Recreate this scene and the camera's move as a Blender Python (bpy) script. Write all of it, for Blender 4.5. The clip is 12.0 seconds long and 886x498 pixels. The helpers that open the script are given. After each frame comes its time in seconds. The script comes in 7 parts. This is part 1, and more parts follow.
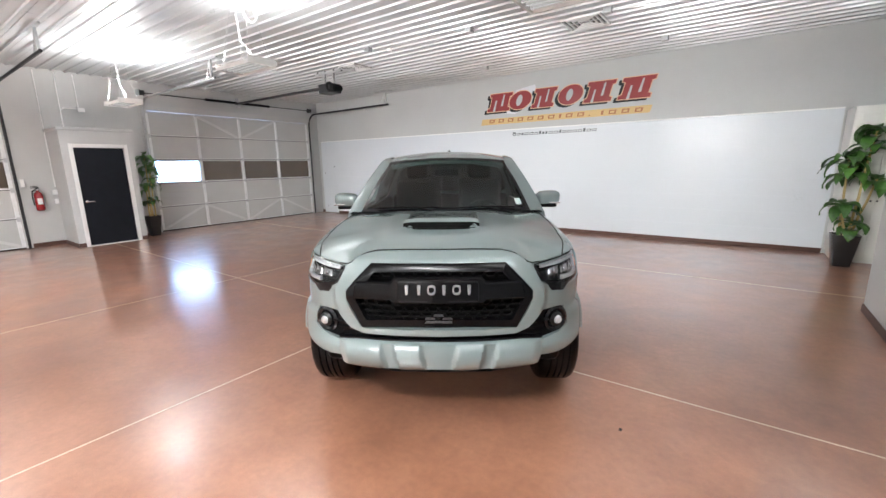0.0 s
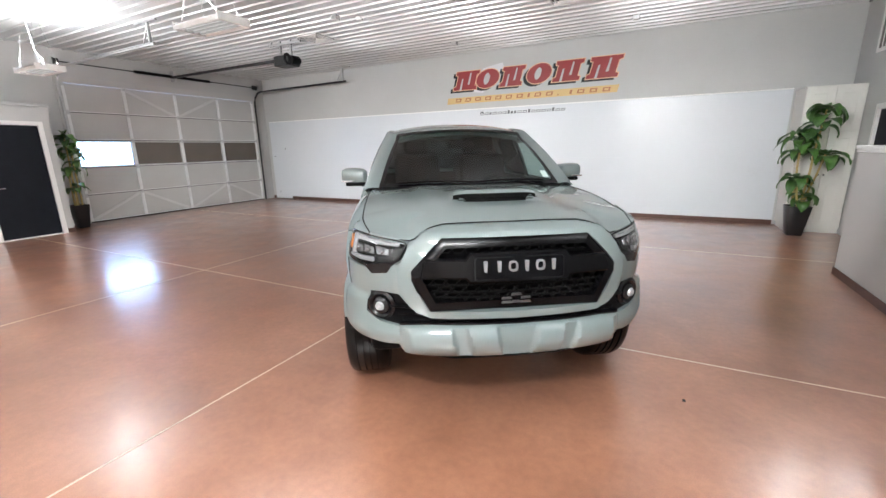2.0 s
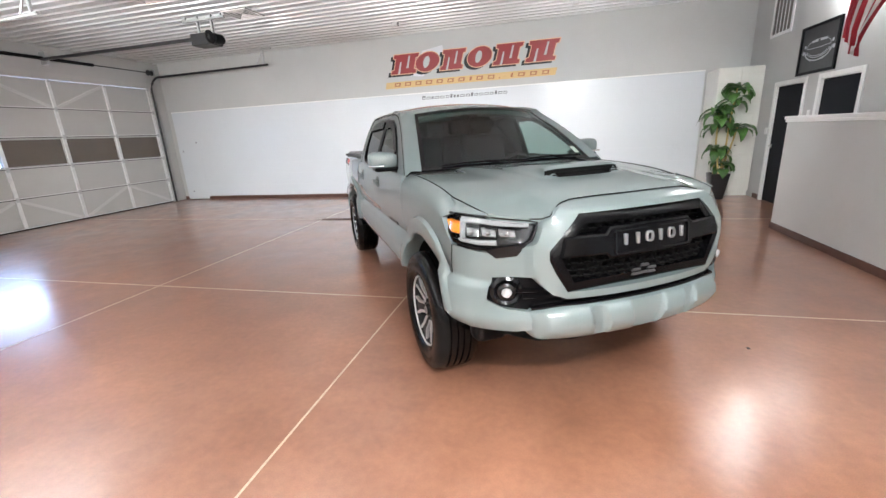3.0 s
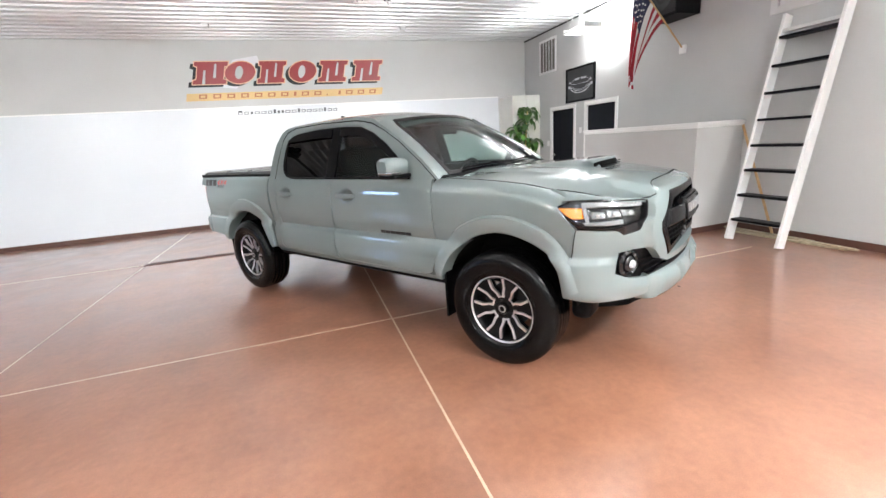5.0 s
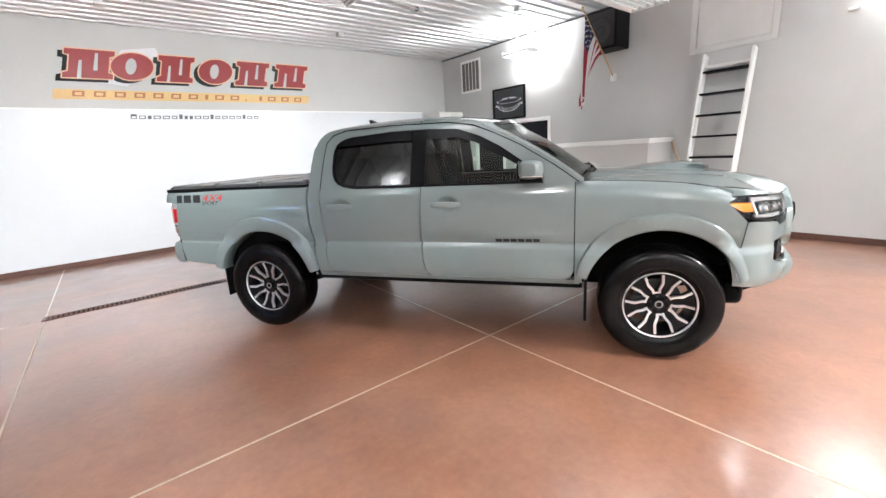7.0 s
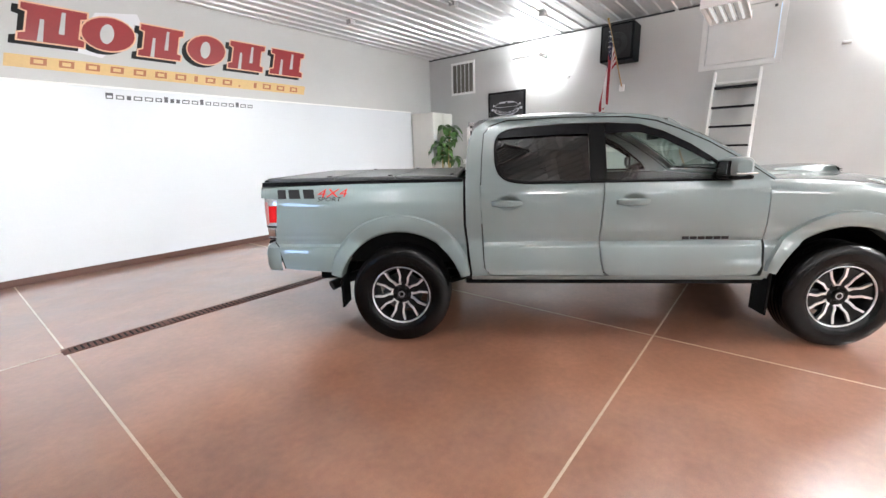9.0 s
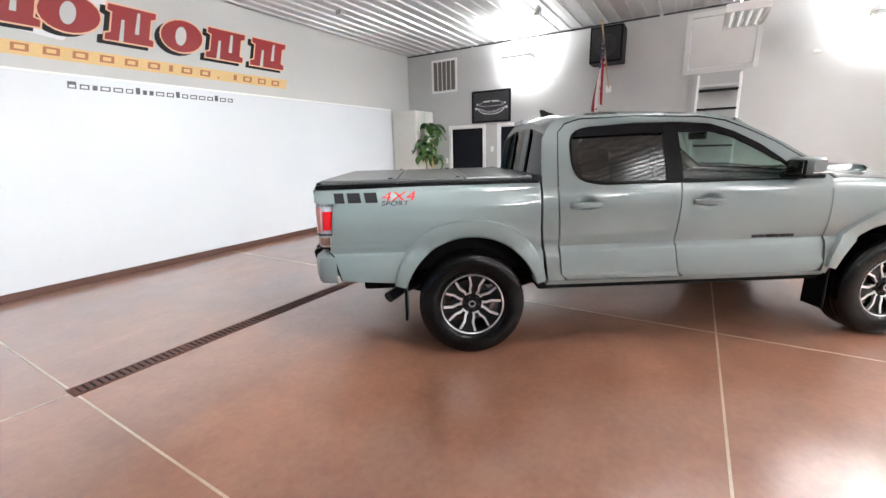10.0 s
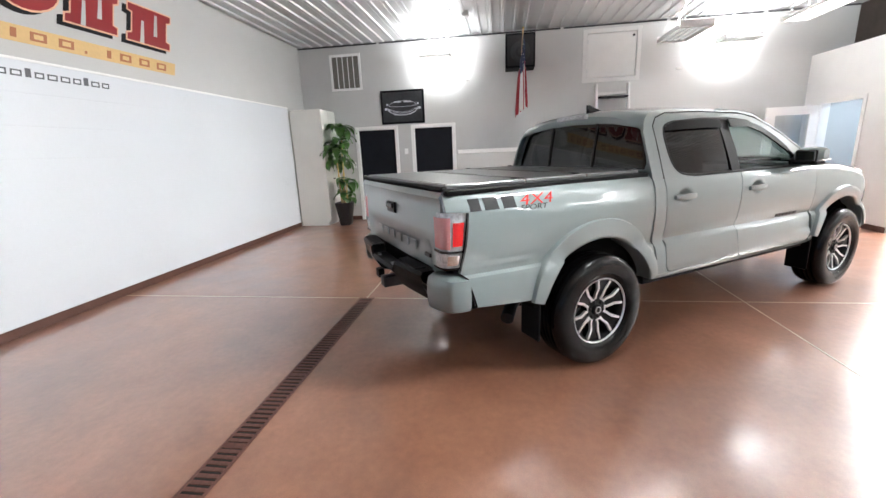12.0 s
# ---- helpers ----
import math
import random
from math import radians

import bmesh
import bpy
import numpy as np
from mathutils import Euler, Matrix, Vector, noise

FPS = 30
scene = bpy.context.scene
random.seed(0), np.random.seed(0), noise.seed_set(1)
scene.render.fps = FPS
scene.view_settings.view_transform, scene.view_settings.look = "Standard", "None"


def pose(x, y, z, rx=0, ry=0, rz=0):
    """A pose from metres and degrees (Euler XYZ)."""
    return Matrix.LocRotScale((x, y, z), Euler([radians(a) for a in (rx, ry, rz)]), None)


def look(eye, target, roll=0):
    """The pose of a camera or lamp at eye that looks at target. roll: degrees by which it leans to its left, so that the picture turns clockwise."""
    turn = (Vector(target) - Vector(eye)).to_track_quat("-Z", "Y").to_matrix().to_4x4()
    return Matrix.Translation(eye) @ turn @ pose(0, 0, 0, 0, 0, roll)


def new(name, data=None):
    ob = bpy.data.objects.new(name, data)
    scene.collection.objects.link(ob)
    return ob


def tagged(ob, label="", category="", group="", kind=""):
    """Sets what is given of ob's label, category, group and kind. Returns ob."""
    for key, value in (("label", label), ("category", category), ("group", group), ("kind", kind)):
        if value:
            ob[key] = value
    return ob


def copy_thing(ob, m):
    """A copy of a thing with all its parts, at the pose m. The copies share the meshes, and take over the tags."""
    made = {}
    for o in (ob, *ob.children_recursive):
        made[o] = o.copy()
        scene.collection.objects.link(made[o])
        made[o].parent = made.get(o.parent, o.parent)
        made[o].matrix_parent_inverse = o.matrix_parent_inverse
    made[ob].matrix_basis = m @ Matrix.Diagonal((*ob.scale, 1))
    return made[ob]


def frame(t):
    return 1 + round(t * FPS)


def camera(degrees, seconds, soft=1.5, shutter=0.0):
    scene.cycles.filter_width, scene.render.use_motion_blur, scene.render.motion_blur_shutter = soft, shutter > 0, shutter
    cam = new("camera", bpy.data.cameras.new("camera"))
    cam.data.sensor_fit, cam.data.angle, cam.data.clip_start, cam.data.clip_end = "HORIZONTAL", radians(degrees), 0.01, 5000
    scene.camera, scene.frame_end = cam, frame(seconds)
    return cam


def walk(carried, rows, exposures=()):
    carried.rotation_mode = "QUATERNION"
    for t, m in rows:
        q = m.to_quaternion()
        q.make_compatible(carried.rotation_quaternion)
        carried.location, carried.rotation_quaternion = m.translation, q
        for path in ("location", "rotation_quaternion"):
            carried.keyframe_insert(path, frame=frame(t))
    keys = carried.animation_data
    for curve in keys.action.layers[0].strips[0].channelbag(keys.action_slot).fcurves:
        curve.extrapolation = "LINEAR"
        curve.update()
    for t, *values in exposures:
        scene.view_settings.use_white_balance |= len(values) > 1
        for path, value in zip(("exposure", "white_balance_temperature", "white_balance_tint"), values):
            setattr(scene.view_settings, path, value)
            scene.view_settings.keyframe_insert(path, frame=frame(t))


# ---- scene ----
cam = camera(94.4, 12.0)
EXPOSURE = 0.75
PATH = [
    (0, (2.133, 0.475, 1.671), (0.988, 2.063, 1.264), -0.9),
    (0.5, (2.129, 0.485, 1.669), (0.996, 2.08, 1.256), -0.8),
    (1, (2.075, 0.494, 1.647), (0.973, 2.105, 1.213), -0.8),
    (1.5, (1.765, 0.372, 1.618), (0.754, 2.038, 1.166), -0.7),
    (2, (1.411, 0.309, 1.562), (0.508, 2.029, 1.084), -1.1),
    (2.5, (0.916, 0.22, 1.555), (0.166, 1.998, 1.029), -1.7),
    (2.7, (0.673, 0.138, 1.53), (0.026, 1.951, 0.987), -2.4),
    (4.3, (-0.91, -0.01, 1.51), (-0.721, 1.913, 0.991), -3.7),
    (4.5, (-1.108, 0.036, 1.488), (-0.8, 1.943, 0.971), -3.9),
    (5, (-1.564, 0.185, 1.497), (-0.973, 2.027, 0.99), -4.1),
    (5.5, (-2.048, 0.35, 1.51), (-1.224, 2.104, 1.014), -4.1),
    (6, (-2.474, 0.696, 1.492), (-1.468, 2.356, 1.006), -4.1),
    (6.5, (-2.865, 1.03, 1.488), (-1.735, 2.612, 1.018), -3.8),
    (7, (-3.215, 1.332, 1.505), (-2.005, 2.856, 1.04), -3.5),
    (7.2, (-3.358, 1.482, 1.489), (-2.126, 2.988, 1.028), -3.4),
    (8.8, (-4.301, 2.741, 1.491), (-2.825, 4.016, 1.05), -1.4),
    (9, (-4.444, 2.949, 1.489), (-2.931, 4.174, 1.033), -1.6),
    (9.5, (-4.673, 3.369, 1.506), (-3.092, 4.502, 1.043), -1.5),
    (10, (-4.805, 3.857, 1.515), (-3.144, 4.868, 1.048), -1.5),
    (10.5, (-4.974, 4.33, 1.51), (-3.228, 5.19, 1.051), -1.7),
    (11, (-5.009, 4.864, 1.484), (-3.187, 5.547, 1.024), -1.8),
    (11.5, (-5.02, 5.338, 1.48), (-3.139, 5.834, 1.015), -2.0),
    (12, (-5.004, 5.833, 1.511), (-3.081, 6.12, 1.043), -2.4),
]
walk(cam, [(t, look(eye, target, roll)) for t, eye, target, roll in PATH], exposures=[(0.0, EXPOSURE), (2.5, EXPOSURE + 0.05), (4.5, EXPOSURE + 0.34), (7.0, EXPOSURE + 0.36), (9.5, EXPOSURE + 0.34), (12.0, EXPOSURE + 0.26)])

# ---- world and light ----
world = bpy.data.worlds.new("World")
scene.world = world
world.use_nodes = True
_nt = world.node_tree
_sky = _nt.nodes.new("ShaderNodeTexSky")
_sky.sky_type, _sky.sun_disc = "NISHITA", False
_sky.sun_elevation, _sky.sun_rotation = radians(40), radians(-60)
_nt.nodes["Background"].inputs["Strength"].default_value = 0.15
_nt.links.new(_sky.outputs["Color"], _nt.nodes["Background"].inputs["Color"])


def area_lamp(name, m, sx, sy, watts, colour=(0.965, 0.985, 0.99), spread=180):
    data = bpy.data.lights.new(name, "AREA")
    data.shape, data.size, data.size_y, data.energy, data.color = "RECTANGLE", sx, sy, watts, colour
    data.spread = radians(spread)
    ob = new(name, data)
    ob.matrix_world = m
    return ob


# ---- materials ----
def material(name, colour, rough=0.5, metal=0.0, grain=0.0, scale=8.0, fine=60.0, bump=0.0, coat=0.0, spec=0.5,
             rough_var=0.0, tint=None, coat_rough=0.05, coat_ior=1.5):
    """Principled surface with variation at two scales, fine relief and uneven gloss."""
    m = bpy.data.materials.new(name)
    m.use_nodes = True
    nt = m.node_tree
    b = nt.nodes["Principled BSDF"]
    b.inputs["Base Color"].default_value = (*colour, 1)
    b.inputs["Roughness"].default_value, b.inputs["Metallic"].default_value = rough, metal
    b.inputs["Specular IOR Level"].default_value = spec
    b.inputs["Coat Weight"].default_value, b.inputs["Coat Roughness"].default_value = coat, coat_rough
    b.inputs["Coat IOR"].default_value = coat_ior
    if not (grain or bump or rough_var):
        return m
    co = nt.nodes.new("ShaderNodeTexCoord")
    n1 = nt.nodes.new("ShaderNodeTexNoise")
    n1.inputs["Scale"].default_value, n1.inputs["Detail"].default_value = scale, 5
    n2 = nt.nodes.new("ShaderNodeTexNoise")
    n2.inputs["Scale"].default_value, n2.inputs["Detail"].default_value = fine, 3
    for n in (n1, n2):
        nt.links.new(co.outputs["Object"], n.inputs["Vector"])
    mix = nt.nodes.new("ShaderNodeMath")
    mix.operation = "MULTIPLY_ADD"
    mix.inputs[1].default_value = 0.35
    nt.links.new(n2.outputs["Fac"], mix.inputs[0])
    half = nt.nodes.new("ShaderNodeMath")
    half.operation = "MULTIPLY"
    half.inputs[1].default_value = 0.65
    nt.links.new(n1.outputs["Fac"], half.inputs[0])
    nt.links.new(half.outputs[0], mix.inputs[2])
    if grain:
        ramp = nt.nodes.new("ShaderNodeValToRGB")
        lo = [max(0.0, c * (1 - grain)) for c in colour]
        hi = [min(1.0, c * (1 + grain)) for c in (tint or colour)]
        ramp.color_ramp.elements[0].position, ramp.color_ramp.elements[1].position = 0.3, 0.7
        ramp.color_ramp.elements[0].color, ramp.color_ramp.elements[1].color = (*lo, 1), (*hi, 1)
        nt.links.new(mix.outputs[0], ramp.inputs["Fac"])
        nt.links.new(ramp.outputs["Color"], b.inputs["Base Color"])
    if rough_var:
        rr = nt.nodes.new("ShaderNodeMapRange")
        rr.inputs["From Min"].default_value, rr.inputs["From Max"].default_value = 0.3, 0.7
        rr.inputs["To Min"].default_value, rr.inputs["To Max"].default_value = max(0.02, rough - rough_var), rough + rough_var
        nt.links.new(mix.outputs[0], rr.inputs["Value"])
        nt.links.new(rr.outputs[0], b.inputs["Roughness"])
    if bump:
        bp = nt.nodes.new("ShaderNodeBump")
        bp.inputs["Strength"].default_value, bp.inputs["Distance"].default_value = bump, 0.004
        nt.links.new(mix.outputs[0], bp.inputs["Height"])
        nt.links.new(bp.outputs["Normal"], b.inputs["Normal"])
    return m


def glass(name, tint, gloss=0.02, ior=1.5):
    """Thin pane: light passes through the tint, and the surface mirrors by its angle."""
    m = bpy.data.materials.new(name)
    m.use_nodes = True
    nt = m.node_tree
    nt.nodes.remove(nt.nodes["Principled BSDF"])
    tr = nt.nodes.new("ShaderNodeBsdfTransparent")
    tr.inputs["Color"].default_value = (*tint, 1)
    gl = nt.nodes.new("ShaderNodeBsdfGlossy")
    gl.inputs["Roughness"].default_value = gloss
    lw = nt.nodes.new("ShaderNodeLayerWeight")
    lw.inputs["Blend"].default_value = 0.5
    pw = nt.nodes.new("ShaderNodeMath")
    pw.operation = "POWER"
    pw.inputs[1].default_value = 5.0
    nt.links.new(lw.outputs["Facing"], pw.inputs[0])
    f0 = 2 * ((ior - 1) / (ior + 1)) ** 2
    fr = nt.nodes.new("ShaderNodeMath")
    fr.operation = "MULTIPLY_ADD"
    fr.inputs[1].default_value, fr.inputs[2].default_value = 1 - f0, f0
    nt.links.new(pw.outputs[0], fr.inputs[0])
    mx = nt.nodes.new("ShaderNodeMixShader")
    nt.links.new(fr.outputs[0], mx.inputs[0])
    nt.links.new(tr.outputs[0], mx.inputs[1])
    nt.links.new(gl.outputs[0], mx.inputs[2])
    nt.links.new(mx.outputs[0], nt.nodes["Material Output"].inputs["Surface"])
    return m


def glow(name, colour, strength):
    m = bpy.data.materials.new(name)
    m.use_nodes = True
    nt = m.node_tree
    nt.nodes.remove(nt.nodes["Principled BSDF"])
    em = nt.nodes.new("ShaderNodeEmission")
    em.inputs["Color"].default_value, em.inputs["Strength"].default_value = (*colour, 1), strength
    nt.links.new(em.outputs[0], nt.nodes["Material Output"].inputs["Surface"])
    return m


def floor_material():
    """Acid-stained concrete under a clear sealer: mottled red-brown, cloudy at large scale, speckled at small."""
    m = bpy.data.materials.new("stained_concrete")
    m.use_nodes = True
    nt = m.node_tree
    b = nt.nodes["Principled BSDF"]
    co = nt.nodes.new("ShaderNodeTexCoord")
    big = nt.nodes.new("ShaderNodeTexNoise")
    big.inputs["Scale"].default_value, big.inputs["Detail"].default_value, big.inputs["Roughness"].default_value = 0.9, 8, 0.62
    mid = nt.nodes.new("ShaderNodeTexNoise")
    mid.inputs["Scale"].default_value, mid.inputs["Detail"].default_value, mid.inputs["Distortion"].default_value = 3.2, 6, 0.6
    small = nt.nodes.new("ShaderNodeTexNoise")
    small.inputs["Scale"].default_value, small.inputs["Detail"].default_value = 22, 6
    speck = nt.nodes.new("ShaderNodeTexNoise")
    speck.inputs["Scale"].default_value, speck.inputs["Detail"].default_value = 180, 2
    for n in (big, mid, small, speck):
        nt.links.new(co.outputs["Object"], n.inputs["Vector"])
    ramp = nt.nodes.new("ShaderNodeValToRGB")
    ramp.color_ramp.elements[0].position, ramp.color_ramp.elements[1].position = 0.28, 0.72
    ramp.color_ramp.elements[0].color, ramp.color_ramp.elements[1].color = (*FLOOR_DARK, 1), (*FLOOR_LIGHT, 1)
    nt.links.new(big.outputs["Fac"], ramp.inputs["Fac"])
    ov = nt.nodes.new("ShaderNodeMix")
    ov.data_type, ov.blend_type = "RGBA", "OVERLAY"
    ov.inputs[0].default_value = 0.20
    cloud = nt.nodes.new("ShaderNodeMix")
    cloud.data_type, cloud.blend_type = "RGBA", "OVERLAY"
    cloud.inputs[0].default_value = 0.20
    nt.links.new(ramp.outputs["Color"], cloud.inputs["A"])
    nt.links.new(mid.outputs["Fac"], cloud.inputs["B"])
    nt.links.new(cloud.outputs["Result"], ov.inputs["A"])
    nt.links.new(small.outputs["Fac"], ov.inputs["B"])
    ov2 = nt.nodes.new("ShaderNodeMix")
    ov2.data_type, ov2.blend_type = "RGBA", "OVERLAY"
    ov2.inputs[0].default_value = 0.26
    nt.links.new(ov.outputs["Result"], ov2.inputs["A"])
    nt.links.new(speck.outputs["Fac"], ov2.inputs["B"])
    nt.links.new(ov2.outputs["Result"], b.inputs["Base Color"])
    rr = nt.nodes.new("ShaderNodeMapRange")
    rr.inputs["From Min"].default_value, rr.inputs["From Max"].default_value = 0.3, 0.7
    rr.inputs["To Min"].default_value, rr.inputs["To Max"].default_value = FLOOR_ROUGH[0], FLOOR_ROUGH[1]
    nt.links.new(big.outputs["Fac"], rr.inputs["Value"])
    nt.links.new(rr.outputs[0], b.inputs["Roughness"])
    b.inputs["Specular IOR Level"].default_value = 0.5
    b.inputs["Coat Weight"].default_value, b.inputs["Coat Roughness"].default_value, b.inputs["Coat IOR"].default_value = 1.0, 0.17, 1.95
    gloss = nt.nodes.new("ShaderNodeMapRange")
    gloss.inputs["From Min"].default_value, gloss.inputs["From Max"].default_value = 0.3, 0.7
    gloss.inputs["To Min"].default_value, gloss.inputs["To Max"].default_value = 0.14, 0.25
    nt.links.new(mid.outputs["Fac"], gloss.inputs["Value"])
    nt.links.new(gloss.outputs[0], b.inputs["Coat Roughness"])
    bp = nt.nodes.new("ShaderNodeBump")
    bp.inputs["Strength"].default_value, bp.inputs["Distance"].default_value = 0.035, 0.002
    nt.links.new(small.outputs["Fac"], bp.inputs["Height"])
    nt.links.new(bp.outputs["Normal"], b.inputs["Normal"])
    return m


FLOOR_DARK, FLOOR_LIGHT, FLOOR_ROUGH = (0.200, 0.083, 0.048), (0.385, 0.186, 0.115), (0.28, 0.48)
M_FLOOR = floor_material()
M_JOINT = material("joint_filler", (0.46, 0.36, 0.27), 0.6, grain=0.25, scale=3, fine=40)
M_GREY = material("grey_wall_paint", (0.48, 0.485, 0.48), 0.6, grain=0.05, scale=1.2, fine=90, bump=0.06)
M_WHITE = material("white_wall_panel", (0.595, 0.622, 0.655), 0.35, grain=0.03, scale=0.8, fine=50, bump=0.03, rough_var=0.08)
M_TRIM = material("white_trim_paint", (0.78, 0.78, 0.77), 0.4, grain=0.03, scale=4, fine=60)
M_CREAM = material("cream_cabinet_paint", (0.66, 0.65, 0.61), 0.4, grain=0.04, scale=3, fine=60)
M_CEIL = material("white_steel_liner", (0.60, 0.61, 0.62), 0.33, metal=0.45, grain=0.03, scale=2, fine=40, rough_var=0.06)
M_BASE = material("brown_rubber_base", (0.085, 0.035, 0.024), 0.5, grain=0.2, scale=6, fine=60)
M_CHAR = material("charcoal_door_paint", (0.012, 0.013, 0.017), 0.55, spec=0.08, grain=0.12, scale=5, fine=80)
M_STEEL = material("galvanised_steel", (0.55, 0.56, 0.57), 0.38, 0.9, grain=0.15, scale=20, fine=90, rough_var=0.1)
M_DARKMETAL = material("dark_steel", (0.04, 0.04, 0.042), 0.45, 0.6, grain=0.2, scale=15, fine=80)
M_GDOOR = material("garage_door_panel", (0.50, 0.50, 0.49), 0.5, grain=0.05, scale=2, fine=60, bump=0.05)
M_CHROME = material("chrome", (0.8, 0.8, 0.8), 0.12, 1.0)
M_BLACK = material("black_plastic", (0.006, 0.006, 0.007), 0.5, spec=0.12, grain=0.2, scale=20, fine=120)
M_DRAIN = material("drain_iron", (0.13, 0.055, 0.042), 0.6, 0.3, grain=0.3, scale=30, fine=120, bump=0.2)
M_PIT = material("drain_pit", (0.01, 0.008, 0.007), 0.9)
M_WOOD = material("light_wood", (0.48, 0.30, 0.14), 0.45, grain=0.25, scale=12, fine=80)
M_LAMP = glow("lamp_diffuser", (1.0, 0.98, 0.95), 8.0)
M_GREYTRIMW = material("pale_grey_trim", (0.60, 0.60, 0.59), 0.5, grain=0.04, scale=4, fine=60)
M_REDEXT = material("red_enamel", (0.26, 0.008, 0.010), 0.25, coat=0.5, grain=0.08, scale=10, fine=60)


# ---- mesh helpers ----
def thing(name, label, category, m=None, group="", kind=""):
    ob = new(name)
    ob.matrix_world = m or Matrix()
    return tagged(ob, label, category, group, kind)


def finish(bm, name, mat, smooth=False, angle=35):
    bmesh.ops.recalc_face_normals(bm, faces=bm.faces)
    me = bpy.data.meshes.new(name)
    bm.to_mesh(me)
    bm.free()
    for one in mat if isinstance(mat, (list, tuple)) else [mat]:
        me.materials.append(one)
    if smooth:
        me.polygons.foreach_set("use_smooth", [True] * len(me.polygons))
        me.set_sharp_from_angle(angle=radians(angle))
    return me


def part(name, bm, mat, parent, label="", smooth=False, angle=35):
    ob = new(name, finish(bm, name, mat, smooth, angle))
    ob.parent = parent
    if label:
        ob["label"] = label
    return ob


def share(name, me, parent, m):
    ob = new(name, me)
    ob.parent = parent
    ob.matrix_basis = m
    return ob


def solid(name, bm, mat, label, category, kind="", smooth=False, group="", m=None, angle=35):
    ob = new(name, finish(bm, name, mat, smooth, angle))
    if m:
        ob.matrix_world = m
    return tagged(ob, label, category, group, kind)


def box(bm, x0, x1, y0, y1, z0, z1, bevel=0.0, seg=2, m=None):
    r = bmesh.ops.create_cube(bm, size=1.0)
    vs = r["verts"]
    bmesh.ops.scale(bm, vec=(abs(x1 - x0), abs(y1 - y0), abs(z1 - z0)), verts=vs)
    bmesh.ops.translate(bm, vec=((x0 + x1) / 2, (y0 + y1) / 2, (z0 + z1) / 2), verts=vs)
    if m:
        bmesh.ops.transform(bm, matrix=m, verts=vs)
    if bevel:
        es = list({e for v in vs for e in v.link_edges})
        bmesh.ops.bevel(bm, geom=es, offset=bevel, segments=seg, affect="EDGES", profile=0.5)
    return bm


def boxed(*a, **k):
    return box(bmesh.new(), *a, **k)


def tube(bm, points, r, sides=8, cap=True, r_end=None):
    """A round bar along points."""
    rings = []
    n = len(points)
    pts = [Vector(p) for p in points]
    up = Vector((0, 0, 1))
    for i, p in enumerate(pts):
        d = (pts[min(i + 1, n - 1)] - pts[max(i - 1, 0)]).normalized()
        a = d.cross(up if abs(d.z) < 0.95 else Vector((1, 0, 0))).normalized()
        b = d.cross(a)
        rad = r if r_end is None else r + (r_end - r) * i / max(1, n - 1)
        rings.append([bm.verts.new(p + rad * (math.cos(t) * a + math.sin(t) * b)) for t in (2 * math.pi * k / sides for k in range(sides))])
    for r0, r1 in zip(rings, rings[1:]):
        for k in range(sides):
            bm.faces.new((r0[k], r0[(k + 1) % sides], r1[(k + 1) % sides], r1[k]))
    if cap:
        bm.faces.new(rings[0])
        bm.faces.new(rings[-1][::-1])
    return bm


def lathe(bm, profile, sides=32, axis="z", m=None, closed=False):
    """Turn a profile of (radius, height) pairs round an axis."""
    rings = []
    for r, h in profile:
        ring = []
        for k in range(sides):
            t = 2 * math.pi * k / sides
            p = {"z": (r * math.cos(t), r * math.sin(t), h), "y": (r * math.cos(t), h, r * math.sin(t)), "x": (h, r * math.cos(t), r * math.sin(t))}[axis]
            v = Vector(p)
            ring.append(bm.verts.new(m @ v if m else v))
        rings.append(ring)
    pairs = list(zip(rings, rings[1:])) + ([(rings[-1], rings[0])] if closed else [])
    for r0, r1 in pairs:
        for k in range(sides):
            bm.faces.new((r0[k], r0[(k + 1) % sides], r1[(k + 1) % sides], r1[k]))
    return bm


def prism(bm, outline, h0, h1, place=None):
    """A polygon in (u, v) given depth from h0 to h1; place maps (u, v, h) to the world."""
    place = place or (lambda u, v, h: (u, v, h))
    lo = [bm.verts.new(place(u, v, h0)) for u, v in outline]
    hi = [bm.verts.new(place(u, v, h1)) for u, v in outline]
    n = len(outline)
    bm.faces.new(lo)
    bm.faces.new(hi[::-1])
    for i in range(n):
        bm.faces.new((lo[i], lo[(i + 1) % n], hi[(i + 1) % n], hi[i]))
    return bm


def sphere(bm, c, r, u=10, v=7, sz=1.0):
    bmesh.ops.create_uvsphere(bm, u_segments=u, v_segments=v, radius=r, matrix=Matrix.Translation(c) @ Matrix.Diagonal((1, 1, sz, 1)))
    return bm


# ---- the room ----
XE, XW, YN, YS, ZC = 4.225, -10.36, 10.25, -6.0, 3.81
T = 0.2
solid("floor", boxed(XW - T, XE + T + 3, YS - T, YN + T, -0.3, 0), M_FLOOR, "glossy reddish-brown stained concrete floor with cut joints", "floor", "structure")


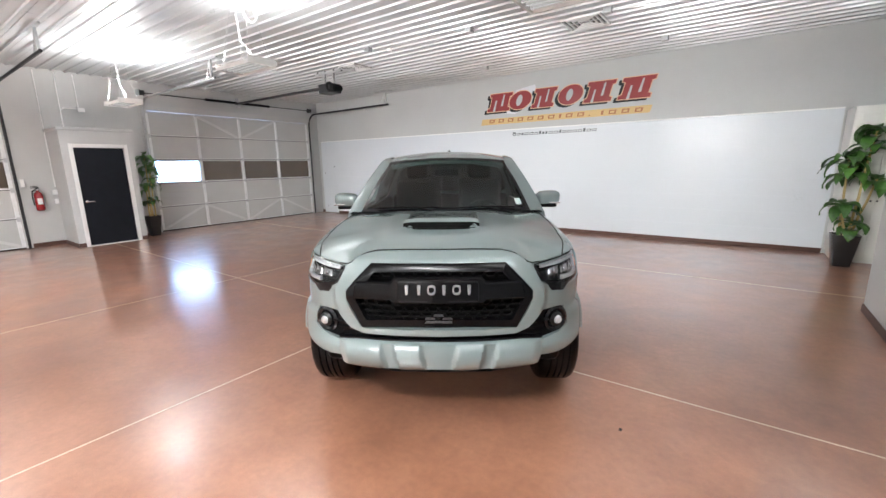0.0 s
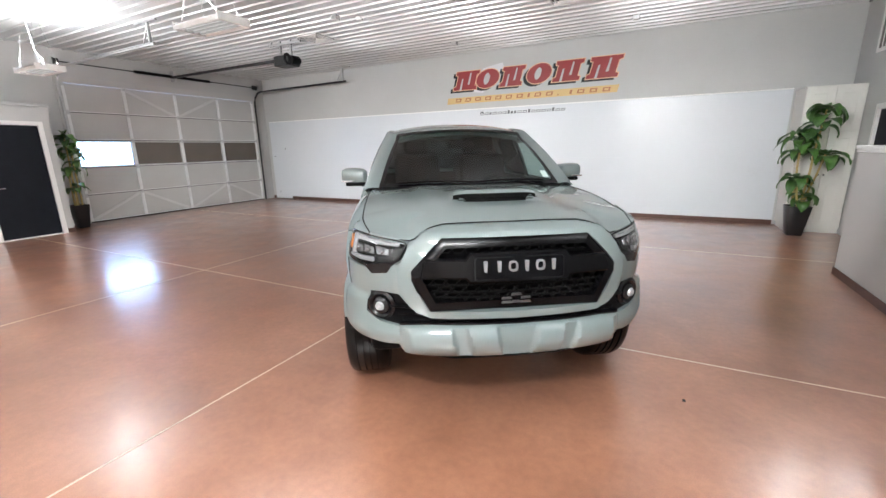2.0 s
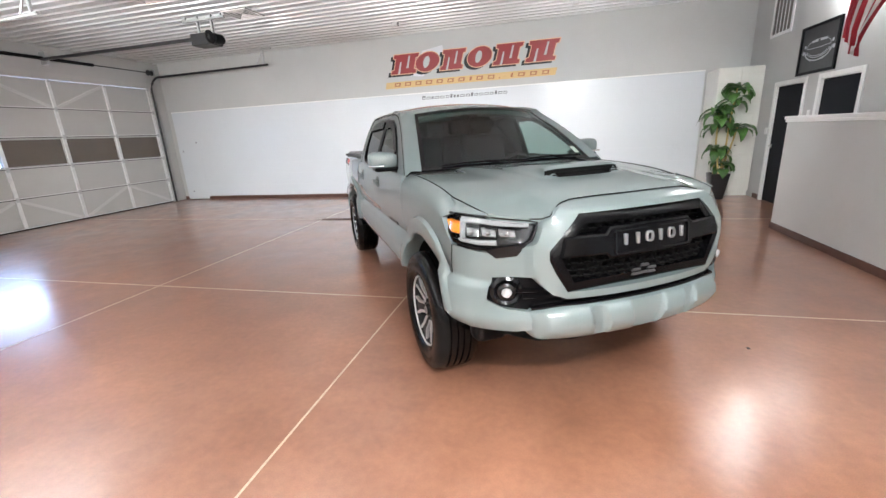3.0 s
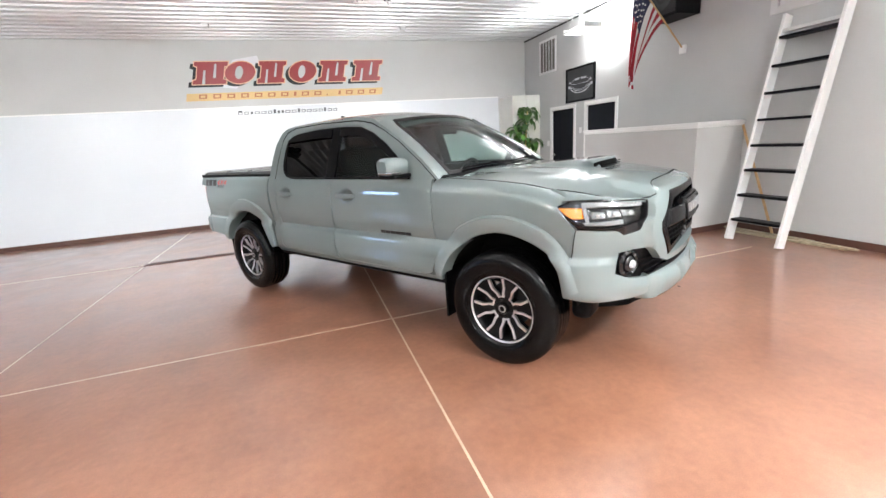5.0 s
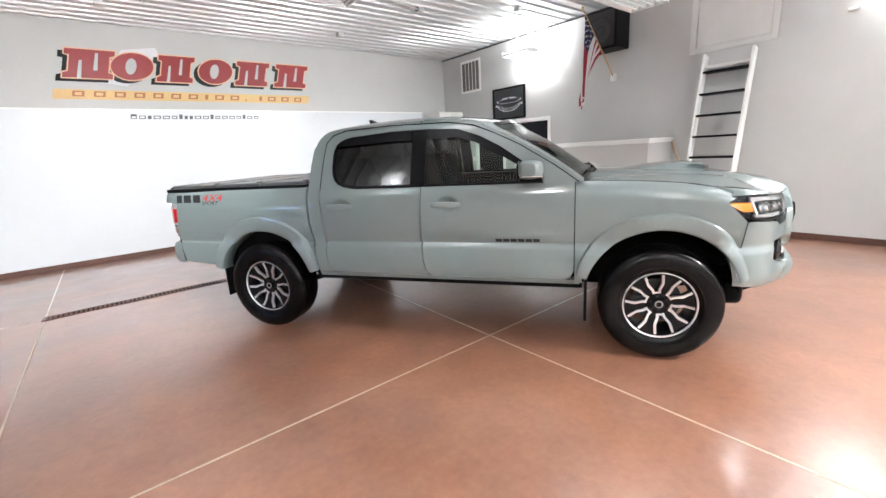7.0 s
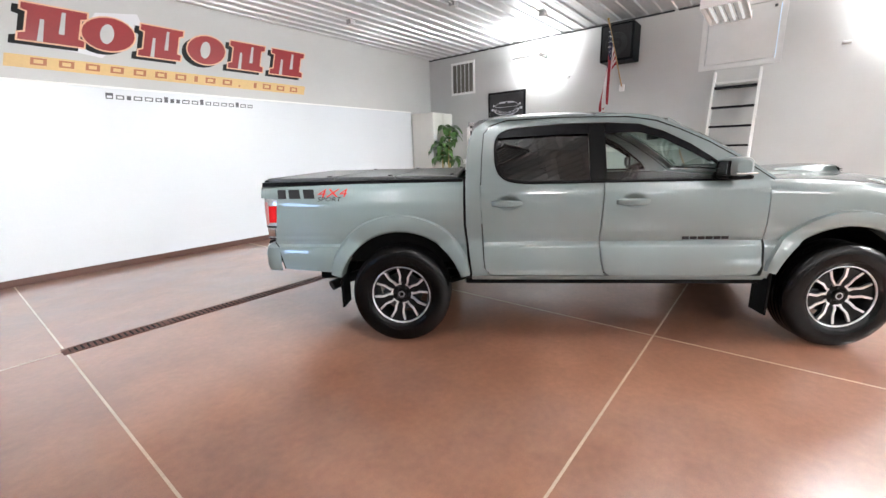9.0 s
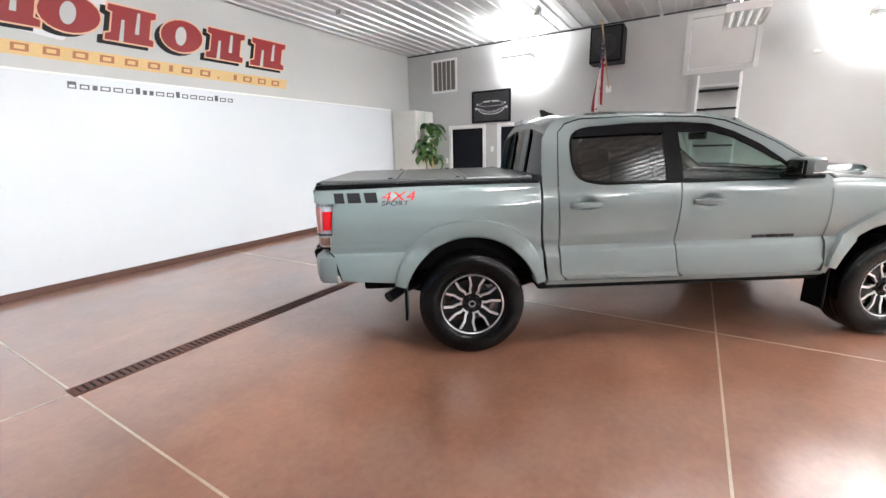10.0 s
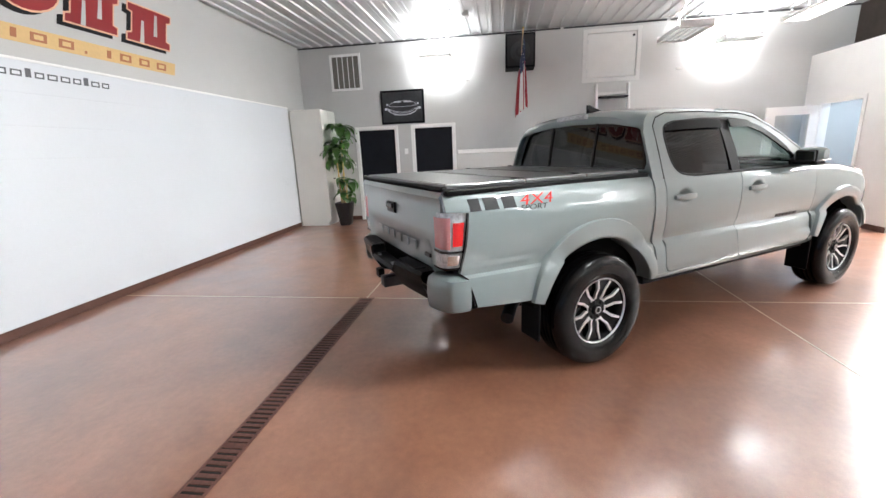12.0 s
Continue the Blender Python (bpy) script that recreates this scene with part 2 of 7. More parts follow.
def ceiling():
    """Ribbed steel liner panels that run along x."""
    bm = bmesh.new()
    pitch, x0, x1 = 0.229, XW - T, XE + T
    y, prof = YS, []
    while y < YN - 0.02:
        prof += [(y, ZC), (y + 0.085, ZC), (y + 0.094, ZC - 0.027), (y + 0.136, ZC - 0.027), (y + 0.145, ZC)]
        prof += [(y + 0.18, ZC), (y + 0.184, ZC - 0.004), (y + 0.192, ZC - 0.004), (y + 0.196, ZC)]
        y += pitch
    prof = [p for p in prof if p[0] < YN] + [(YN, ZC)]
    a = [bm.verts.new((x0, py, pz)) for py, pz in prof]
    b = [bm.verts.new((x1, py, pz)) for py, pz in prof]
    for i in range(len(prof) - 1):
        bm.faces.new((a[i], a[i + 1], b[i + 1], b[i]))
    box(bm, x0, x1, YS, YN, ZC + 0.02, ZC + 0.12)
    return solid("ceiling", bm, M_CEIL, "white ribbed steel liner ceiling", "ceiling", "structure")


ceiling()


def wall(name, outline_box, holes, axis, mat, label):
    """A wall slab with rectangular openings cut clean through. outline (a0, a1, z0, z1); holes likewise; axis 'x' or 'y' is its normal."""
    (a0, a1, z0, z1, n0, n1) = outline_box
    bm = bmesh.new()
    cuts = sorted({a0, a1, *[h[0] for h in holes], *[h[1] for h in holes]})
    for c0, c1 in zip(cuts, cuts[1:]):
        spans = [(z0, z1)]
        for h in holes:
            if h[0] <= c0 + 1e-6 and h[1] >= c1 - 1e-6:
                spans = [s for sp in spans for s in ((sp[0], min(sp[1], h[2])), (max(sp[0], h[3]), sp[1])) if s[1] - s[0] > 1e-4]
        for s0, s1 in spans:
            if axis == "x":
                box(bm, n0, n1, c0, c1, s0, s1)
            else:
                box(bm, c0, c1, n0, n1, s0, s1)
    return solid(name, bm, mat, label, "wall", "structure")


wall("wall_north", (XW - T, XE + T, 0, ZC + 0.1, YN, YN + T), [], "y", M_GREY, "light grey painted wall with a white lower panel")
wall("wall_east", (YS, YN, 0, ZC + 0.1, XE, XE + T), [(8.176, 9.02, 0, 2.015), (6.894, 7.742, 0, 2.015), (3.19, 4.135, 2.80, 3.63)], "x", M_GREY, "light grey painted wall with doors and a loft hatch")
GD = [(4.935, 9.81, 0, 3.11), (-2.7, 2.3, 0, 3.11)]
wall("wall_west", (YS, YN, 0, ZC + 0.1, XW - T, XW), GD, "x", M_GREY, "light grey painted wall with two garage doors")
wall("wall_south", (XW - T, XE + T, 0, ZC + 0.1, YS - T, YS), [], "y", M_GREY, "light grey painted wall")
wall("partition", (2.0, XE, 0, 2.95, -0.09, 0.05), [(2.86, 3.76, 0, 2.05)], "y", M_TRIM, "white partition wall with a doorway")
solid("partition_return", boxed(2.0, 2.14, -3.5, -0.09, 0, 2.95), M_TRIM, "white partition wall", "wall", "structure")
# The unlit loft space is put in as a dark brown sheet.
solid("loft_back_wall", boxed(2.0, XE - 0.002, -0.80, -0.62, 2.96, ZC), material("loft_shade", (0.05, 0.035, 0.028), 0.7, grain=0.3, scale=6, fine=40), "dark brown sheet standing in for the unlit loft above the office", "wall", "structure")
# The office's blue light is put into the wall colour.
solid("office_back_wall", boxed(2.14, XE, -3.5, -3.36, 0, 2.95), material("blue_lit_office_wall", (0.42, 0.55, 0.68), 0.6, grain=0.04, scale=2), "office wall with the room's blue light in its colour", "wall", "structure")

# the white lower panel of the north wall, in boards with fine joints
panel = thing("wall_panel", "smooth white lower wall panelling with fine board joints", "wall panel", kind="structure")
for i in range(8):
    z = 0.09 + i * 0.3
    part("board", boxed(XW + 0.15, 3.425, YN - 0.018, YN - 0.001, z + 0.0003, min(2.49, z + 0.2997) if i < 7 else 2.475, bevel=0.0006, seg=1), M_WHITE, panel)
part("cap_trim", boxed(XW + 0.15, 3.425, YN - 0.026, YN - 0.001, 2.476, 2.5, bevel=0.003), M_TRIM, panel)


def baseboard(name, x0, x1, y0, y1, h=0.09):
    solid(name, boxed(x0, x1, y0, y1, 0.001, h, bevel=0.004), M_BASE, "brown rubber baseboard", "baseboard", "structure")


baseboard("baseboard_north", XW + 0.02, 3.425, YN - 0.028, YN - 0.019)
baseboard("baseboard_east", XE - 0.012, XE - 0.001, 0.08, 4.4)
baseboard("baseboard_west", XW + 0.001, XW + 0.012, 2.36, 2.98)
baseboard("baseboard_partition", 2.02, 2.79, 0.051, 0.062)
baseboard("baseboard_corner", XE - 0.012, XE - 0.001, 9.08, 9.34)

# saw-cut joints filled with pale sealant
joints = thing("floor_joints", "pale sealant lines in the cut floor joints", "floor joint", kind="structure")
for x in (-4.0, -1.0):
    part("joint", boxed(x - 0.007, x + 0.007, YS, 7.19, -0.004, 0.0012), M_JOINT, joints)
for x in (-4.0, -1.0):
    part("joint", boxed(x - 0.007, x + 0.007, 7.37, YN - 0.03, -0.004, 0.0012), M_JOINT, joints)
for y, spans in ((3.57, [(XW, 3.45)]), (7.28, [(XW, -4.03), (-1.0, XE)])):
    for a, b in spans:
        part("joint", boxed(a, b, y - 0.007, y + 0.007, -0.004, 0.0014), M_JOINT, joints)


def trench_drain(x0=-4.02, x1=-1.01, y=7.275, w=0.135):
    d = thing("trench_drain", "rusty brown slotted trench drain grate set in the floor", "drain", kind="structure")
    part("pit", boxed(x0, x1, y - w / 2, y + w / 2, -0.01, 0.0016), M_PIT, d)
    for s in (-1, 1):
        part("rail", boxed(x0, x1, y + s * w / 2 - 0.009, y + s * w / 2 + 0.009, 0.0, 0.006, bevel=0.002, seg=1), M_DRAIN, d)
    n = int((x1 - x0) / 0.042)
    me = finish(boxed(-0.0125, 0.0125, -w / 2 + 0.01, w / 2 - 0.01, 0.0018, 0.0055), "bar", M_DRAIN)
    cross = finish(boxed(-0.02, 0.02, -w / 2 + 0.01, w / 2 - 0.01, 0.0018, 0.006), "joint_bar", M_DRAIN)
    for i in range(n):
        share("bar", me if i % 17 else cross, d, pose(x0 + (i + 0.5) * (x1 - x0) / n, y, 0))
    return d


trench_drain()


# ---- garage doors ----
def garage_door(name, y0, y1, clear):
    """Sectional door in the west wall: five sections, stiles, a glazed row, tracks, shaft and springs."""
    x = XW - 0.03
    d = thing(name, "white sectional garage door with a row of windows", "garage door", kind="structure")
    rows = [(0.02, 0.64), (0.65, 1.26), (1.27, 1.885), (1.895, 2.49), (2.50, 3.10)]
    n = 4
    w = (y1 - y0) / n
    for r, (a, b) in enumerate(rows):
        for k in range(n):
            ya, yb = y0 + k * w, y0 + (k + 1) * w
            if r == 2:
                fr = bmesh.new()
                for (p, q, s, t) in ((ya, ya + 0.05, a, b), (yb - 0.05, yb, a, b), (ya + 0.05, yb - 0.05, a, a + 0.04), (ya + 0.05, yb - 0.05, b - 0.04, b)):
                    box(fr, x - 0.045, x, p, q, s, t)
                win = part("window", fr, M_GDOOR, d)
                part("pane", boxed(x - 0.03, x - 0.024, ya + 0.05, yb - 0.05, a + 0.04, b - 0.04), M_PANE if clear[k] else M_PANE_DARK, win)
            else:
                part("panel", boxed(x - 0.045, x, ya + 0.004, yb - 0.004, a, b, bevel=0.004, seg=1), M_GDOOR, d)
    for r, (a, b) in enumerate(rows):
        part("rail", boxed(x + 0.001, x + 0.016, y0, y1, a + 0.004, a + 0.022, bevel=0.003, seg=1), M_STEELW, d)
        part("seam", boxed(x - 0.02, x + 0.003, y0, y1, a - 0.012, a + 0.003), M_DARKMETAL, d)
        for k in range(n + 1):
            yy = min(max(y0 + k * w, y0 + 0.03), y1 - 0.03)
            part("stile", boxed(x + 0.001, x + 0.03, yy - 0.035, yy + 0.035, a + 0.02, b - 0.014, bevel=0.003, seg=1), M_STEELW, d)
            part("hinge", boxed(x + 0.031, x + 0.045, yy - 0.03, yy + 0.03, b - 0.05, b + 0.045, bevel=0.004, seg=1), M_STEEL, d)
    # diagonal braces on the top and bottom sections
    for za, zb in ((0.05, 0.6), (2.53, 3.06)):
        for k in range(n) if za < 1 else (1, 2):
            s = 1 if k % 2 == 0 else -1
            ya, yb = (y0 + k * w + 0.06, y0 + (k + 1) * w - 0.06)[::s]
            v = Vector((0, yb - ya, zb - za))
            m = Matrix.Translation((x + 0.012, (ya + yb) / 2, (za + zb) / 2)) @ Matrix.Rotation(math.atan2(v.z, v.y), 4, "X")
            part("brace", boxed(-0.008, 0.008, -v.length / 2, v.length / 2, -0.03, 0.03, m=m), M_GREYTRIMW, d)
    top = 3.11
    for s, yy in ((-1, y0 - 0.05), (1, y1 + 0.05)):
        pts = [(x + 0.07, yy, 0.0), (x + 0.07, yy, top - 0.1)]
        pts += [(x + 0.07 + 0.35 * (1 - math.cos(a)), yy, top - 0.1 + 0.38 * math.sin(a)) for a in (0.3, 0.6, 0.9, 1.2, 1.45)]
        pts += [(x + 3.85, yy, top + 0.30)]
        part("track", tube(bmesh.new(), pts, 0.027, 6), M_DARKMETAL if s > 0 or name.endswith("2") else M_STEEL, d)
        part("hanger", boxed(x + 3.72, x + 3.76, yy - 0.02, yy + 0.02, top + 0.3, ZC, bevel=0.002, seg=1), M_STEEL, d)
        part("hanger_plate", boxed(x + 3.35, x + 4.0, yy - 0.02, yy + 0.02, ZC - 0.055, ZC - 0.02), M_STEEL, d)
        part("brace_strut", tube(bmesh.new(), [(x + 3.74, yy, ZC - 0.05), (x + 3.52, yy, top + 0.31)], 0.016, 6), M_STEEL, d)
        part("drum", lathe(bmesh.new(), [(0.02, -0.05), (0.075, -0.05), (0.06, 0.0), (0.06, 0.04), (0.07, 0.05), (0.02, 0.05)], 16, "y", Matrix.Translation((XW + 0.11, yy, 3.52))), M_DARKMETAL, d, smooth=True)
        part("bearing_plate", boxed(XW + 0.002, XW + 0.2, yy + s * 0.07, yy + s * 0.08, 3.44, 3.6), M_STEEL, d)
    part("shaft", tube(bmesh.new(), [(XW + 0.11, y0 - 0.1, 3.52), (XW + 0.11, y1 + 0.1, 3.52)], 0.013, 8), M_DARKMETAL, d)
    ymid = (y0 + y1) / 2
    for a, b in ((ymid - 0.95, ymid - 0.05), (ymid + 0.05, ymid + 1.0)):
        bm = bmesh.new()
        k = 70
        lathe(bm, [(0.032 + 0.006 * (i % 2), a + (b - a) * i / k) for i in range(k + 1)], 12, "y", Matrix.Translation((XW + 0.11, 0, 3.52)))
        part("spring", bm, M_BLACK, d, "black coiled torsion spring", smooth=True, angle=80)
    part("centre_plate", boxed(XW + 0.002, XW + 0.17, ymid - 0.03, ymid + 0.03, 3.4, 3.66), M_STEEL, d)
    # jambs
    for yy in (y0 - 0.11, y1 + 0.0):
        part("jamb", boxed(XW + 0.001, XW + 0.025, yy, yy + 0.11, 0, 3.11, bevel=0.003), M_GDOOR, d)
    part("header", boxed(XW + 0.001, XW + 0.028, y0 - 0.11, y1 + 0.11, 3.111, 3.26, bevel=0.003), M_GDOOR, d)
    part("seal", boxed(x - 0.04, x + 0.01, y0, y1, 0.0, 0.02), M_BLACK, d)
    return d


M_STEELW = material("pale_galvanised", (0.78, 0.79, 0.79), 0.4, 0.2, grain=0.1, scale=12, fine=70)
M_PANE = glass("clear_pane", (0.92, 0.95, 0.97))
M_PANE_DARK = material("brown_covered_pane", (0.115, 0.088, 0.066), 0.25, grain=0.08, scale=2, fine=30, coat=0.5)
garage_door("garage_door_1", 4.935, 9.81, (1, 0, 0, 0))
garage_door("garage_door_2", -2.7, 2.3, (0, 0, 0, 0))
# outside: bright daylight
solid("backdrop", boxed(-22.1, -22.0, -22, 26, -1, 12), glow("daylight_haze", (0.40, 0.60, 1.0), 12.0), "bright hazy daylight outside the windows", "backdrop", "structure")
solid("ground", boxed(-22, XW - T - 0.01, -22, 26, -0.4, -0.15), material("outside_gravel", (0.3, 0.29, 0.27), 0.9, grain=0.2, scale=3), "pale gravel yard outside", "ground", "structure")
# dark strip that paints the shadow line where the ceiling liner meets the east wall
for k, (a, b) in enumerate(((YS + 0.05, 0.9), (0.98, 2.6), (2.68, 4.6), (4.66, 6.9), (6.96, 8.4), (8.46, YN - 0.02))):
    solid("ceiling_edge_strip", boxed(XE - 0.022, XE - 0.001, a, b, ZC - 0.052, ZC - 0.024), M_DARKMETAL, "dark strip painting the shadow line under the ceiling liner", "trim", "structure", group="ceiling edge strips")

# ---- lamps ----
def hanging_lamp(name, x, y, z, along="y", up=60, down=120, length=1.2, glowing=True, turn=0.0, side=0, facing=0.0, coil=False, label="white hanging high-bay lamp with slotted louvre, seen or added as fill"):
    """A hanging high-bay, seen or added as unseen fill: housing, louvre, tubes, and cables to the ceiling."""
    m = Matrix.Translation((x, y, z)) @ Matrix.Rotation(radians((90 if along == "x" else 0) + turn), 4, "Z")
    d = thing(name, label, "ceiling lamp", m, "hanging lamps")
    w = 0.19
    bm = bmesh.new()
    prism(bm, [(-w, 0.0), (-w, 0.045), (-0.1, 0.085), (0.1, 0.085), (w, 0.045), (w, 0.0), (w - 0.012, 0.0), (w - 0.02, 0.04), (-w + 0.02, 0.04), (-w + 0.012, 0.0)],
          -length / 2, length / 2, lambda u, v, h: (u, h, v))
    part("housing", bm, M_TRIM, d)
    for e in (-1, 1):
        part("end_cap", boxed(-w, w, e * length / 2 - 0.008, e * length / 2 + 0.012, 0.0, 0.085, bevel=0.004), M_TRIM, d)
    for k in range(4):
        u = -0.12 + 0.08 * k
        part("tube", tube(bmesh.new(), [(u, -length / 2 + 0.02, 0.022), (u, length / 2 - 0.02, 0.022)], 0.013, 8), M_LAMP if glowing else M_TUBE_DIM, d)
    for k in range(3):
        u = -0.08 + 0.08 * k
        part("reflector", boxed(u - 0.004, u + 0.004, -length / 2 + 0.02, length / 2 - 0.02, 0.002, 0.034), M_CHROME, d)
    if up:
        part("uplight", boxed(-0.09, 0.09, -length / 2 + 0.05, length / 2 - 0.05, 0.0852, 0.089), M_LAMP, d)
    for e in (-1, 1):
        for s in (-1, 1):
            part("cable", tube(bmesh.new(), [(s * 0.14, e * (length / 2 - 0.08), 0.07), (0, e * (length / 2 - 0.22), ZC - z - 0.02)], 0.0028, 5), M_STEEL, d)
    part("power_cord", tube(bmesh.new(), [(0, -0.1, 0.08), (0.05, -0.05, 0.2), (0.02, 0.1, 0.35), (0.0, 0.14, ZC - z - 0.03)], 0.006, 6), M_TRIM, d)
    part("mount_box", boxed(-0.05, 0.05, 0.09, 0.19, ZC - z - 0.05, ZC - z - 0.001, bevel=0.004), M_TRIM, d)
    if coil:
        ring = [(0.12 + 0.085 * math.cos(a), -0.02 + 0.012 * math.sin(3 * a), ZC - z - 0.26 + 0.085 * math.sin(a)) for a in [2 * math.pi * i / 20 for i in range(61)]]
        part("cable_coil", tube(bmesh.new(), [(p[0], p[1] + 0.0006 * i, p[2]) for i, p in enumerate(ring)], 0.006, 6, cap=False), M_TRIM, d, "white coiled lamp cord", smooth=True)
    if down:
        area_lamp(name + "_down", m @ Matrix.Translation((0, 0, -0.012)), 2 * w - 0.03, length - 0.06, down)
    # Added side beam, no visible part of the fixture, to brighten walls and floor.
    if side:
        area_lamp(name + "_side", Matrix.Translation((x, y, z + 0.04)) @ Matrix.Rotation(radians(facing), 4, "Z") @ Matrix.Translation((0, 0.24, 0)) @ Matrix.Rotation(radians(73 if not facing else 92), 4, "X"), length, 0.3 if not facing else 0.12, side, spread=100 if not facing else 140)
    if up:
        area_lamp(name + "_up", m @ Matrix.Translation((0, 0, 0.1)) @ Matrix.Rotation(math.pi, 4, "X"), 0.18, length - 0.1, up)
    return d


M_TUBE_DIM = glow("lamp_tube", (1.0, 0.98, 0.95), 0.35)
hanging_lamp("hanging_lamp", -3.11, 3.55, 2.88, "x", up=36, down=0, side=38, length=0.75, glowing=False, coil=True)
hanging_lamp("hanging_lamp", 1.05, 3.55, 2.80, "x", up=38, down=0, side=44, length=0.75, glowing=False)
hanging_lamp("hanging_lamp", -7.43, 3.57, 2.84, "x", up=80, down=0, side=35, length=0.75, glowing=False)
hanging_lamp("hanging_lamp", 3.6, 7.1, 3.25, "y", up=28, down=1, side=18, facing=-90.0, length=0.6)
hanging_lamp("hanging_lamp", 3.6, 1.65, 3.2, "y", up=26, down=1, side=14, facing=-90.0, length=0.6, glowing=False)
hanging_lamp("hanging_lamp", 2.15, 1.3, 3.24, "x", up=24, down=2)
# Lamps below are added out of view as fill for truck, floor and walls.
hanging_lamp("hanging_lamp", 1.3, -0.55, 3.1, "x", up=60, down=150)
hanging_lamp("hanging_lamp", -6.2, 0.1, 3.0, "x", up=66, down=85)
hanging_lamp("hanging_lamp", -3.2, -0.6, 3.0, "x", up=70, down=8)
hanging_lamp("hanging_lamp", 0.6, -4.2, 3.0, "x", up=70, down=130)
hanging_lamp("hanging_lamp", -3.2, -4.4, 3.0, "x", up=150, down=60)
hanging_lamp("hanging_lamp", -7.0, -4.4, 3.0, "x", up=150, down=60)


# ---- the pickup truck ----
M_PAINT = material("grey_green_car_paint", (0.143, 0.180, 0.180), 0.42, 0.0, grain=0.03, scale=3, fine=400, coat=1.0, coat_rough=0.05, coat_ior=1.6, spec=0.25)
M_GLOSSBLACK = material("gloss_black_trim", (0.005, 0.005, 0.006), 0.16, spec=0.35)
M_PIANO = material("piano_black", (0.003, 0.003, 0.0035), 0.2, spec=0.16)
M_SATIN = material("satin_black_trim", (0.003, 0.003, 0.0034), 0.42, spec=0.08, grain=0.1, scale=30, fine=200)
M_UNDER = material("black_underbody", (0.004, 0.004, 0.004), 0.8, spec=0.08, grain=0.3, scale=8, fine=60)
M_TYRE = material("tyre_rubber", (0.0022, 0.0022, 0.0023), 0.22, spec=0.16, grain=0.1, scale=60, fine=300, bump=0.03)
M_RIMBLACK = material("black_rim_enamel", (0.004, 0.004, 0.0045), 0.3, 0.0, spec=0.15)
M_MACHINED = material("machined_alloy", (0.60, 0.60, 0.61), 0.34, 0.8, grain=0.05, scale=40, fine=300)
M_CABIN = material("charcoal_upholstery", (0.006, 0.006, 0.0065), 0.75, spec=0.15, grain=0.2, scale=10, fine=150, bump=0.1)
M_HEADLINER = material("grey_headliner", (0.05, 0.05, 0.05), 0.9, grain=0.05, scale=20)
M_WINDSHIELD = glass("windscreen_glass", (0.36, 0.47, 0.44), ior=1.50)
M_FRONTGLASS = glass("front_door_glass", (0.84, 0.94, 0.90), ior=1.34)
M_REARGLASS = glass("rear_window_glass", (0.05, 0.053, 0.055), ior=1.36)
M_PRIVACY = glass("privacy_glass", (0.03, 0.032, 0.033), ior=1.38)
M_LAMPBACK = material("dark_lamp_bowl", (0.020, 0.020, 0.021), 0.25, 0.6, grain=0.3, scale=30, fine=90)
M_MIRROR = material("dark_mirror_glass", (0.35, 0.37, 0.38), 0.03, 1.0)
M_LENS = glass("lamp_lens", (0.95, 0.96, 0.96), ior=1.22)
M_AMBER = material("amber_reflector", (0.80, 0.22, 0.01), 0.2, coat=0.6)
M_REDLENS = material("red_tail_lens", (0.48, 0.008, 0.012), 0.15, coat=0.8)
M_PINKLENS = material("pale_red_lens", (0.42, 0.16, 0.16), 0.18, coat=0.8)
M_CLEARLENS = material("clear_reverse_lens", (0.42, 0.43, 0.44), 0.15, 0.3, coat=0.8, grain=0.3, scale=60, fine=30)
M_LAMPSILVER = material("lamp_reflector", (0.7, 0.7, 0.71), 0.15, 1.0)
M_DRL = material("pale_light_guide", (0.25, 0.26, 0.27), 0.22, coat=0.6)
M_PROJECTOR = material("smoked_chrome", (0.34, 0.34, 0.35), 0.2, 1.0)
M_TONNEAU = material("black_vinyl_tonneau", (0.055, 0.056, 0.058), 0.34, grain=0.2, scale=60, fine=300, bump=0.12, coat=0.5, coat_rough=0.22, rough_var=0.06)
M_DECALRED = material("red_decal", (0.40, 0.015, 0.012), 0.5, spec=0.2)
M_BADGE = material("dark_badge", (0.012, 0.012, 0.013), 0.45, spec=0.2)
M_SILVERPAINT = material("silver_badge", (0.42, 0.43, 0.44), 0.3, 0.85)
M_SMOKE = material("smoked_visor", (0.004, 0.004, 0.005), 0.2, spec=0.11)
M_GREYTRIM = material("grey_sensor_trim", (0.045, 0.045, 0.047), 0.35)

CAR = Matrix.Translation((0.324, 2.992, 0)) @ Matrix.Rotation(radians(-56.5), 4, "Z")
truck = thing("pickup_truck", "grey-green four-door pickup truck with black grille and alloy wheels", "pickup truck", CAR)


def curve(xs, ys):
    """Smooth monotone curve through the given knots."""
    xs, ys = list(xs), list(ys)
    if xs[0] > xs[-1]:
        xs, ys = xs[::-1], ys[::-1]
    n = len(xs)
    h = [xs[i + 1] - xs[i] for i in range(n - 1)]
    d = [(ys[i + 1] - ys[i]) / h[i] for i in range(n - 1)]
    m = [d[0]] + [0.0 if d[i - 1] * d[i] <= 0 else 2 * d[i - 1] * d[i] / (d[i - 1] + d[i]) for i in range(1, n - 1)] + [d[-1]]

    def f(x):
        if x <= xs[0]:
            return ys[0]
        if x >= xs[-1]:
            return ys[-1]
        i = max(k for k in range(n - 1) if xs[k] <= x)
        t = (x - xs[i]) / h[i]
        return ((2 * t**3 - 3 * t**2 + 1) * ys[i] + (t**3 - 2 * t**2 + t) * h[i] * m[i]
                + (3 * t**2 - 2 * t**3) * ys[i + 1] + (t**3 - t**2) * h[i] * m[i + 1])
    return f


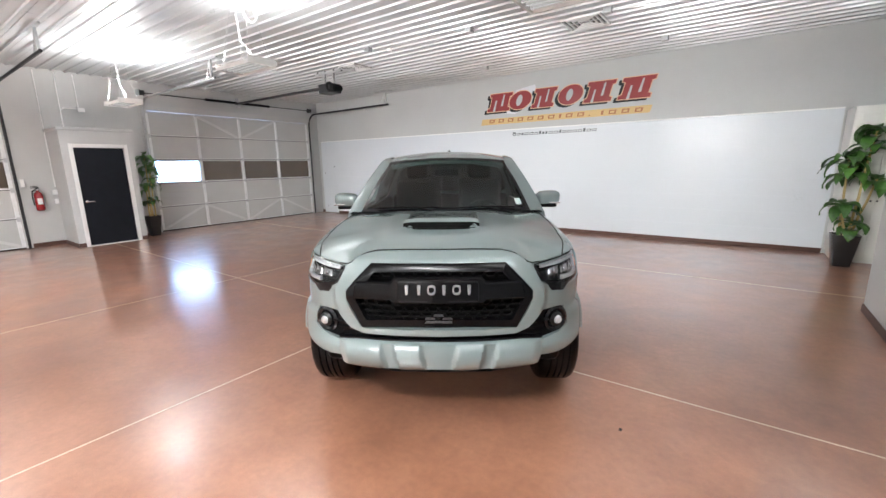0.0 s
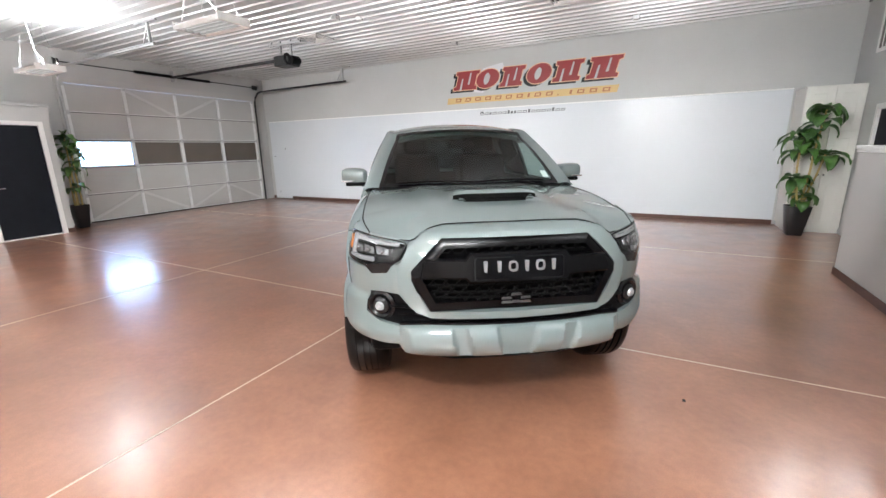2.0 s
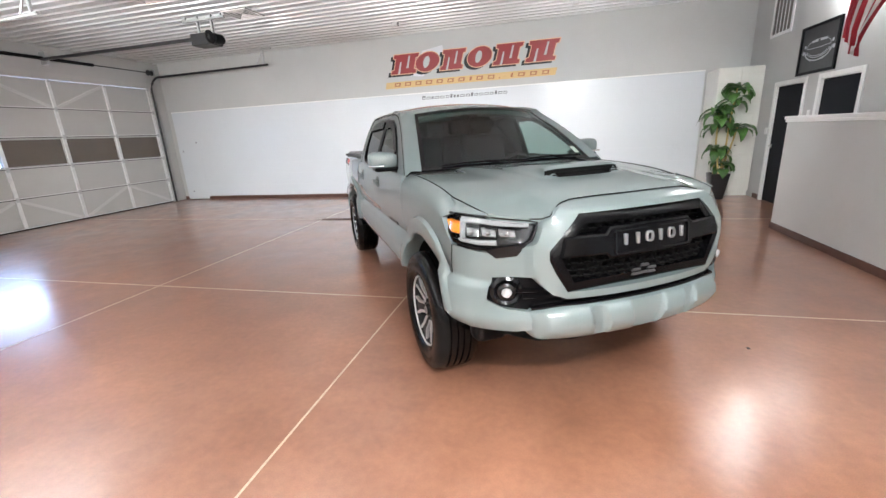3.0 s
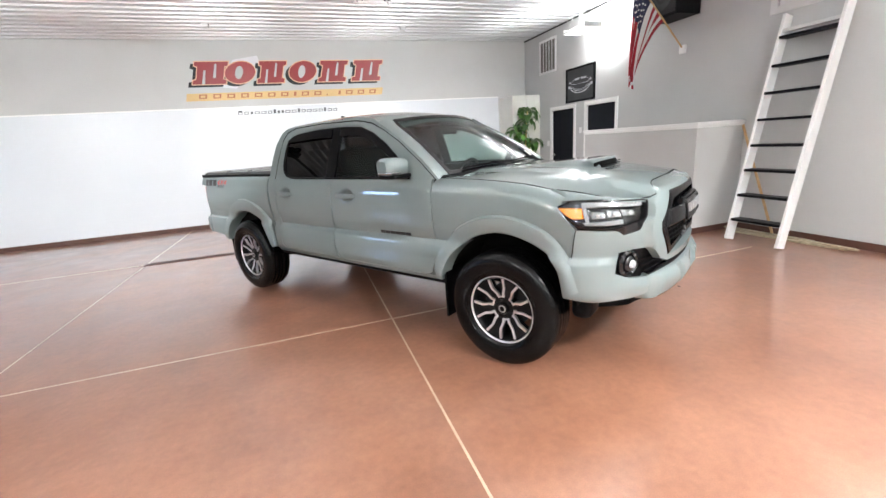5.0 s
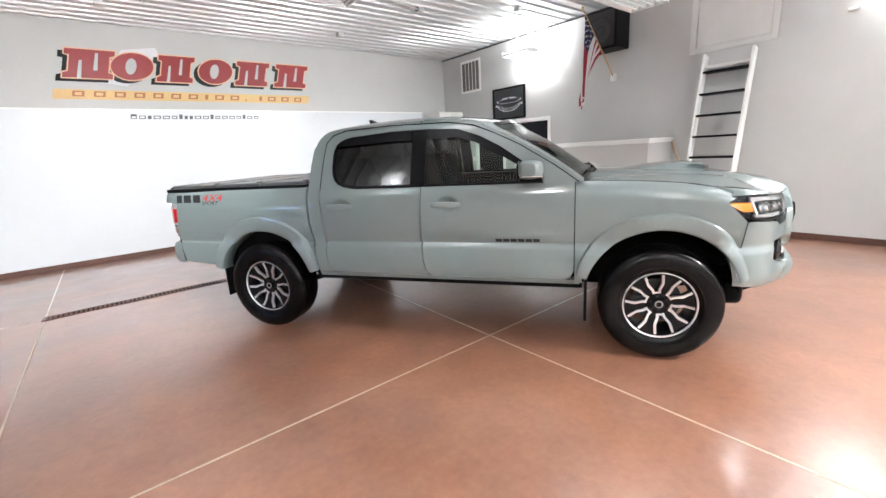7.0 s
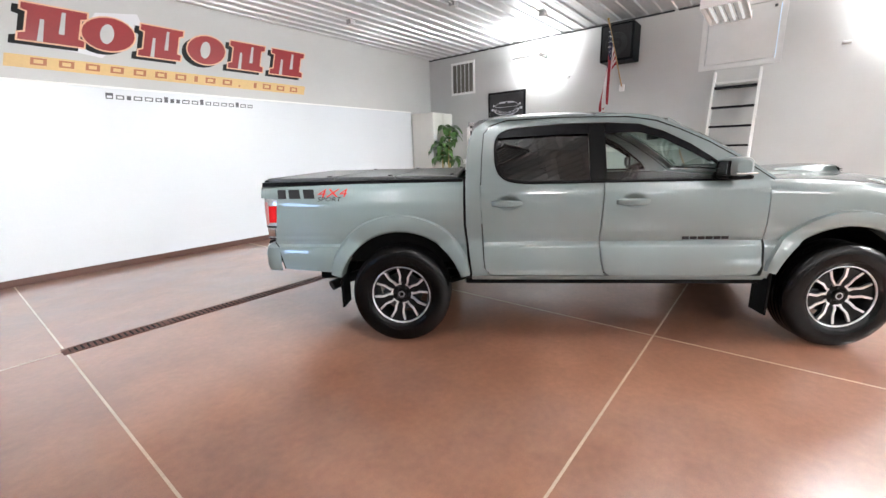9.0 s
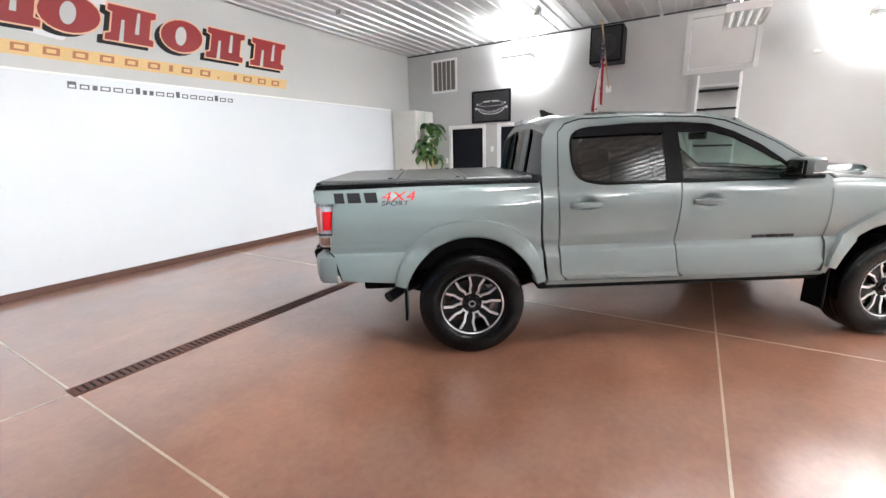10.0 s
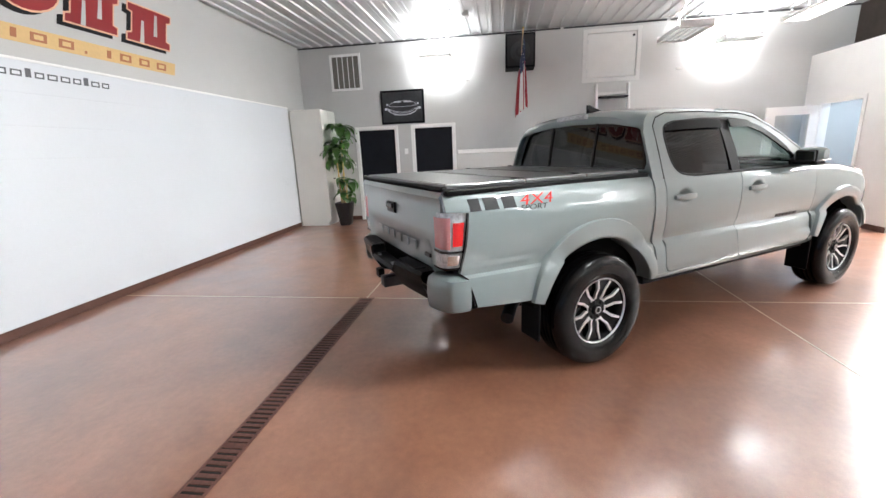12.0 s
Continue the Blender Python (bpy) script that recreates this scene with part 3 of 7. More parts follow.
def clamp01(t):
    return max(0.0, min(1.0, t))


def smooth01(t):
    t = clamp01(t)
    return t * t * (3 - 2 * t)


def arc(cx, cz, r, a0, a1, n):
    return [(cx + r * math.cos(radians(a0 + (a1 - a0) * i / n)), cz + r * math.sin(radians(a0 + (a1 - a0) * i / n))) for i in range(n + 1)]


def inset(poly, d):
    """A polygon moved inwards by d along its corner bisectors."""
    area = sum(a[0] * b[1] - b[0] * a[1] for a, b in zip(poly, poly[1:] + poly[:1]))
    s = 1 if area > 0 else -1
    out = []
    n = len(poly)
    for i in range(n):
        p, q, r = Vector(poly[i - 1]), Vector(poly[i]), Vector(poly[(i + 1) % n])
        e0, e1 = (q - p).normalized(), (r - q).normalized()
        n0, n1 = Vector((-e0.y, e0.x)) * s, Vector((-e1.y, e1.x)) * s
        b = n0 + n1
        k = d / max(0.35, (1 + n0.dot(n1)))
        out.append((q.x + b.x * k, q.y + b.y * k))
    return out


def rounded(poly, r, n=3):
    """Corner rounding of a polygon."""
    out = []
    m = len(poly)
    for i in range(m):
        p, q, w = Vector(poly[i - 1]), Vector(poly[i]), Vector(poly[(i + 1) % m])
        a = q + (p - q).normalized() * min(r, (p - q).length * 0.45)
        b = q + (w - q).normalized() * min(r, (w - q).length * 0.45)
        for k in range(n + 1):
            t = k / n
            v = a * (1 - t)**2 + q * 2 * t * (1 - t) + b * t * t
            out.append((v.x, v.y))
    return out


def sheet(outline, surf, step=0.05, thick=0.015, out=(0, 0, 1), bm=None):
    """A curved panel: the outline is cut into a grid, laid on surf(u, v), and its rim is folded in."""
    tmp = bmesh.new()
    f = tmp.faces.new([tmp.verts.new((u, v, 0)) for u, v in outline])
    us, vs = [p[0] for p in outline], [p[1] for p in outline]
    su, sv = step if isinstance(step, tuple) else (step, step)
    for lo, hi, s, axis in ((min(us), max(us), su, 0), (min(vs), max(vs), sv, 1)):
        n = max(1, round((hi - lo) / s))
        for i in range(1, n):
            c = lo + (hi - lo) * i / n
            co, no = ((c, 0, 0), (1, 0, 0)) if axis == 0 else ((0, c, 0), (0, 1, 0))
            bmesh.ops.bisect_plane(tmp, geom=tmp.verts[:] + tmp.edges[:] + tmp.faces[:], dist=1e-5, plane_co=co, plane_no=no)
    for v in tmp.verts:
        v.co = Vector(surf(v.co.x, v.co.y))
    if thick:
        rim = [e for e in tmp.edges if len(e.link_faces) == 1]
        r = bmesh.ops.extrude_edge_only(tmp, edges=rim)
        vs2 = [g for g in r["geom"] if isinstance(g, bmesh.types.BMVert)]
        off = Vector(out) * -thick
        for v in vs2:
            v.co += off
    if bm is None:
        return tmp
    me = bpy.data.meshes.new("tmp")
    tmp.to_mesh(me)
    tmp.free()
    bm.from_mesh(me)
    bpy.data.meshes.remove(me)
    return bm


def strip(lines, closed=False, bm=None):
    """A skin over rows of points of equal length."""
    bm = bm or bmesh.new()
    rows = [[bm.verts.new(p) for p in line] for line in lines]
    for a, b in zip(rows, rows[1:]):
        for i in range(len(a) - (0 if closed else 1)):
            j = (i + 1) % len(a)
            bm.faces.new((a[i], a[j], b[j], b[i]))
    return bm


# the plan of the nose: how far back and how far out, by the way round the corner
NOSE = [(0, 0), (-0.006, 0.16), (-0.022, 0.32), (-0.05, 0.46), (-0.092, 0.58), (-0.15, 0.695), (-0.235, 0.80), (-0.34, 0.875), (-0.47, 0.913), (-0.62, 0.922), (-0.80, 0.9245), (-1.5, 0.925)]
_s = [0.0]
for _a, _b in zip(NOSE, NOSE[1:]):
    _s.append(_s[-1] + math.hypot(_b[0] - _a[0], _b[1] - _a[1]))
nose_x, nose_y = curve(_s, [p[0] for p in NOSE]), curve(_s, [p[1] for p in NOSE])
plan_y = curve([0.95 + p[0] for p in NOSE[1:]][::-1], [p[1] for p in NOSE[1:]][::-1])
side_w = curve([0.44, 0.50, 0.55, 0.60, 0.68, 0.76, 0.787, 0.802, 0.822, 0.90, 1.00, 1.10, 1.18, 1.235, 1.29], [0.83, 0.885, 0.915, 0.923, 0.921, 0.910, 0.902, 0.879, 0.882, 0.899, 0.906, 0.903, 0.894, 0.876, 0.845])
nose_z = curve([0.40, 0.50, 0.60, 0.70, 0.85, 0.95, 1.05, 1.12, 1.18], [0.88, 0.945, 0.975, 0.945, 0.955, 0.95, 0.925, 0.885, 0.79])
fender_top = curve([-0.60, -0.20, 0.10, 0.30, 0.42, 0.60], [1.247, 1.234, 1.210, 1.176, 1.135, 1.08])


def width(x, z):
    w = side_w(z) - (0.925 - plan_y(x))
    if x < -3.5:
        w -= 0.035 * ((-3.5 - x) / 0.8) ** 2
    return w


def on_side(s, out=0.0):
    return lambda x, z: (x, s * (width(x, z) + out), z)


def on_fender(s):
    def f(x, z):
        d = clamp01(1 - (fender_top(x) - z) / 0.10)
        return (x, s * (width(x, min(z, 1.18)) - 0.085 * d ** 2.6), z)
    return f


GRILLE = [(0, 1.094), (0.382, 1.092), (0.546, 0.938), (0.546, 0.90), (0.450, 0.746), (0, 0.746)]


def grille_gap(y, z):
    """Distance from the grille opening, outside it."""
    best = 9.0
    for a, b in zip(GRILLE, GRILLE[1:]):
        p, q, r = Vector(a), Vector(b), Vector((y, z))
        t = clamp01((r - p).dot(q - p) / max(1e-9, (q - p).length_squared))
        best = min(best, (r - (p + (q - p) * t)).length)
    return best


def on_nose(s, out=0.0, swell=True):
    def f(a, z):
        fade = 1 - smooth01((a - 0.55) / 0.6)
        x = 0.95 + nose_x(a) + (nose_z(z) - 0.95) * fade + out * fade
        y = nose_y(a) - (0.925 - side_w(z)) * smooth01((a - 0.5) / 0.5) + out * (1 - fade) * 0.8
        y += 0.017 * smooth01((a - 0.70) / 0.36) * smooth01((0.95 - z) / 0.15) * smooth01((z - 0.50) / 0.06)
        # the lamp corners lean back
        lean = max(0.0, z - 0.99) * smooth01((a - 0.50) / 0.25)
        x, y = x - 0.30 * lean, y - 0.22 * lean * smooth01((a - 0.75) / 0.3)
        if swell and z > 0.70:
            x += 0.030 * smooth01((0.105 - grille_gap(a, z)) / 0.022) * fade
        return (x, s * y, z)
    return f


ARCH_F, ARCH_R = 0.0, -3.235
ARCH_Z = {ARCH_F: 0.411, ARCH_R: 0.402}
for s, side in ((-1, "right"), (1, "left")):
    # front wings
    bm = sheet([(-0.555, 0.535), (-0.50, 0.52)] + arc(ARCH_F, ARCH_Z[ARCH_F], 0.525, 165, 38, 16) + [(0.47, 0.80), (0.50, 0.955), (0.36, 1.085), (0.43, 1.112), (0.40, 1.138), (0.30, 1.176), (0.10, 1.210), (-0.20, 1.234), (-0.40, 1.242), (-0.555, 1.246)], on_fender(s), (0.04, 0.016), 0.03, (0, s, 0))
    part("wing", bm, M_PAINT, truck, smooth=True)
    # bumper cover with the painted grille surround
    cover = [(0, 1.172), (0.36, 1.168), (0.44, 1.148), (0.515, 1.086), (0.553, 1.068), (0.566, 1.040), (0.600, 0.984), (0.66, 0.957), (0.78, 0.930), (0.90, 0.932), (1.02, 0.947), (1.095, 0.952),
             (1.125, 0.80), (1.17, 0.74), (1.135, 0.62), (1.125, 0.545), (0.97, 0.520), (0.84, 0.53), (0.70, 0.535), (0.60, 0.55), (0.60, 0.655), (0.75, 0.672), (0.835, 0.71),
             (0.833, 0.828), (0.74, 0.840), (0.615, 0.838), (0.525, 0.745), (0.45, 0.712), (0, 0.708)] + GRILLE[::-1]
    part("bumper_cover", sheet(cover, on_nose(s), 0.02, 0.045, (1, 0, 0)), M_PAINT, truck, smooth=True)
    # black pods round the fog lamps, and the slot between them
    pod = part("fog_lamp_pod", sheet([(0, 0.655), (0.62, 0.648), (0.76, 0.66), (0.85, 0.70), (0.85, 0.84), (0.60, 0.85), (0.52, 0.76), (0.44, 0.72), (0, 0.72)], on_nose(s, -0.035, False), 0.05, 0.02, (1, 0, 0)), M_SATIN, truck, smooth=True)
    px, py, _z = on_nose(s, -0.03, False)(0.735, 0.757)
    turn = Matrix.Translation((px, py, 0.757)) @ Matrix.Rotation(s * radians(24), 4, "Z")
    part("fog_bezel", lathe(bmesh.new(), [(0.082, -0.01), (0.082, 0.012), (0.066, 0.022), (0.052, 0.012), (0.05, -0.01)], 24, "x", turn), M_GLOSSBLACK, pod, smooth=True)
    part("fog_lamp", lathe(bmesh.new(), [(0.047, 0.0), (0.046, 0.02), (0.036, 0.028), (0.0, 0.032)], 20, "x", turn), M_LAMPBACK, pod, "round clear fog lamp", smooth=True)
    part("fog_lens", lathe(bmesh.new(), [(0.026, 0.033), (0.02, 0.044), (0.0, 0.047)], 16, "x", turn), M_CLEARLENS, pod, smooth=True)
    for k in range(3):
        z = 0.69 + 0.035 * k
        rows = [[on_nose(s, o, False)(a, z + dz) for a in [0.45 + 0.04 * k + 0.03 * i for i in range(6)]] for o, dz in ((-0.03, -0.012), (-0.012, -0.004), (-0.012, 0.004), (-0.03, 0.012))]
        part("louvre", strip(rows), M_SATIN, pod, smooth=True)
    rows = [[on_nose(s, o, False)(0.62 * i / 12, z) for i in range(13)] for o, z in ((-0.02, 0.66), (0.012, 0.668), (0.014, 0.678), (-0.02, 0.684))]
    part("slot_bar", strip(rows), M_GLOSSBLACK, pod, smooth=True)
    # head lamps
    lamp_out = [(0.572, 1.045), (0.560, 1.070), (0.60, 1.082), (0.74, 1.096), (0.90, 1.110), (1.06, 1.120), (1.15, 1.120), (1.235, 1.096), (1.17, 1.02), (1.09, 0.965), (1.0, 0.950), (0.9, 0.938), (0.78, 0.937), (0.665, 0.963), (0.608, 0.987)]
    lamp = part("headlamp", sheet(lamp_out, on_nose(s, -0.045, False), 0.05, 0.0, (1, 0, 0)), M_LAMPBACK, truck, smooth=True)
    rim = [strip([[on_nose(s, o, False)(*p) for p in q + q[:1]] for o, q in ((-0.05, lamp_out), (-0.004, inset(lamp_out, 0.001)), (-0.004, inset(lamp_out, 0.007)), (-0.02, inset(lamp_out, 0.010)))])]
    part("lamp_rim", rim[0], M_GLOSSBLACK, lamp, smooth=True)
    part("lens", sheet(inset(lamp_out, 0.006), on_nose(s, -0.006, False), 0.05, 0.0), M_LENS, lamp, smooth=True)

    def bar(poly, o0, o1, mat, name, label=""):
        rows = [[on_nose(s, o, False)(*p) for p in q + q[:1]] for o, q in ((o0, poly), (o1 - 0.004, poly), (o1, inset(poly, 0.004)))]
        b = strip(rows)
        sheet(inset(poly, 0.004), on_nose(s, o1, False), 0.04, 0.0, bm=b)
        part(name, b, mat, lamp, label, smooth=True)

    bar([(0.60, 1.066), (0.75, 1.080), (0.90, 1.093), (1.035, 1.101), (1.045, 1.085), (1.032, 0.990), (1.012, 0.990), (1.018, 1.070), (0.90, 1.068), (0.76, 1.057), (0.607, 1.047)], -0.045, -0.014, M_DRL, "light_guide", "pale daytime running light guide")
    bar([(0.79, 0.966), (0.90, 0.962), (1.03, 0.972), (1.05, 0.990), (0.90, 0.984), (0.79, 0.988)], -0.045, -0.012, M_DRL, "light_guide")
    bar([(0.64, 1.000), (0.80, 0.994), (1.008, 1.000), (1.010, 1.060), (0.90, 1.058), (0.76, 1.047), (0.632, 1.036)], -0.044, -0.034, M_GLOSSBLACK, "lamp_bezel")
    for a0, a1 in ((0.675, 0.765), (0.785, 0.875), (0.895, 0.985)):
        bar([(a0, 1.003), (a1, 1.006), (a1, 1.046), (a0, 1.034)], -0.036, -0.026, M_PROJECTOR, "projector")
        mid = on_nose(s, -0.026, False)((a0 + a1) / 2, 1.022)
        part("projector_lens", sphere(bmesh.new(), mid, 0.014), M_PROJECTOR, lamp, smooth=True)
    bar([(1.045, 1.012), (1.12, 1.016), (1.158, 1.035), (1.205, 1.074), (1.045, 1.068)], -0.045, -0.010, M_AMBER, "side_marker", "amber side marker")
    part("lamp_foot", sheet([(0.625, 0.985), (0.79, 0.955), (0.86, 0.943), (0.80, 0.908), (0.69, 0.922)], on_nose(s, 0.001, False), 0.05, 0.02, (1, 0, 0)), M_GLOSSBLACK, lamp, smooth=True)

    part("bumper_seam", tube(bmesh.new(), [on_nose(s, 0.001)(1.095 + 0.03 * k / 6, 0.952 - 0.152 * k / 6) for k in range(7)], 0.003, 6), M_UNDER, truck)
    # flares over both arches
    for cx, outer in ((ARCH_F, curve([-25, 0, 30, 60, 90, 120, 150, 180, 205], [0.540, 0.560, 0.590, 0.612, 0.612, 0.612, 0.595, 0.545, 0.525])),
                      (ARCH_R, curve([-25, 0, 30, 60, 90, 120, 150, 180, 205], [0.530, 0.55, 0.60, 0.632, 0.640, 0.635, 0.61, 0.56, 0.525]))):
        rows = []
        for r_mix, o in ((-0.01, -0.09), (0.0, -0.02), (0.0, 0.018), (0.04, 0.030), (0.15, 0.034), (0.72, 0.031), (0.90, 0.027), (1.0, 0.002)):
            row = []
            for i in range(41):
                a = [16, 19][cx == 0] + (([164, 162][cx == 0]) - [16, 19][cx == 0]) * i / 40
                r = 0.497 + (outer(a) - 0.497) * r_mix
                x, z = cx + r * math.cos(radians(a)), ARCH_Z[cx] + r * math.sin(radians(a))
                # the front end runs flush into the bumper cover
                oo = o + (0.019 + 0.15 * (1 - r_mix) ** 2 * 0.1 - o) * (1 - smooth01((a - 40) / 26)) if cx == 0 and r_mix > 0.8 else o
                row.append((x, s * (width(x, z) + oo), z))
            rows.append(row)
        part("wheel_arch_flare", strip(rows), M_PAINT, truck, smooth=True, angle=50)
        # dark liner of the wheel housing
        rows = [[(cx + 0.515 * math.cos(radians(a)), s * y, ARCH_Z[cx] + 0.515 * math.sin(radians(a))) for a in range(8, 173, 6)] for y in (0.86, 0.42)]
        b = strip(rows)
        prism(b, arc(cx, ARCH_Z[cx], 0.515, 8, 172, 20), s * 0.42, s * 0.41, lambda u, v, h: (u, h, v))
        part("wheel_housing", b, M_UNDER, truck)
        # mud flap
        xm = cx - (0.475 if cx == 0 else 0.49)
        part("mud_flap", boxed(xm - 0.012, xm + 0.008, s * 0.72, s * 0.905, 0.23 if cx == 0 else 0.27, 0.60, bevel=0.006, m=None), M_SATIN, truck)

    # doors
    fd = [(-0.561, 1.243), (-0.561, 0.62), (-0.585, 0.565), (-0.63, 0.548), (-1.63, 0.548), (-1.675, 0.58), (-1.70, 0.68), (-1.712, 0.85), (-1.70, 1.05), (-1.690, 1.243)]
    rd = [(-1.697, 1.243), (-1.707, 1.05), (-1.719, 0.85), (-1.707, 0.68), (-1.682, 0.58), (-1.66, 0.549), (-2.52, 0.552), (-2.565, 0.60), (-2.575, 0.70), (-2.595, 1.10), (-2.60, 1.243)]

    def door_skin(x, z):
        px, py, pz = on_side(s)(x, z)
        # the lower moulding sweeps down towards the front wing
        t = smooth01((x + 0.92) / 0.3)
        py -= s * 0.016 * t * smooth01((z - 0.62) / 0.06) * smooth01((0.83 - z) / 0.05)
        # a round hollow behind each handle
        for hx in (-1.485, -2.395):
            py -= s * 0.046 * smooth01(1.25 - math.hypot((x - hx) / 0.070, (z - 1.112) / 0.046))
        return (px, py, pz)

    for name_, outline, win, hx, tint in (("front_door", fd, [(-1.665, 1.252), (-1.665, 1.648), (-1.45, 1.650), (-1.27, 1.598), (-1.08, 1.500), (-0.93, 1.395), (-0.83, 1.315), (-0.79, 1.252)], -1.495, M_FRONTGLASS),
                                          ("rear_door", rd, [(-1.795, 1.255), (-1.795, 1.642), (-2.0, 1.648), (-2.33, 1.642), (-2.44, 1.618), (-2.478, 1.575), (-2.487, 1.52), (-2.485, 1.40), (-2.455, 1.315), (-2.40, 1.276), (-2.25, 1.252)], -2.405, M_PRIVACY)):
        door = part(name_, sheet(outline, door_skin, (0.02, 0.0145), 0.03, (0, s, 0)), M_PAINT, truck, smooth=True)

        part("window_glass", sheet(win, (lambda x, z: (x, s * (0.868 - 0.30 * max(0, z - 1.24) - 0.18 * max(0, z - 1.24) ** 2 - 0.016), z)), 0.08, 0.0), tint, door, "dark privacy glass" if tint is M_PRIVACY else "tinted door glass", smooth=True)
        # handle in its cup
        hz, wy = 1.108, width(hx, 1.108)
        b = bmesh.new()
        rows = []
        for i in range(13):
            t = i / 12
            x = hx - 0.115 + 0.23 * t
            lift = 0.034 * math.sin(math.pi * clamp01(0.04 + 0.92 * t)) ** 0.45
            hh = 0.018 + 0.006 * math.sin(math.pi * t)
            rows.append([(x, s * (wy + lift + dy), hz + dz * hh) for dy, dz in ((-0.004, -1.0), (0.004, -0.8), (0.008, 0), (0.004, 0.8), (-0.004, 1.0), (-0.012, 0.6), (-0.012, -0.6))])
        strip(rows, True, b)
        b.faces.new([v for v in b.verts][:7])
        part("door_handle", b, M_PAINT, door, smooth=True)
    # rocker panel and its dark underside
    part("rocker", sheet([(-0.52, 0.508), (-0.52, 0.541), (-2.67, 0.544), (-2.67, 0.508)], on_side(s, -0.004), (0.1, 0.02), 0.10, (0, s, 0)), M_PAINT, truck, smooth=True)
    part("sill_trim", boxed(-2.72, -0.50, s * 0.70, s * 0.845, 0.462, 0.504, bevel=0.008), M_SATIN, truck)

    # bed side
    bed = [(-2.730, 1.278), (-4.262, 1.290), (-4.285, 1.268), (-4.282, 1.176), (-4.144, 1.162), (-4.165, 0.99), (-4.197, 0.840), (-4.205, 0.81), (-4.165, 0.78), (-4.12, 0.605), (-3.73, 0.570)]
    bed += arc(ARCH_R, ARCH_Z[ARCH_R], 0.525, 160, 18, 16) + [(-2.71, 0.545), (-2.694, 0.56), (-2.707, 0.75), (-2.730, 0.95)]

    def bed_skin(x, z):
        px, py, pz = on_side(s)(x, z)
        # a raised haunch over the arch, and a sunk lower quarter behind it
        h = smooth01(1 - abs(x - ARCH_R) / 0.95) * smooth01((z - 0.92) / 0.12) * smooth01((1.20 - z) / 0.10)
        py += s * 0.014 * h
        py += s * 0.006 * smooth01((-3.74 - x - 0.25 * (0.86 - z)) / 0.06) * smooth01((0.866 - z) / 0.02)
        py -= s * 0.012 * smooth01((z - 1.245) / 0.04)
        return (px, py, pz)

    bedside = part("bed_side", sheet(bed, bed_skin, (0.035, 0.016), 0.03, (0, s, 0)), M_PAINT, truck, smooth=True)
    part("bed_rail", boxed(-4.27, -2.735, s * 0.77, s * 0.848, 1.262, 1.296, bevel=0.008), M_SATIN, truck)
    # tail lamps
    def tail(u, v, o=0.0):
        # u runs from the side round to the tailgate
        a = smooth01((u - 0.05) / 0.13)
        x = -4.145 - 0.145 * clamp01(u / 0.16) - o * a
        y = width(-4.15, v) - 0.028 - max(0, u - 0.13) * 0.9 - 0.02 * a + o * (1 - a)
        return (x - (1.14 - v) * 0.16 * (1 - clamp01(u / 0.16)), s * y, v)

    tl_poly = lambda u0, u1, v0, v1: [(u0, v0), (u1, v0), (u1, v1), (u0, v1)]
    tail_lamp = part("tail_lamp", sheet(tl_poly(0.0, 0.26, 0.836, 1.168), tail, 0.02, 0.05, (-0.3, s * 0.3, 0)), M_CLEARLENS, truck, "red and clear tail lamp cluster", smooth=True)
    part("red_lens", sheet(tl_poly(0.018, 0.096, 0.975, 1.110), lambda u, v: tail(u, v, 0.006), 0.02, 0.008, (-0.5, s * 0.5, 0)), M_REDLENS, tail_lamp, smooth=True)
    part("red_lens", sheet(tl_poly(0.112, 0.25, 0.960, 1.140), lambda u, v: tail(u, v, 0.006), 0.02, 0.008, (-0.5, s * 0.5, 0)), M_PINKLENS, tail_lamp, smooth=True)
    part("lamp_divider", sheet(tl_poly(0.0, 0.26, 0.935, 0.948), lambda u, v: tail(u, v, 0.007), 0.02, 0.008, (-0.5, s * 0.5, 0)), M_GLOSSBLACK, tail_lamp, smooth=True)
    part("reverse_reflector", sheet(tl_poly(0.030, 0.125, 0.862, 0.922), lambda u, v: tail(u, v, 0.006), 0.02, 0.008, (-0.5, s * 0.5, 0)), M_LAMPSILVER, tail_lamp, smooth=True)
    part("lamp_divider", sheet(tl_poly(0.0, 0.26, 0.836, 0.846), lambda u, v: tail(u, v, 0.007), 0.02, 0.008, (-0.5, s * 0.5, 0)), M_GLOSSBLACK, tail_lamp, smooth=True)
    part("lamp_seam", tube(bmesh.new(), [tail(0.0, 0.840 + 0.324 * k / 10, 0.004) for k in range(11)], 0.005, 6), M_UNDER, tail_lamp)
    part("bumper_gap", tube(bmesh.new(), [(x, s * (width(x, z) + 0.004), z) for x, z in ((-4.198, 0.84), (-4.206, 0.81), (-4.168, 0.78), (-4.145, 0.69), (-4.122, 0.605))], 0.005, 6), M_UNDER, truck)
    # painted end of the rear bumper
    rows = []
    for i in range(17):
        t = i / 16
        if t < 0.5:
            q = t / 0.5
            x, y = -4.155 - 0.125 * q, 0.90 - 0.02 * q**3
        else:
            q = (t - 0.5) / 0.5
            x, y = -4.28 - 0.065 * math.sin(q * math.pi / 2), 0.88 - 0.19 * q
        rows.append([(x + dx * (1 if t > 0.4 else t / 0.4), s * (y - dy * (1 if t < 0.6 else 0.2)), z) for dx, dy, z in ((0.05, 0.06, 0.565), (0.01, 0.012, 0.585), (0.0, 0.0, 0.63), (0.0, 0.0, 0.73), (0.012, 0.006, 0.775), (0.05, 0.04, 0.795), (0.10, 0.10, 0.80))])
    part("bumper_corner", strip(rows), M_PAINT, truck, smooth=True, angle=50)

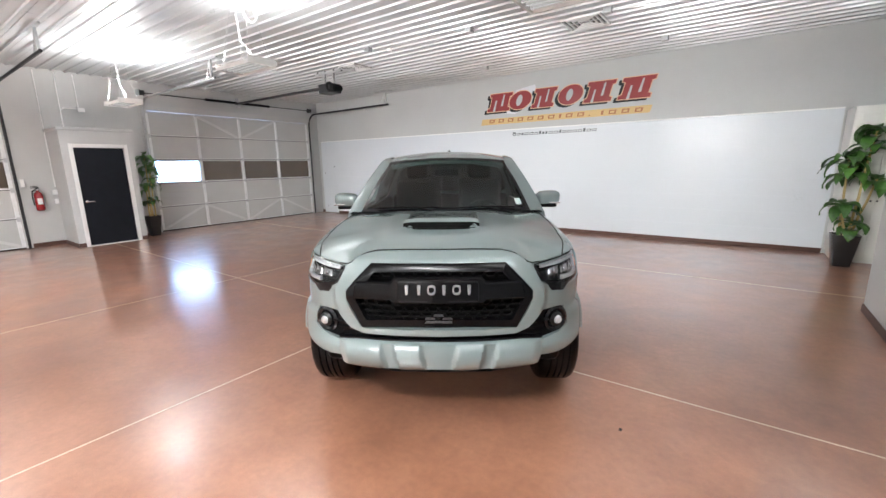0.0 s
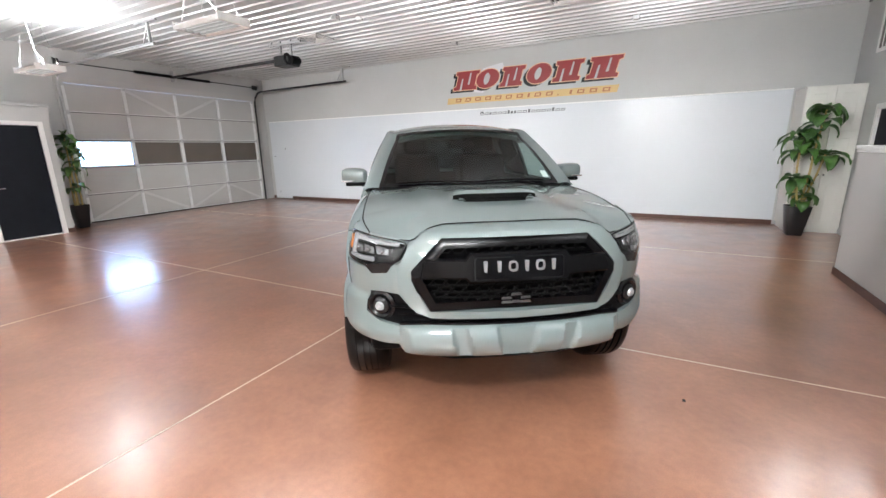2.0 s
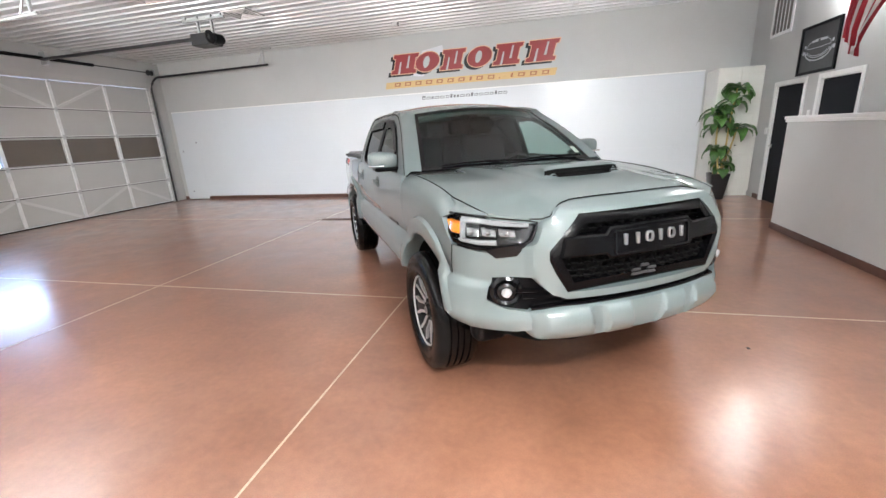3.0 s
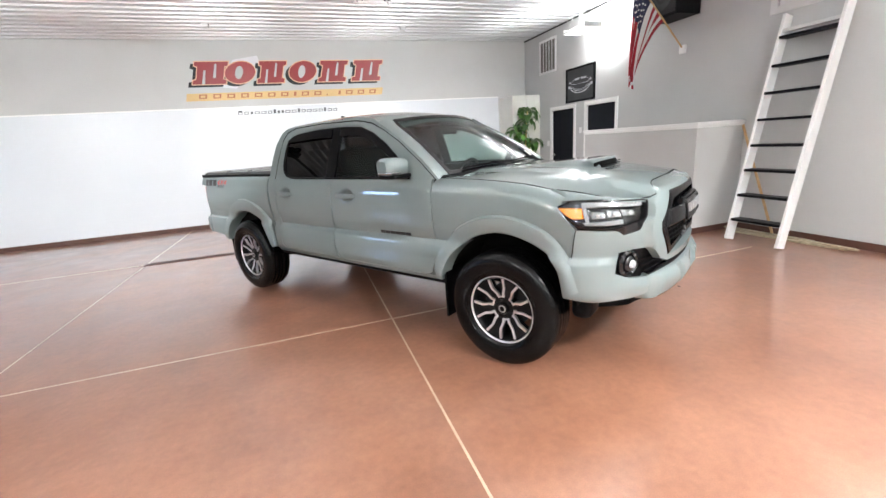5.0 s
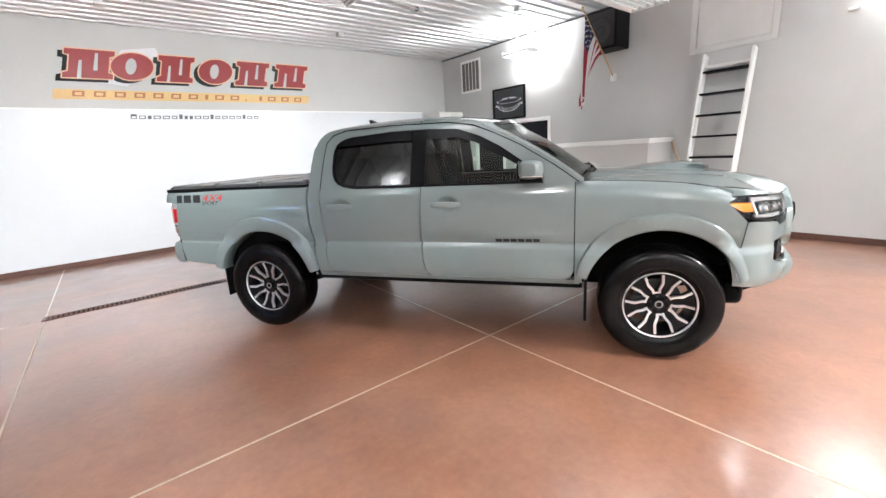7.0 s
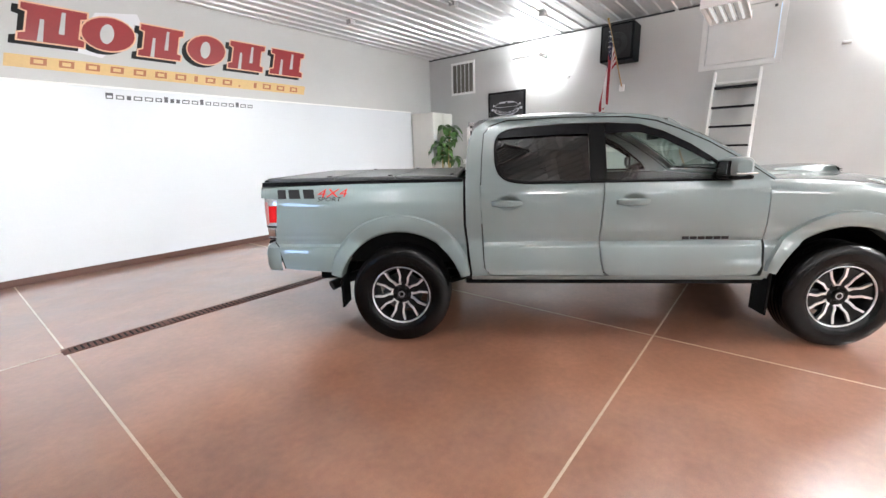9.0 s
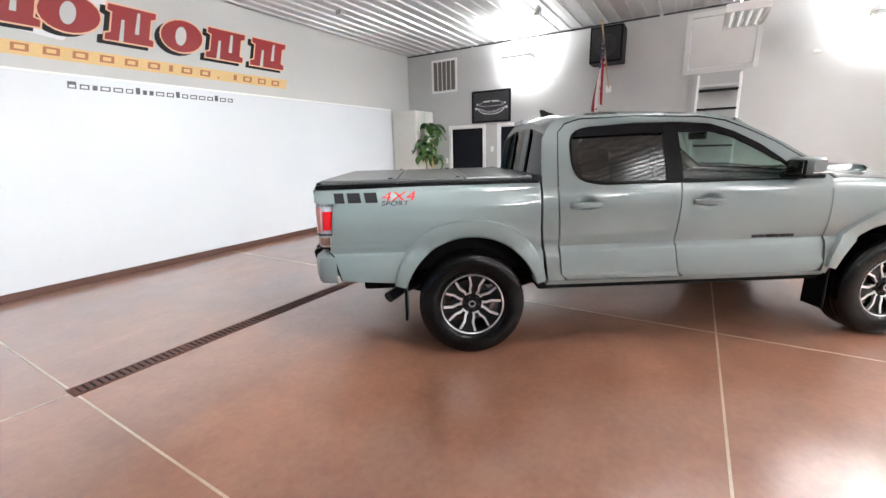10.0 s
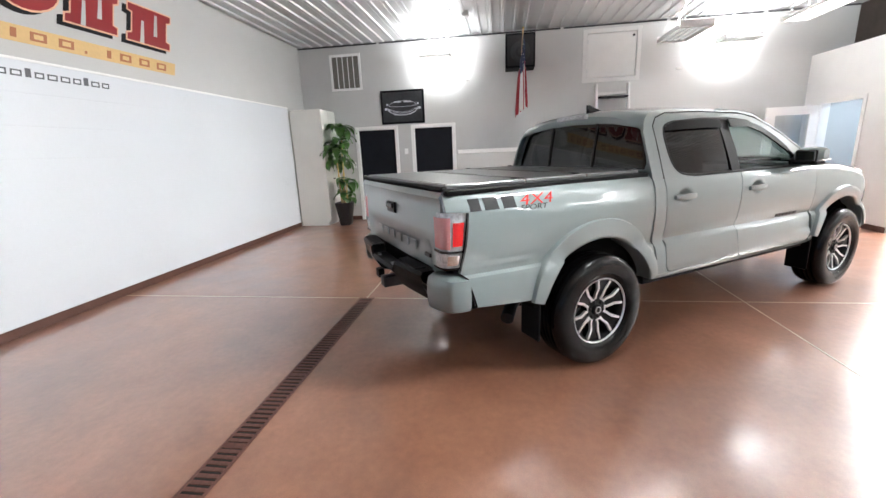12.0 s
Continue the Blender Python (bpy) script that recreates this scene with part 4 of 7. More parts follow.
# roof, pillars and cab
cab_w = curve([1.20, 1.24, 1.30, 1.45, 1.60, 1.66, 1.69, 1.715, 1.73], [0.882, 0.869, 0.848, 0.792, 0.728, 0.697, 0.672, 0.63, 0.60])
roof_z = curve([-2.72, -2.66, -2.58, -2.4, -2.0, -1.6, -1.35, -1.22, -1.14], [1.655, 1.705, 1.738, 1.762, 1.777, 1.768, 1.742, 1.716, 1.692])
DLO = [(-0.765, 1.243), (-0.83, 1.330), (-0.93, 1.408), (-1.08, 1.513), (-1.26, 1.608), (-1.42, 1.657), (-1.66, 1.668), (-2.0, 1.668), (-2.34, 1.655), (-2.40, 1.646), (-2.445, 1.630), (-2.475, 1.603), (-2.492, 1.565), (-2.499, 1.52), (-2.498, 1.42), (-2.489, 1.365), (-2.469, 1.318), (-2.436, 1.285), (-2.39, 1.263), (-2.33, 1.250), (-2.26, 1.243)]
RAIL = [(-0.50, 1.243), (-0.60, 1.322), (-0.75, 1.425), (-0.95, 1.545), (-1.14, 1.640), (-1.30, 1.690), (-1.50, 1.712), (-2.0, 1.722), (-2.40, 1.712), (-2.56, 1.692), (-2.645, 1.655), (-2.69, 1.58), (-2.705, 1.45), (-2.712, 1.30), (-2.716, 1.243)]


def wind(u, v, o=0.0):
    y = u * (0.742 + (0.578 - 0.742) * v)
    x = -0.505 - 0.67 * v + 0.105 * (1 - u * u)
    z = 1.262 + 0.412 * v + 0.028 * math.sin(math.pi * v) + 0.022 * (1 - u * u) * v
    return (x + o * 0.5, y, z + o * 0.86)


for s in (-1, 1):
    part("cab_side", sheet(RAIL + DLO[::-1], (lambda x, z, s=s: (x, s * cab_w(z), z)), 0.045, 0.02, (0, s, 0)), M_PAINT, truck, smooth=True)
    # lower cab corner behind the rear door
    part("cab_corner", sheet([(-2.607, 1.243), (-2.602, 1.10), (-2.582, 0.70), (-2.572, 0.60), (-2.53, 0.548), (-2.665, 0.548), (-2.69, 0.75), (-2.712, 0.95), (-2.714, 1.243)], on_side(s), 0.05, 0.03, (0, s, 0)), M_PAINT, truck, smooth=True)
    # A pillar between the windscreen and the door frame
    n = 14
    edge = [wind(s * 1.0, i / n) for i in range(n + 1)]
    rail_z = curve([p[0] for p in RAIL[:6]], [p[1] for p in RAIL[:6]])
    outer_e = []
    for i in range(n + 1):
        x = -0.50 - 0.72 * i / n
        outer_e.append((x, s * cab_w(rail_z(x)), rail_z(x)))
    mid_e = [((a[0] + b[0]) / 2, (a[1] + b[1]) / 2 + s * 0.012, (a[2] + b[2]) / 2 + 0.014) for a, b in zip(edge, outer_e)]
    part("a_pillar", strip([edge, mid_e, outer_e]), M_PAINT, truck, smooth=True, angle=60)
    # gasket, centre pillar cover and wind deflectors
    gask = strip([[(x, s * (cab_w(z) + o), z) for x, z in q + q[:1]] for o, q in ((-0.02, DLO), (0.004, inset(DLO, 0.002)), (0.004, inset(DLO, 0.013)), (-0.02, inset(DLO, 0.022)))])
    part("window_gasket", gask, M_SATIN, truck, smooth=True)
    part("b_pillar", sheet([(-1.672, 1.245), (-1.672, 1.66), (-1.79, 1.66), (-1.79, 1.245)], (lambda x, z, s=s: (x, s * (cab_w(z) - 0.004), z)), 0.06, 0.02, (0, s, 0)), M_SATIN, truck, smooth=True)
    part("mirror_sail", sheet([(-0.772, 1.245), (-0.835, 1.33), (-0.93, 1.30), (-0.95, 1.245)], (lambda x, z, s=s: (x, s * (cab_w(z) + 0.002), z)), 0.05, 0.02, (0, s, 0)), M_SATIN, truck)
    for g in ([(-1.672, 1.600), (-1.672, 1.656), (-1.42, 1.652), (-1.26, 1.603), (-1.08, 1.508), (-0.95, 1.415), (-0.955, 1.375), (-1.10, 1.462), (-1.27, 1.552), (-1.43, 1.600)],
              [(-1.79, 1.598), (-1.79, 1.656), (-2.0, 1.660), (-2.34, 1.648), (-2.46, 1.61), (-2.475, 1.585), (-2.36, 1.588), (-2.0, 1.600)]):
        part("wind_deflector", sheet(g, (lambda x, z, s=s: (x, s * (cab_w(z) + 0.014), z)), 0.06, 0.016, (0, s, 0)), M_SMOKE, truck, "smoked wind deflector", smooth=True)
    # door frame seams
    for line in ([(-1.735, 1.66), (-1.737, 1.716)], [(-0.53, 1.243), (-0.70, 1.366), (-0.95, 1.522), (-1.14, 1.616), (-1.30, 1.668), (-1.5, 1.690), (-2.0, 1.700), (-2.40, 1.690), (-2.52, 1.668), (-2.575, 1.62), (-2.59, 1.45), (-2.60, 1.243)]):
        part("door_seam", tube(bmesh.new(), [(x, s * (cab_w(z) + 0.0005), z) for x, z in line], 0.0035, 6), M_UNDER, truck)
    # door mirror
    mm = Matrix.Translation((-0.845, s * 0.955, 1.338)) @ Matrix.Scale(1.06, 4)
    b = bmesh.new()
    rows = []
    for i in range(9):
        t = i / 8
        yy = (-0.095 + 0.20 * t)
        sc = (0.82 + 0.30 * math.sin(math.pi * (0.15 + 0.7 * t)) - 0.12) * (0.75 if i in (0, 8) else 1.0)
        rows.append([(mm @ Vector((0.086 * math.copysign(abs(math.cos(a)) ** 0.6, math.cos(a)) * sc + (-0.02 if math.cos(a) > 0 else 0.0) * t, s * yy, 0.064 * math.copysign(abs(math.sin(a)) ** 0.6, math.sin(a)) * sc + 0.008 * t)))[:] for a in [2 * math.pi * k / 16 for k in range(16)]])
    strip(rows, True, b)
    bmesh.ops.contextual_create(b, geom=[v for v in b.verts][:16])
    bmesh.ops.contextual_create(b, geom=[v for v in b.verts][-16:])
    mirror = part("door_mirror", b, M_PAINT, truck, smooth=True)
    b = bmesh.new()
    box(b, -0.925, -0.765, s * 0.845, s * 1.035, 1.258, 1.290, bevel=0.015)
    box(b, -0.86, -0.78, s * 0.83, s * 0.91, 1.252, 1.29, bevel=0.012)
    part("mirror_base", b, M_SATIN, mirror, "black mirror foot")
    part("mirror_frame", boxed(-0.940, -0.915, s * 0.878, s * 1.036, 1.284, 1.388, bevel=0.014), M_SATIN, mirror, "black mirror frame")
    part("mirror_glass", boxed(-0.9435, -0.9395, s * 0.890, s * 1.024, 1.296, 1.378, bevel=0.002), M_MIRROR, mirror)
    part("turn_signal", boxed(-0.90, -0.765, s * 0.962, s * 1.066, 1.296, 1.308, bevel=0.004), M_LAMPSILVER, mirror)

rail_top = curve([p[0] for p in RAIL[5:]][:8], [p[1] for p in RAIL[5:]][:8])


def roof(x, y):
    """The roof skin; towards the back its edge follows the side rail."""
    k = smooth01((-1.5 - x) / 0.4)
    half = 0.60 + (cab_w(rail_top(x)) - 0.60) * k
    drop = 0.058 + (roof_z(x) - rail_top(x) - 0.058) * k
    return (x + (0.05 * (1 - (y / 0.6) ** 2) if x > -1.2 else 0), y, roof_z(x) - drop * abs(y / half) ** 2.4)


edge_r = [(x, cab_w(rail_top(x))) for x in (-1.7, -1.9, -2.1, -2.3, -2.4, -2.48, -2.56, -2.61, -2.645, -2.665)]
part("roof", sheet([(-1.145, -0.555), (-1.145, 0.555), (-1.30, 0.600)] + edge_r + [(x, -y) for x, y in edge_r[::-1]] + [(-1.30, -0.600)], roof, 0.06, 0.03, (0, 0, 1)), M_PAINT, truck, smooth=True, angle=60)
for s in (-1, 1):
    rows = [[], [], []]
    for k in range(13):
        x = -1.145 - 0.575 * k / 12
        ye = 0.555 + 0.045 * clamp01((-1.145 - x) / 0.155) if x > -1.30 else 0.60 + (cab_w(rail_top(-1.7)) - 0.60) * (-1.30 - x) / 0.40
        a = Vector(roof(x, ye * 0.995))
        zr = rail_z(x) if x > -1.30 else rail_top(x)
        b = Vector((x, cab_w(zr) + 0.001, zr))
        for row, q in zip(rows, (a, (a + b) / 2 + Vector((0, 0.006, 0.008)), b)):
            row.append((q.x, s * q.y, q.z + 0.001))
    part("roof_edge", strip(rows), M_PAINT, truck, smooth=True, angle=70)
part("windscreen", sheet([(-1, 0), (1, 0), (1, 1), (-1, 1)], wind, (0.1, 0.08), 0.0), M_WINDSHIELD, truck, smooth=True)
b = bmesh.new()
for s in (-1, 1):
    strip([[wind(s * u, i / 14, 0.003) for i in range(15)] for u in (1.0, 0.955)], bm=b)
strip([[wind(-1 + 0.1 * i, v, 0.003) for i in range(21)] for v in (0.955, 1.0)], bm=b)
strip([[wind(-1 + 0.1 * i, v, 0.003) for i in range(21)] for v in (0.0, 0.05)], bm=b)
part("windscreen_band", b, M_GLOSSBLACK, truck)
part("windscreen_sticker", strip([[wind(u, v, 0.004) for u in (0.86, 0.93)] for v in (0.09, 0.19)]), material("pale_sticker", (0.55, 0.66, 0.62), 0.5, grain=0.2, scale=40, fine=90), truck, "pale green windscreen sticker")
# cowl and wipers
part("cowl", strip([[(-0.505 + 0.105 * (1 - u * u) + dx, u * w_, z) for u in [-1 + 0.1 * i for i in range(21)]] for dx, w_, z in ((0.10, 0.80, 1.232), (0.045, 0.77, 1.246), (-0.02, 0.745, 1.256))]), M_SATIN, truck, smooth=True)
for y0, y1 in ((0.62, 0.02), (0.05, -0.60)):
    pts = [(wind(y / 0.75, 0.035 + 0.02 * math.sin(math.pi * k / 8), 0.018)) for k, y in enumerate([y0 + (y1 - y0) * i / 8 for i in range(9)])]
    wiper = part("wiper", tube(bmesh.new(), pts, 0.008, 6), M_SATIN, truck)
    part("wiper_arm", tube(bmesh.new(), [(-0.36, y0 - 0.02, 1.25), wind((y0 * 0.5 + y1 * 0.5) / 0.75, 0.05, 0.03)], 0.009, 6), M_SATIN, wiper)

# bonnet with its scoop
hood_c = curve([-0.50, -0.30, 0.0, 0.3, 0.5, 0.68, 0.82], [1.262, 1.264, 1.256, 1.240, 1.220, 1.195, 1.168])


def hood(x, y):
    e = abs(y) / 0.80
    z = hood_c(x) - (0.030 + 0.035 * smooth01((x - 0.1) / 0.6)) * e ** 3
    # a raised centre panel with soft shoulders
    z += 0.014 * smooth01((0.52 - 0.10 * (x + 0.5) - abs(y)) / 0.10) * smooth01((0.78 - x) / 0.3)
    # air scoop swelling
    sc = smooth01((0.262 - abs(y)) / 0.05) * smooth01((0.40 - x) / 0.02) * (1 - smooth01((0.36 - x) / 0.62))
    return (x, y, z + 0.053 * sc)


lamp_edge = [on_nose(1, 0.0)(a, z) for a, z in ((0.80, 1.112), (0.74, 1.105), (0.69, 1.100), (0.645, 1.095), (0.60, 1.090), (0.565, 1.086), (0.545, 1.084), (0.515, 1.094), (0.445, 1.153), (0.41, 1.166), (0.36, 1.175), (0.28, 1.178), (0.18, 1.180), (0.09, 1.180), (0.0, 1.180))]
seam = [(x, on_fender(1)(x, fender_top(x))[1] - 0.005, fender_top(x)) for x in (-0.54, -0.45, -0.35, -0.2, -0.05, 0.1, 0.2, 0.30)]
_a, _b = seam[-1], lamp_edge[0]
seam += [tuple(_a[i] + (_b[i] - _a[i]) * k / 5 + (0.014 * math.sin(math.pi * k / 5) if i else 0.0) for i in range(3)) for k in range(1, 5)]
rear = [(-0.405, 0.0, hood_c(-0.405)), (-0.41, 0.2, hood_c(-0.41) - 0.002), (-0.445, 0.45, hood_c(-0.445) - 0.008), (-0.495, 0.65, hood_c(-0.495) - 0.016)]
hood_rim = rear + seam + lamp_edge
_dense = []
for _p, _q in zip(rear[-1:] + seam + lamp_edge, seam + lamp_edge):
    for _k in range(6):
        _dense.append(tuple(_p[_i] + (_q[_i] - _p[_i]) * _k / 6 for _i in range(3)))
_dense.append(lamp_edge[-1])
hood_out = [(p[0], p[1]) for p in hood_rim]


def hood_skin(x, y):
    z = hood(x, y)[2]
    a = abs(y)
    near = min(_dense, key=lambda p: (p[0] - x) ** 2 + (p[1] - a) ** 2)
    d = math.hypot(near[0] - x, near[1] - a)
    return (x, y, z + (near[2] - hood(near[0], near[1])[2]) * (1 - smooth01(d / 0.34)) )


bonnet = part("bonnet", sheet(hood_out + [(x, -y) for x, y in hood_out[-2:0:-1]], hood_skin, 0.035, 0.025, (0, 0, 1)), M_PAINT, truck, smooth=True, angle=60)
for s in (-1, 1):
    part("bonnet_seam", tube(bmesh.new(), [(x + 0.001, s * y, z - 0.003) for x, y, z in lamp_edge[4:]], 0.0035, 6), M_UNDER, truck)
    shut = seam + lamp_edge[:1]
    part("bonnet_seam", tube(bmesh.new(), [(x, s * (y + 0.003), z - 0.001) for x, y, z in shut], 0.004, 6), M_UNDER, truck)
    # wing tip between the bonnet and the head lamp
    rim_in = [(x, y + 0.006, z - 0.002) for x, y, z in shut[-6:]]
    rim_out = [on_fender(1)(0.30, 1.172)] + [on_fender(1)(0.40, 1.134)] + [on_nose(1, -0.004, False)(a, z) for a, z in ((1.19, 1.110), (1.08, 1.120), (0.94, 1.114), (0.81, 1.105))]
    mid = [((p[0] + q[0]) / 2 + 0.006, (p[1] + q[1]) / 2 + 0.006, max((p[2] + q[2]) / 2 + 0.012, 0)) for p, q in zip(rim_in, rim_out)]
    part("wing_tip", strip([[(x, s * y, z) for x, y, z in row] for row in (rim_in, mid, rim_out)]), M_PAINT, truck, smooth=True, angle=70)
b = bmesh.new()
rows = []
for x, dz, w in ((0.395, -0.004, 0.252), (0.412, 0.006, 0.260), (0.405, 0.050, 0.256), (0.38, 0.062, 0.250), (0.30, 0.055, 0.248)):
    rows.append([(x - 0.04 * (abs(t)) ** 3, t * w, hood_c(x) + 0.012 + dz - 0.012 * abs(t) ** 6) for t in [-1 + i / 10 for i in range(21)]])
part("scoop_mouth", strip([r for r in rows[1:3]]), M_UNDER, bonnet, "black scoop opening")
part("scoop_lip", strip(rows[2:], bm=None), M_PAINT, bonnet, smooth=True)
part("scoop_sill", strip([[(x + 0.03, y, z - 0.004) for x, y, z in rows[0]], [(x + 0.004, y * 0.985, z + 0.006) for x, y, z in rows[1]]]), M_SATIN, bonnet)
for k in range(2):
    part("scoop_vane", tube(bmesh.new(), [(0.418, -0.23, hood_c(0.41) + 0.027 + 0.014 * k), (0.418, 0.23, hood_c(0.41) + 0.027 + 0.014 * k)], 0.003, 6), M_UNDER, bonnet)

# grille
HEX = GRILLE[1:5] + [(-y, z) for y, z in GRILLE[4:0:-1]]


def front(y, z, o=0.0):
    p = on_nose(1 if y >= 0 else -1, 0, False)(abs(y), z)
    return (p[0] + o, p[1], z)


gr = strip([[front(y, z, o) for y, z in q + q[:1]] for o, q in ((-0.06, inset(HEX, -0.004)), (0.030, inset(HEX, 0.002)), (0.036, inset(HEX, 0.012)), (0.030, inset(HEX, 0.050)), (-0.03, inset(HEX, 0.062)))])
grille = part("grille", gr, M_PIANO, truck, "black honeycomb grille", smooth=True)
part("grille_backing", sheet(inset(HEX, 0.02), lambda y, z: front(y, z, -0.055), 0.1, 0.0), M_UNDER, grille)
hc = bmesh.new()
inner_hex = inset(HEX, 0.045)


def inside(poly, x, y):
    hit = False
    for (x0, y0), (x1, y1) in zip(poly, poly[1:] + poly[:1]):
        if (y0 > y) != (y1 > y) and x < (x1 - x0) * (y - y0) / (y1 - y0) + x0:
            hit = not hit
    return hit


cw, ch = 0.066, 0.036
for r in range(12):
    for c in range(-9, 10):
        y, z = (c + 0.5 * (r % 2)) * cw, 0.77 + r * ch * 0.78
        if not inside(inner_hex, y, z) or (0.895 < z < 1.01):
            continue
        ring = [(y + 0.5 * cw * a, z + 0.5 * ch * d) for a, d in ((-0.98, 0), (-0.62, 0.86), (0.62, 0.86), (0.98, 0), (0.62, -0.86), (-0.62, -0.86))]
        ins = inset(ring, 0.0045)
        strip([[front(a, d, o) for a, d in q + q[:1]] for o, q in ((-0.035, ring), (-0.008, ring), (-0.008, ins), (-0.035, ins))], bm=hc)
tagged(part("honeycomb", hc, M_UNDER, grille), kind="stuff")
bar_poly = [(-0.50, 0.905), (-0.475, 0.992), (-0.27, 0.992), (-0.245, 1.022), (0.245, 1.022), (0.27, 0.992), (0.475, 0.992), (0.50, 0.905), (0.27, 0.905), (0.25, 0.888), (-0.25, 0.888), (-0.27, 0.905)]
gb = strip([[front(y, z, o) for y, z in q + q[:1]] for o, q in ((-0.03, bar_poly), (0.038, bar_poly), (0.046, inset(bar_poly, 0.008)))])
sheet(inset(bar_poly, 0.008), lambda y, z: front(y, z, 0.046), 0.05, 0.0, bm=gb)
part("crossbar", gb, M_PIANO, grille, smooth=True)
fr = [(-0.232, 0.903), (-0.232, 0.995), (-0.218, 1.008), (0.218, 1.008), (0.232, 0.995), (0.232, 0.903), (0.218, 0.897), (-0.218, 0.897)]
part("badge_plate", strip([[front(y, z, o) for y, z in q + q[:1]] for o, q in ((0.045, fr), (0.054, inset(fr, 0.003)), (0.054, inset(fr, 0.010)), (0.046, inset(fr, 0.012)))]), M_GLOSSBLACK, grille)
for i in range(6):
    y, ring = 0.173 - 0.0692 * i, i in (1, 3)
    q = rounded([(y - 0.023, 0.934), (y + 0.023, 0.934), (y + 0.023, 0.984), (y - 0.023, 0.984)], 0.020, 3) if ring else rounded([(y - 0.007, 0.934), (y + 0.007, 0.934), (y + 0.010, 0.984), (y - 0.010, 0.984)], 0.003, 2)
    rim = [(0.046, q), (0.056, q), (0.059, inset(q, 0.003))] + ([(0.059, inset(q, 0.008)), (0.046, inset(q, 0.009))] if ring else [])
    bl = strip([[front(a, d, o) for a, d in w + w[:1]] for o, w in rim])
    if not ring:
        sheet(inset(q, 0.003), lambda a, d: front(a, d, 0.059), 0.05, 0.0, bm=bl)
    part("badge_block", bl, M_SILVERPAINT, grille)
for k, (y, z) in enumerate(((-0.05, 0.806), (0.05, 0.806), (0.0, 0.826), (0.0, 0.786), (-0.05, 0.784), (0.05, 0.784))):
    q = [(y - 0.028, z - 0.006), (y + 0.028, z - 0.006), (y + 0.022, z + 0.006), (y - 0.022, z + 0.006)]
    bl = strip([[front(a, d, o) for a, d in w + w[:1]] for o, w in ((-0.01, q), (0.0, q))])
    sheet(q, lambda a, d: front(a, d, 0.0), 0.05, 0.0, bm=bl)
    part("sensor_cover", bl, M_GREYTRIM, grille)

# lower bumper with its ribbed skid panel
rows = []
zz = [(0.672, -0.05), (0.670, 0.004), (0.662, 0.018), (0.628, 0.026), (0.58, 0.028), (0.530, 0.022), (0.502, 0.012), (0.493, -0.012), (0.489, -0.06)]
ys = [-0.66 + 1.32 * i / 220 for i in range(221)]
for z, o in zz:
    row = []
    for y in ys:
        a = abs(y)
        lump = smooth01((a - 0.085 - (z - 0.58) * 0.25) / 0.014) * smooth01((0.255 + (z - 0.58) * 0.25 - a) / 0.014) + smooth01((a - 0.315 - (z - 0.58) * 0.25) / 0.014) * smooth01((0.60 - a) / 0.05)
        endf = smooth01((a - 0.59) / 0.07)
        p = front(y, z, 0)
        zc = z + (0.585 - z) * 0.45 * endf
        row.append((p[0] + o - 0.026 * (1 - lump) * (1 if 0.52 < z < 0.66 else 0.3) - 0.045 * endf + 0.02, p[1], zc))
    rows.append(row)
part("skid_panel", strip(rows), M_PAINT, truck, smooth=True, angle=40)
b = bmesh.new()
half_v = [(0.80, 0.0), (0.79, 0.30), (0.75, 0.50), (0.66, 0.58), (0.56, 0.64), (0.48, 0.66), (0.43, 0.62), (0.40, 0.40), (0.40, 0.0)]
prism(b, half_v + [(x, -y) for x, y in half_v[-2:0:-1]], 0.395, 0.54)
bmesh.ops.bevel(b, geom=[e for e in b.edges if abs(e.verts[0].co.z - e.verts[1].co.z) < 0.01 and e.verts[0].co.z < 0.4], offset=0.035, segments=3, affect="EDGES", profile=0.5)
part("lower_valance", b, M_UNDER, truck)
for s in (-1, 1):
    part("air_dam", boxed(0.42, 0.58, s * 0.58, s * 0.79, 0.365, 0.54, bevel=0.05, seg=3), M_SATIN, truck, smooth=True)

# hidden core: floor pan, engine bay, cab floor and bed tub
for name_, dims in (("chassis", (-4.05, 0.60, -0.40, 0.40, 0.36, 0.60)), ("floor_pan", (-2.66, -0.56, -0.84, 0.84, 0.46, 0.60)), ("engine", (-0.56, 0.78, -0.40, 0.40, 0.55, 1.12)),
                    ("bulkhead", (-0.56, -0.52, -0.80, 0.80, 0.55, 1.22)), ("radiator", (0.50, 0.80, -0.55, 0.55, 0.55, 1.05)), ("bumper_beam", (0.40, 0.62, -0.70, 0.70, 0.62, 0.92)),
                    ("bed_tub", (-4.24, -2.74, -0.76, 0.76, 0.62, 1.22)), ("cab_bulkhead", (-2.705, -2.66, -0.80, 0.80, 0.50, 1.26))):
    part(name_, boxed(*dims, bevel=0.02), M_UNDER, truck)
part("rear_axle", tube(bmesh.new(), [(-3.235, -0.70, 0.385), (-3.235, 0.70, 0.385)], 0.05, 10), M_UNDER, truck)
part("differential", sphere(bmesh.new(), (-3.235, 0.08, 0.38), 0.15, 12, 8), M_UNDER, truck, smooth=True)
part("front_axle", tube(bmesh.new(), [(0.0, -0.70, 0.385), (0.0, 0.70, 0.385)], 0.035, 8), M_UNDER, truck)
for s in (-1, 1):
    part("leaf_spring", tube(bmesh.new(), [(-2.62, s * 0.55, 0.47), (-3.0, s * 0.55, 0.36), (-3.235, s * 0.55, 0.33), (-3.5, s * 0.55, 0.37), (-3.9, s * 0.55, 0.50)], 0.028, 6), M_UNDER, truck)
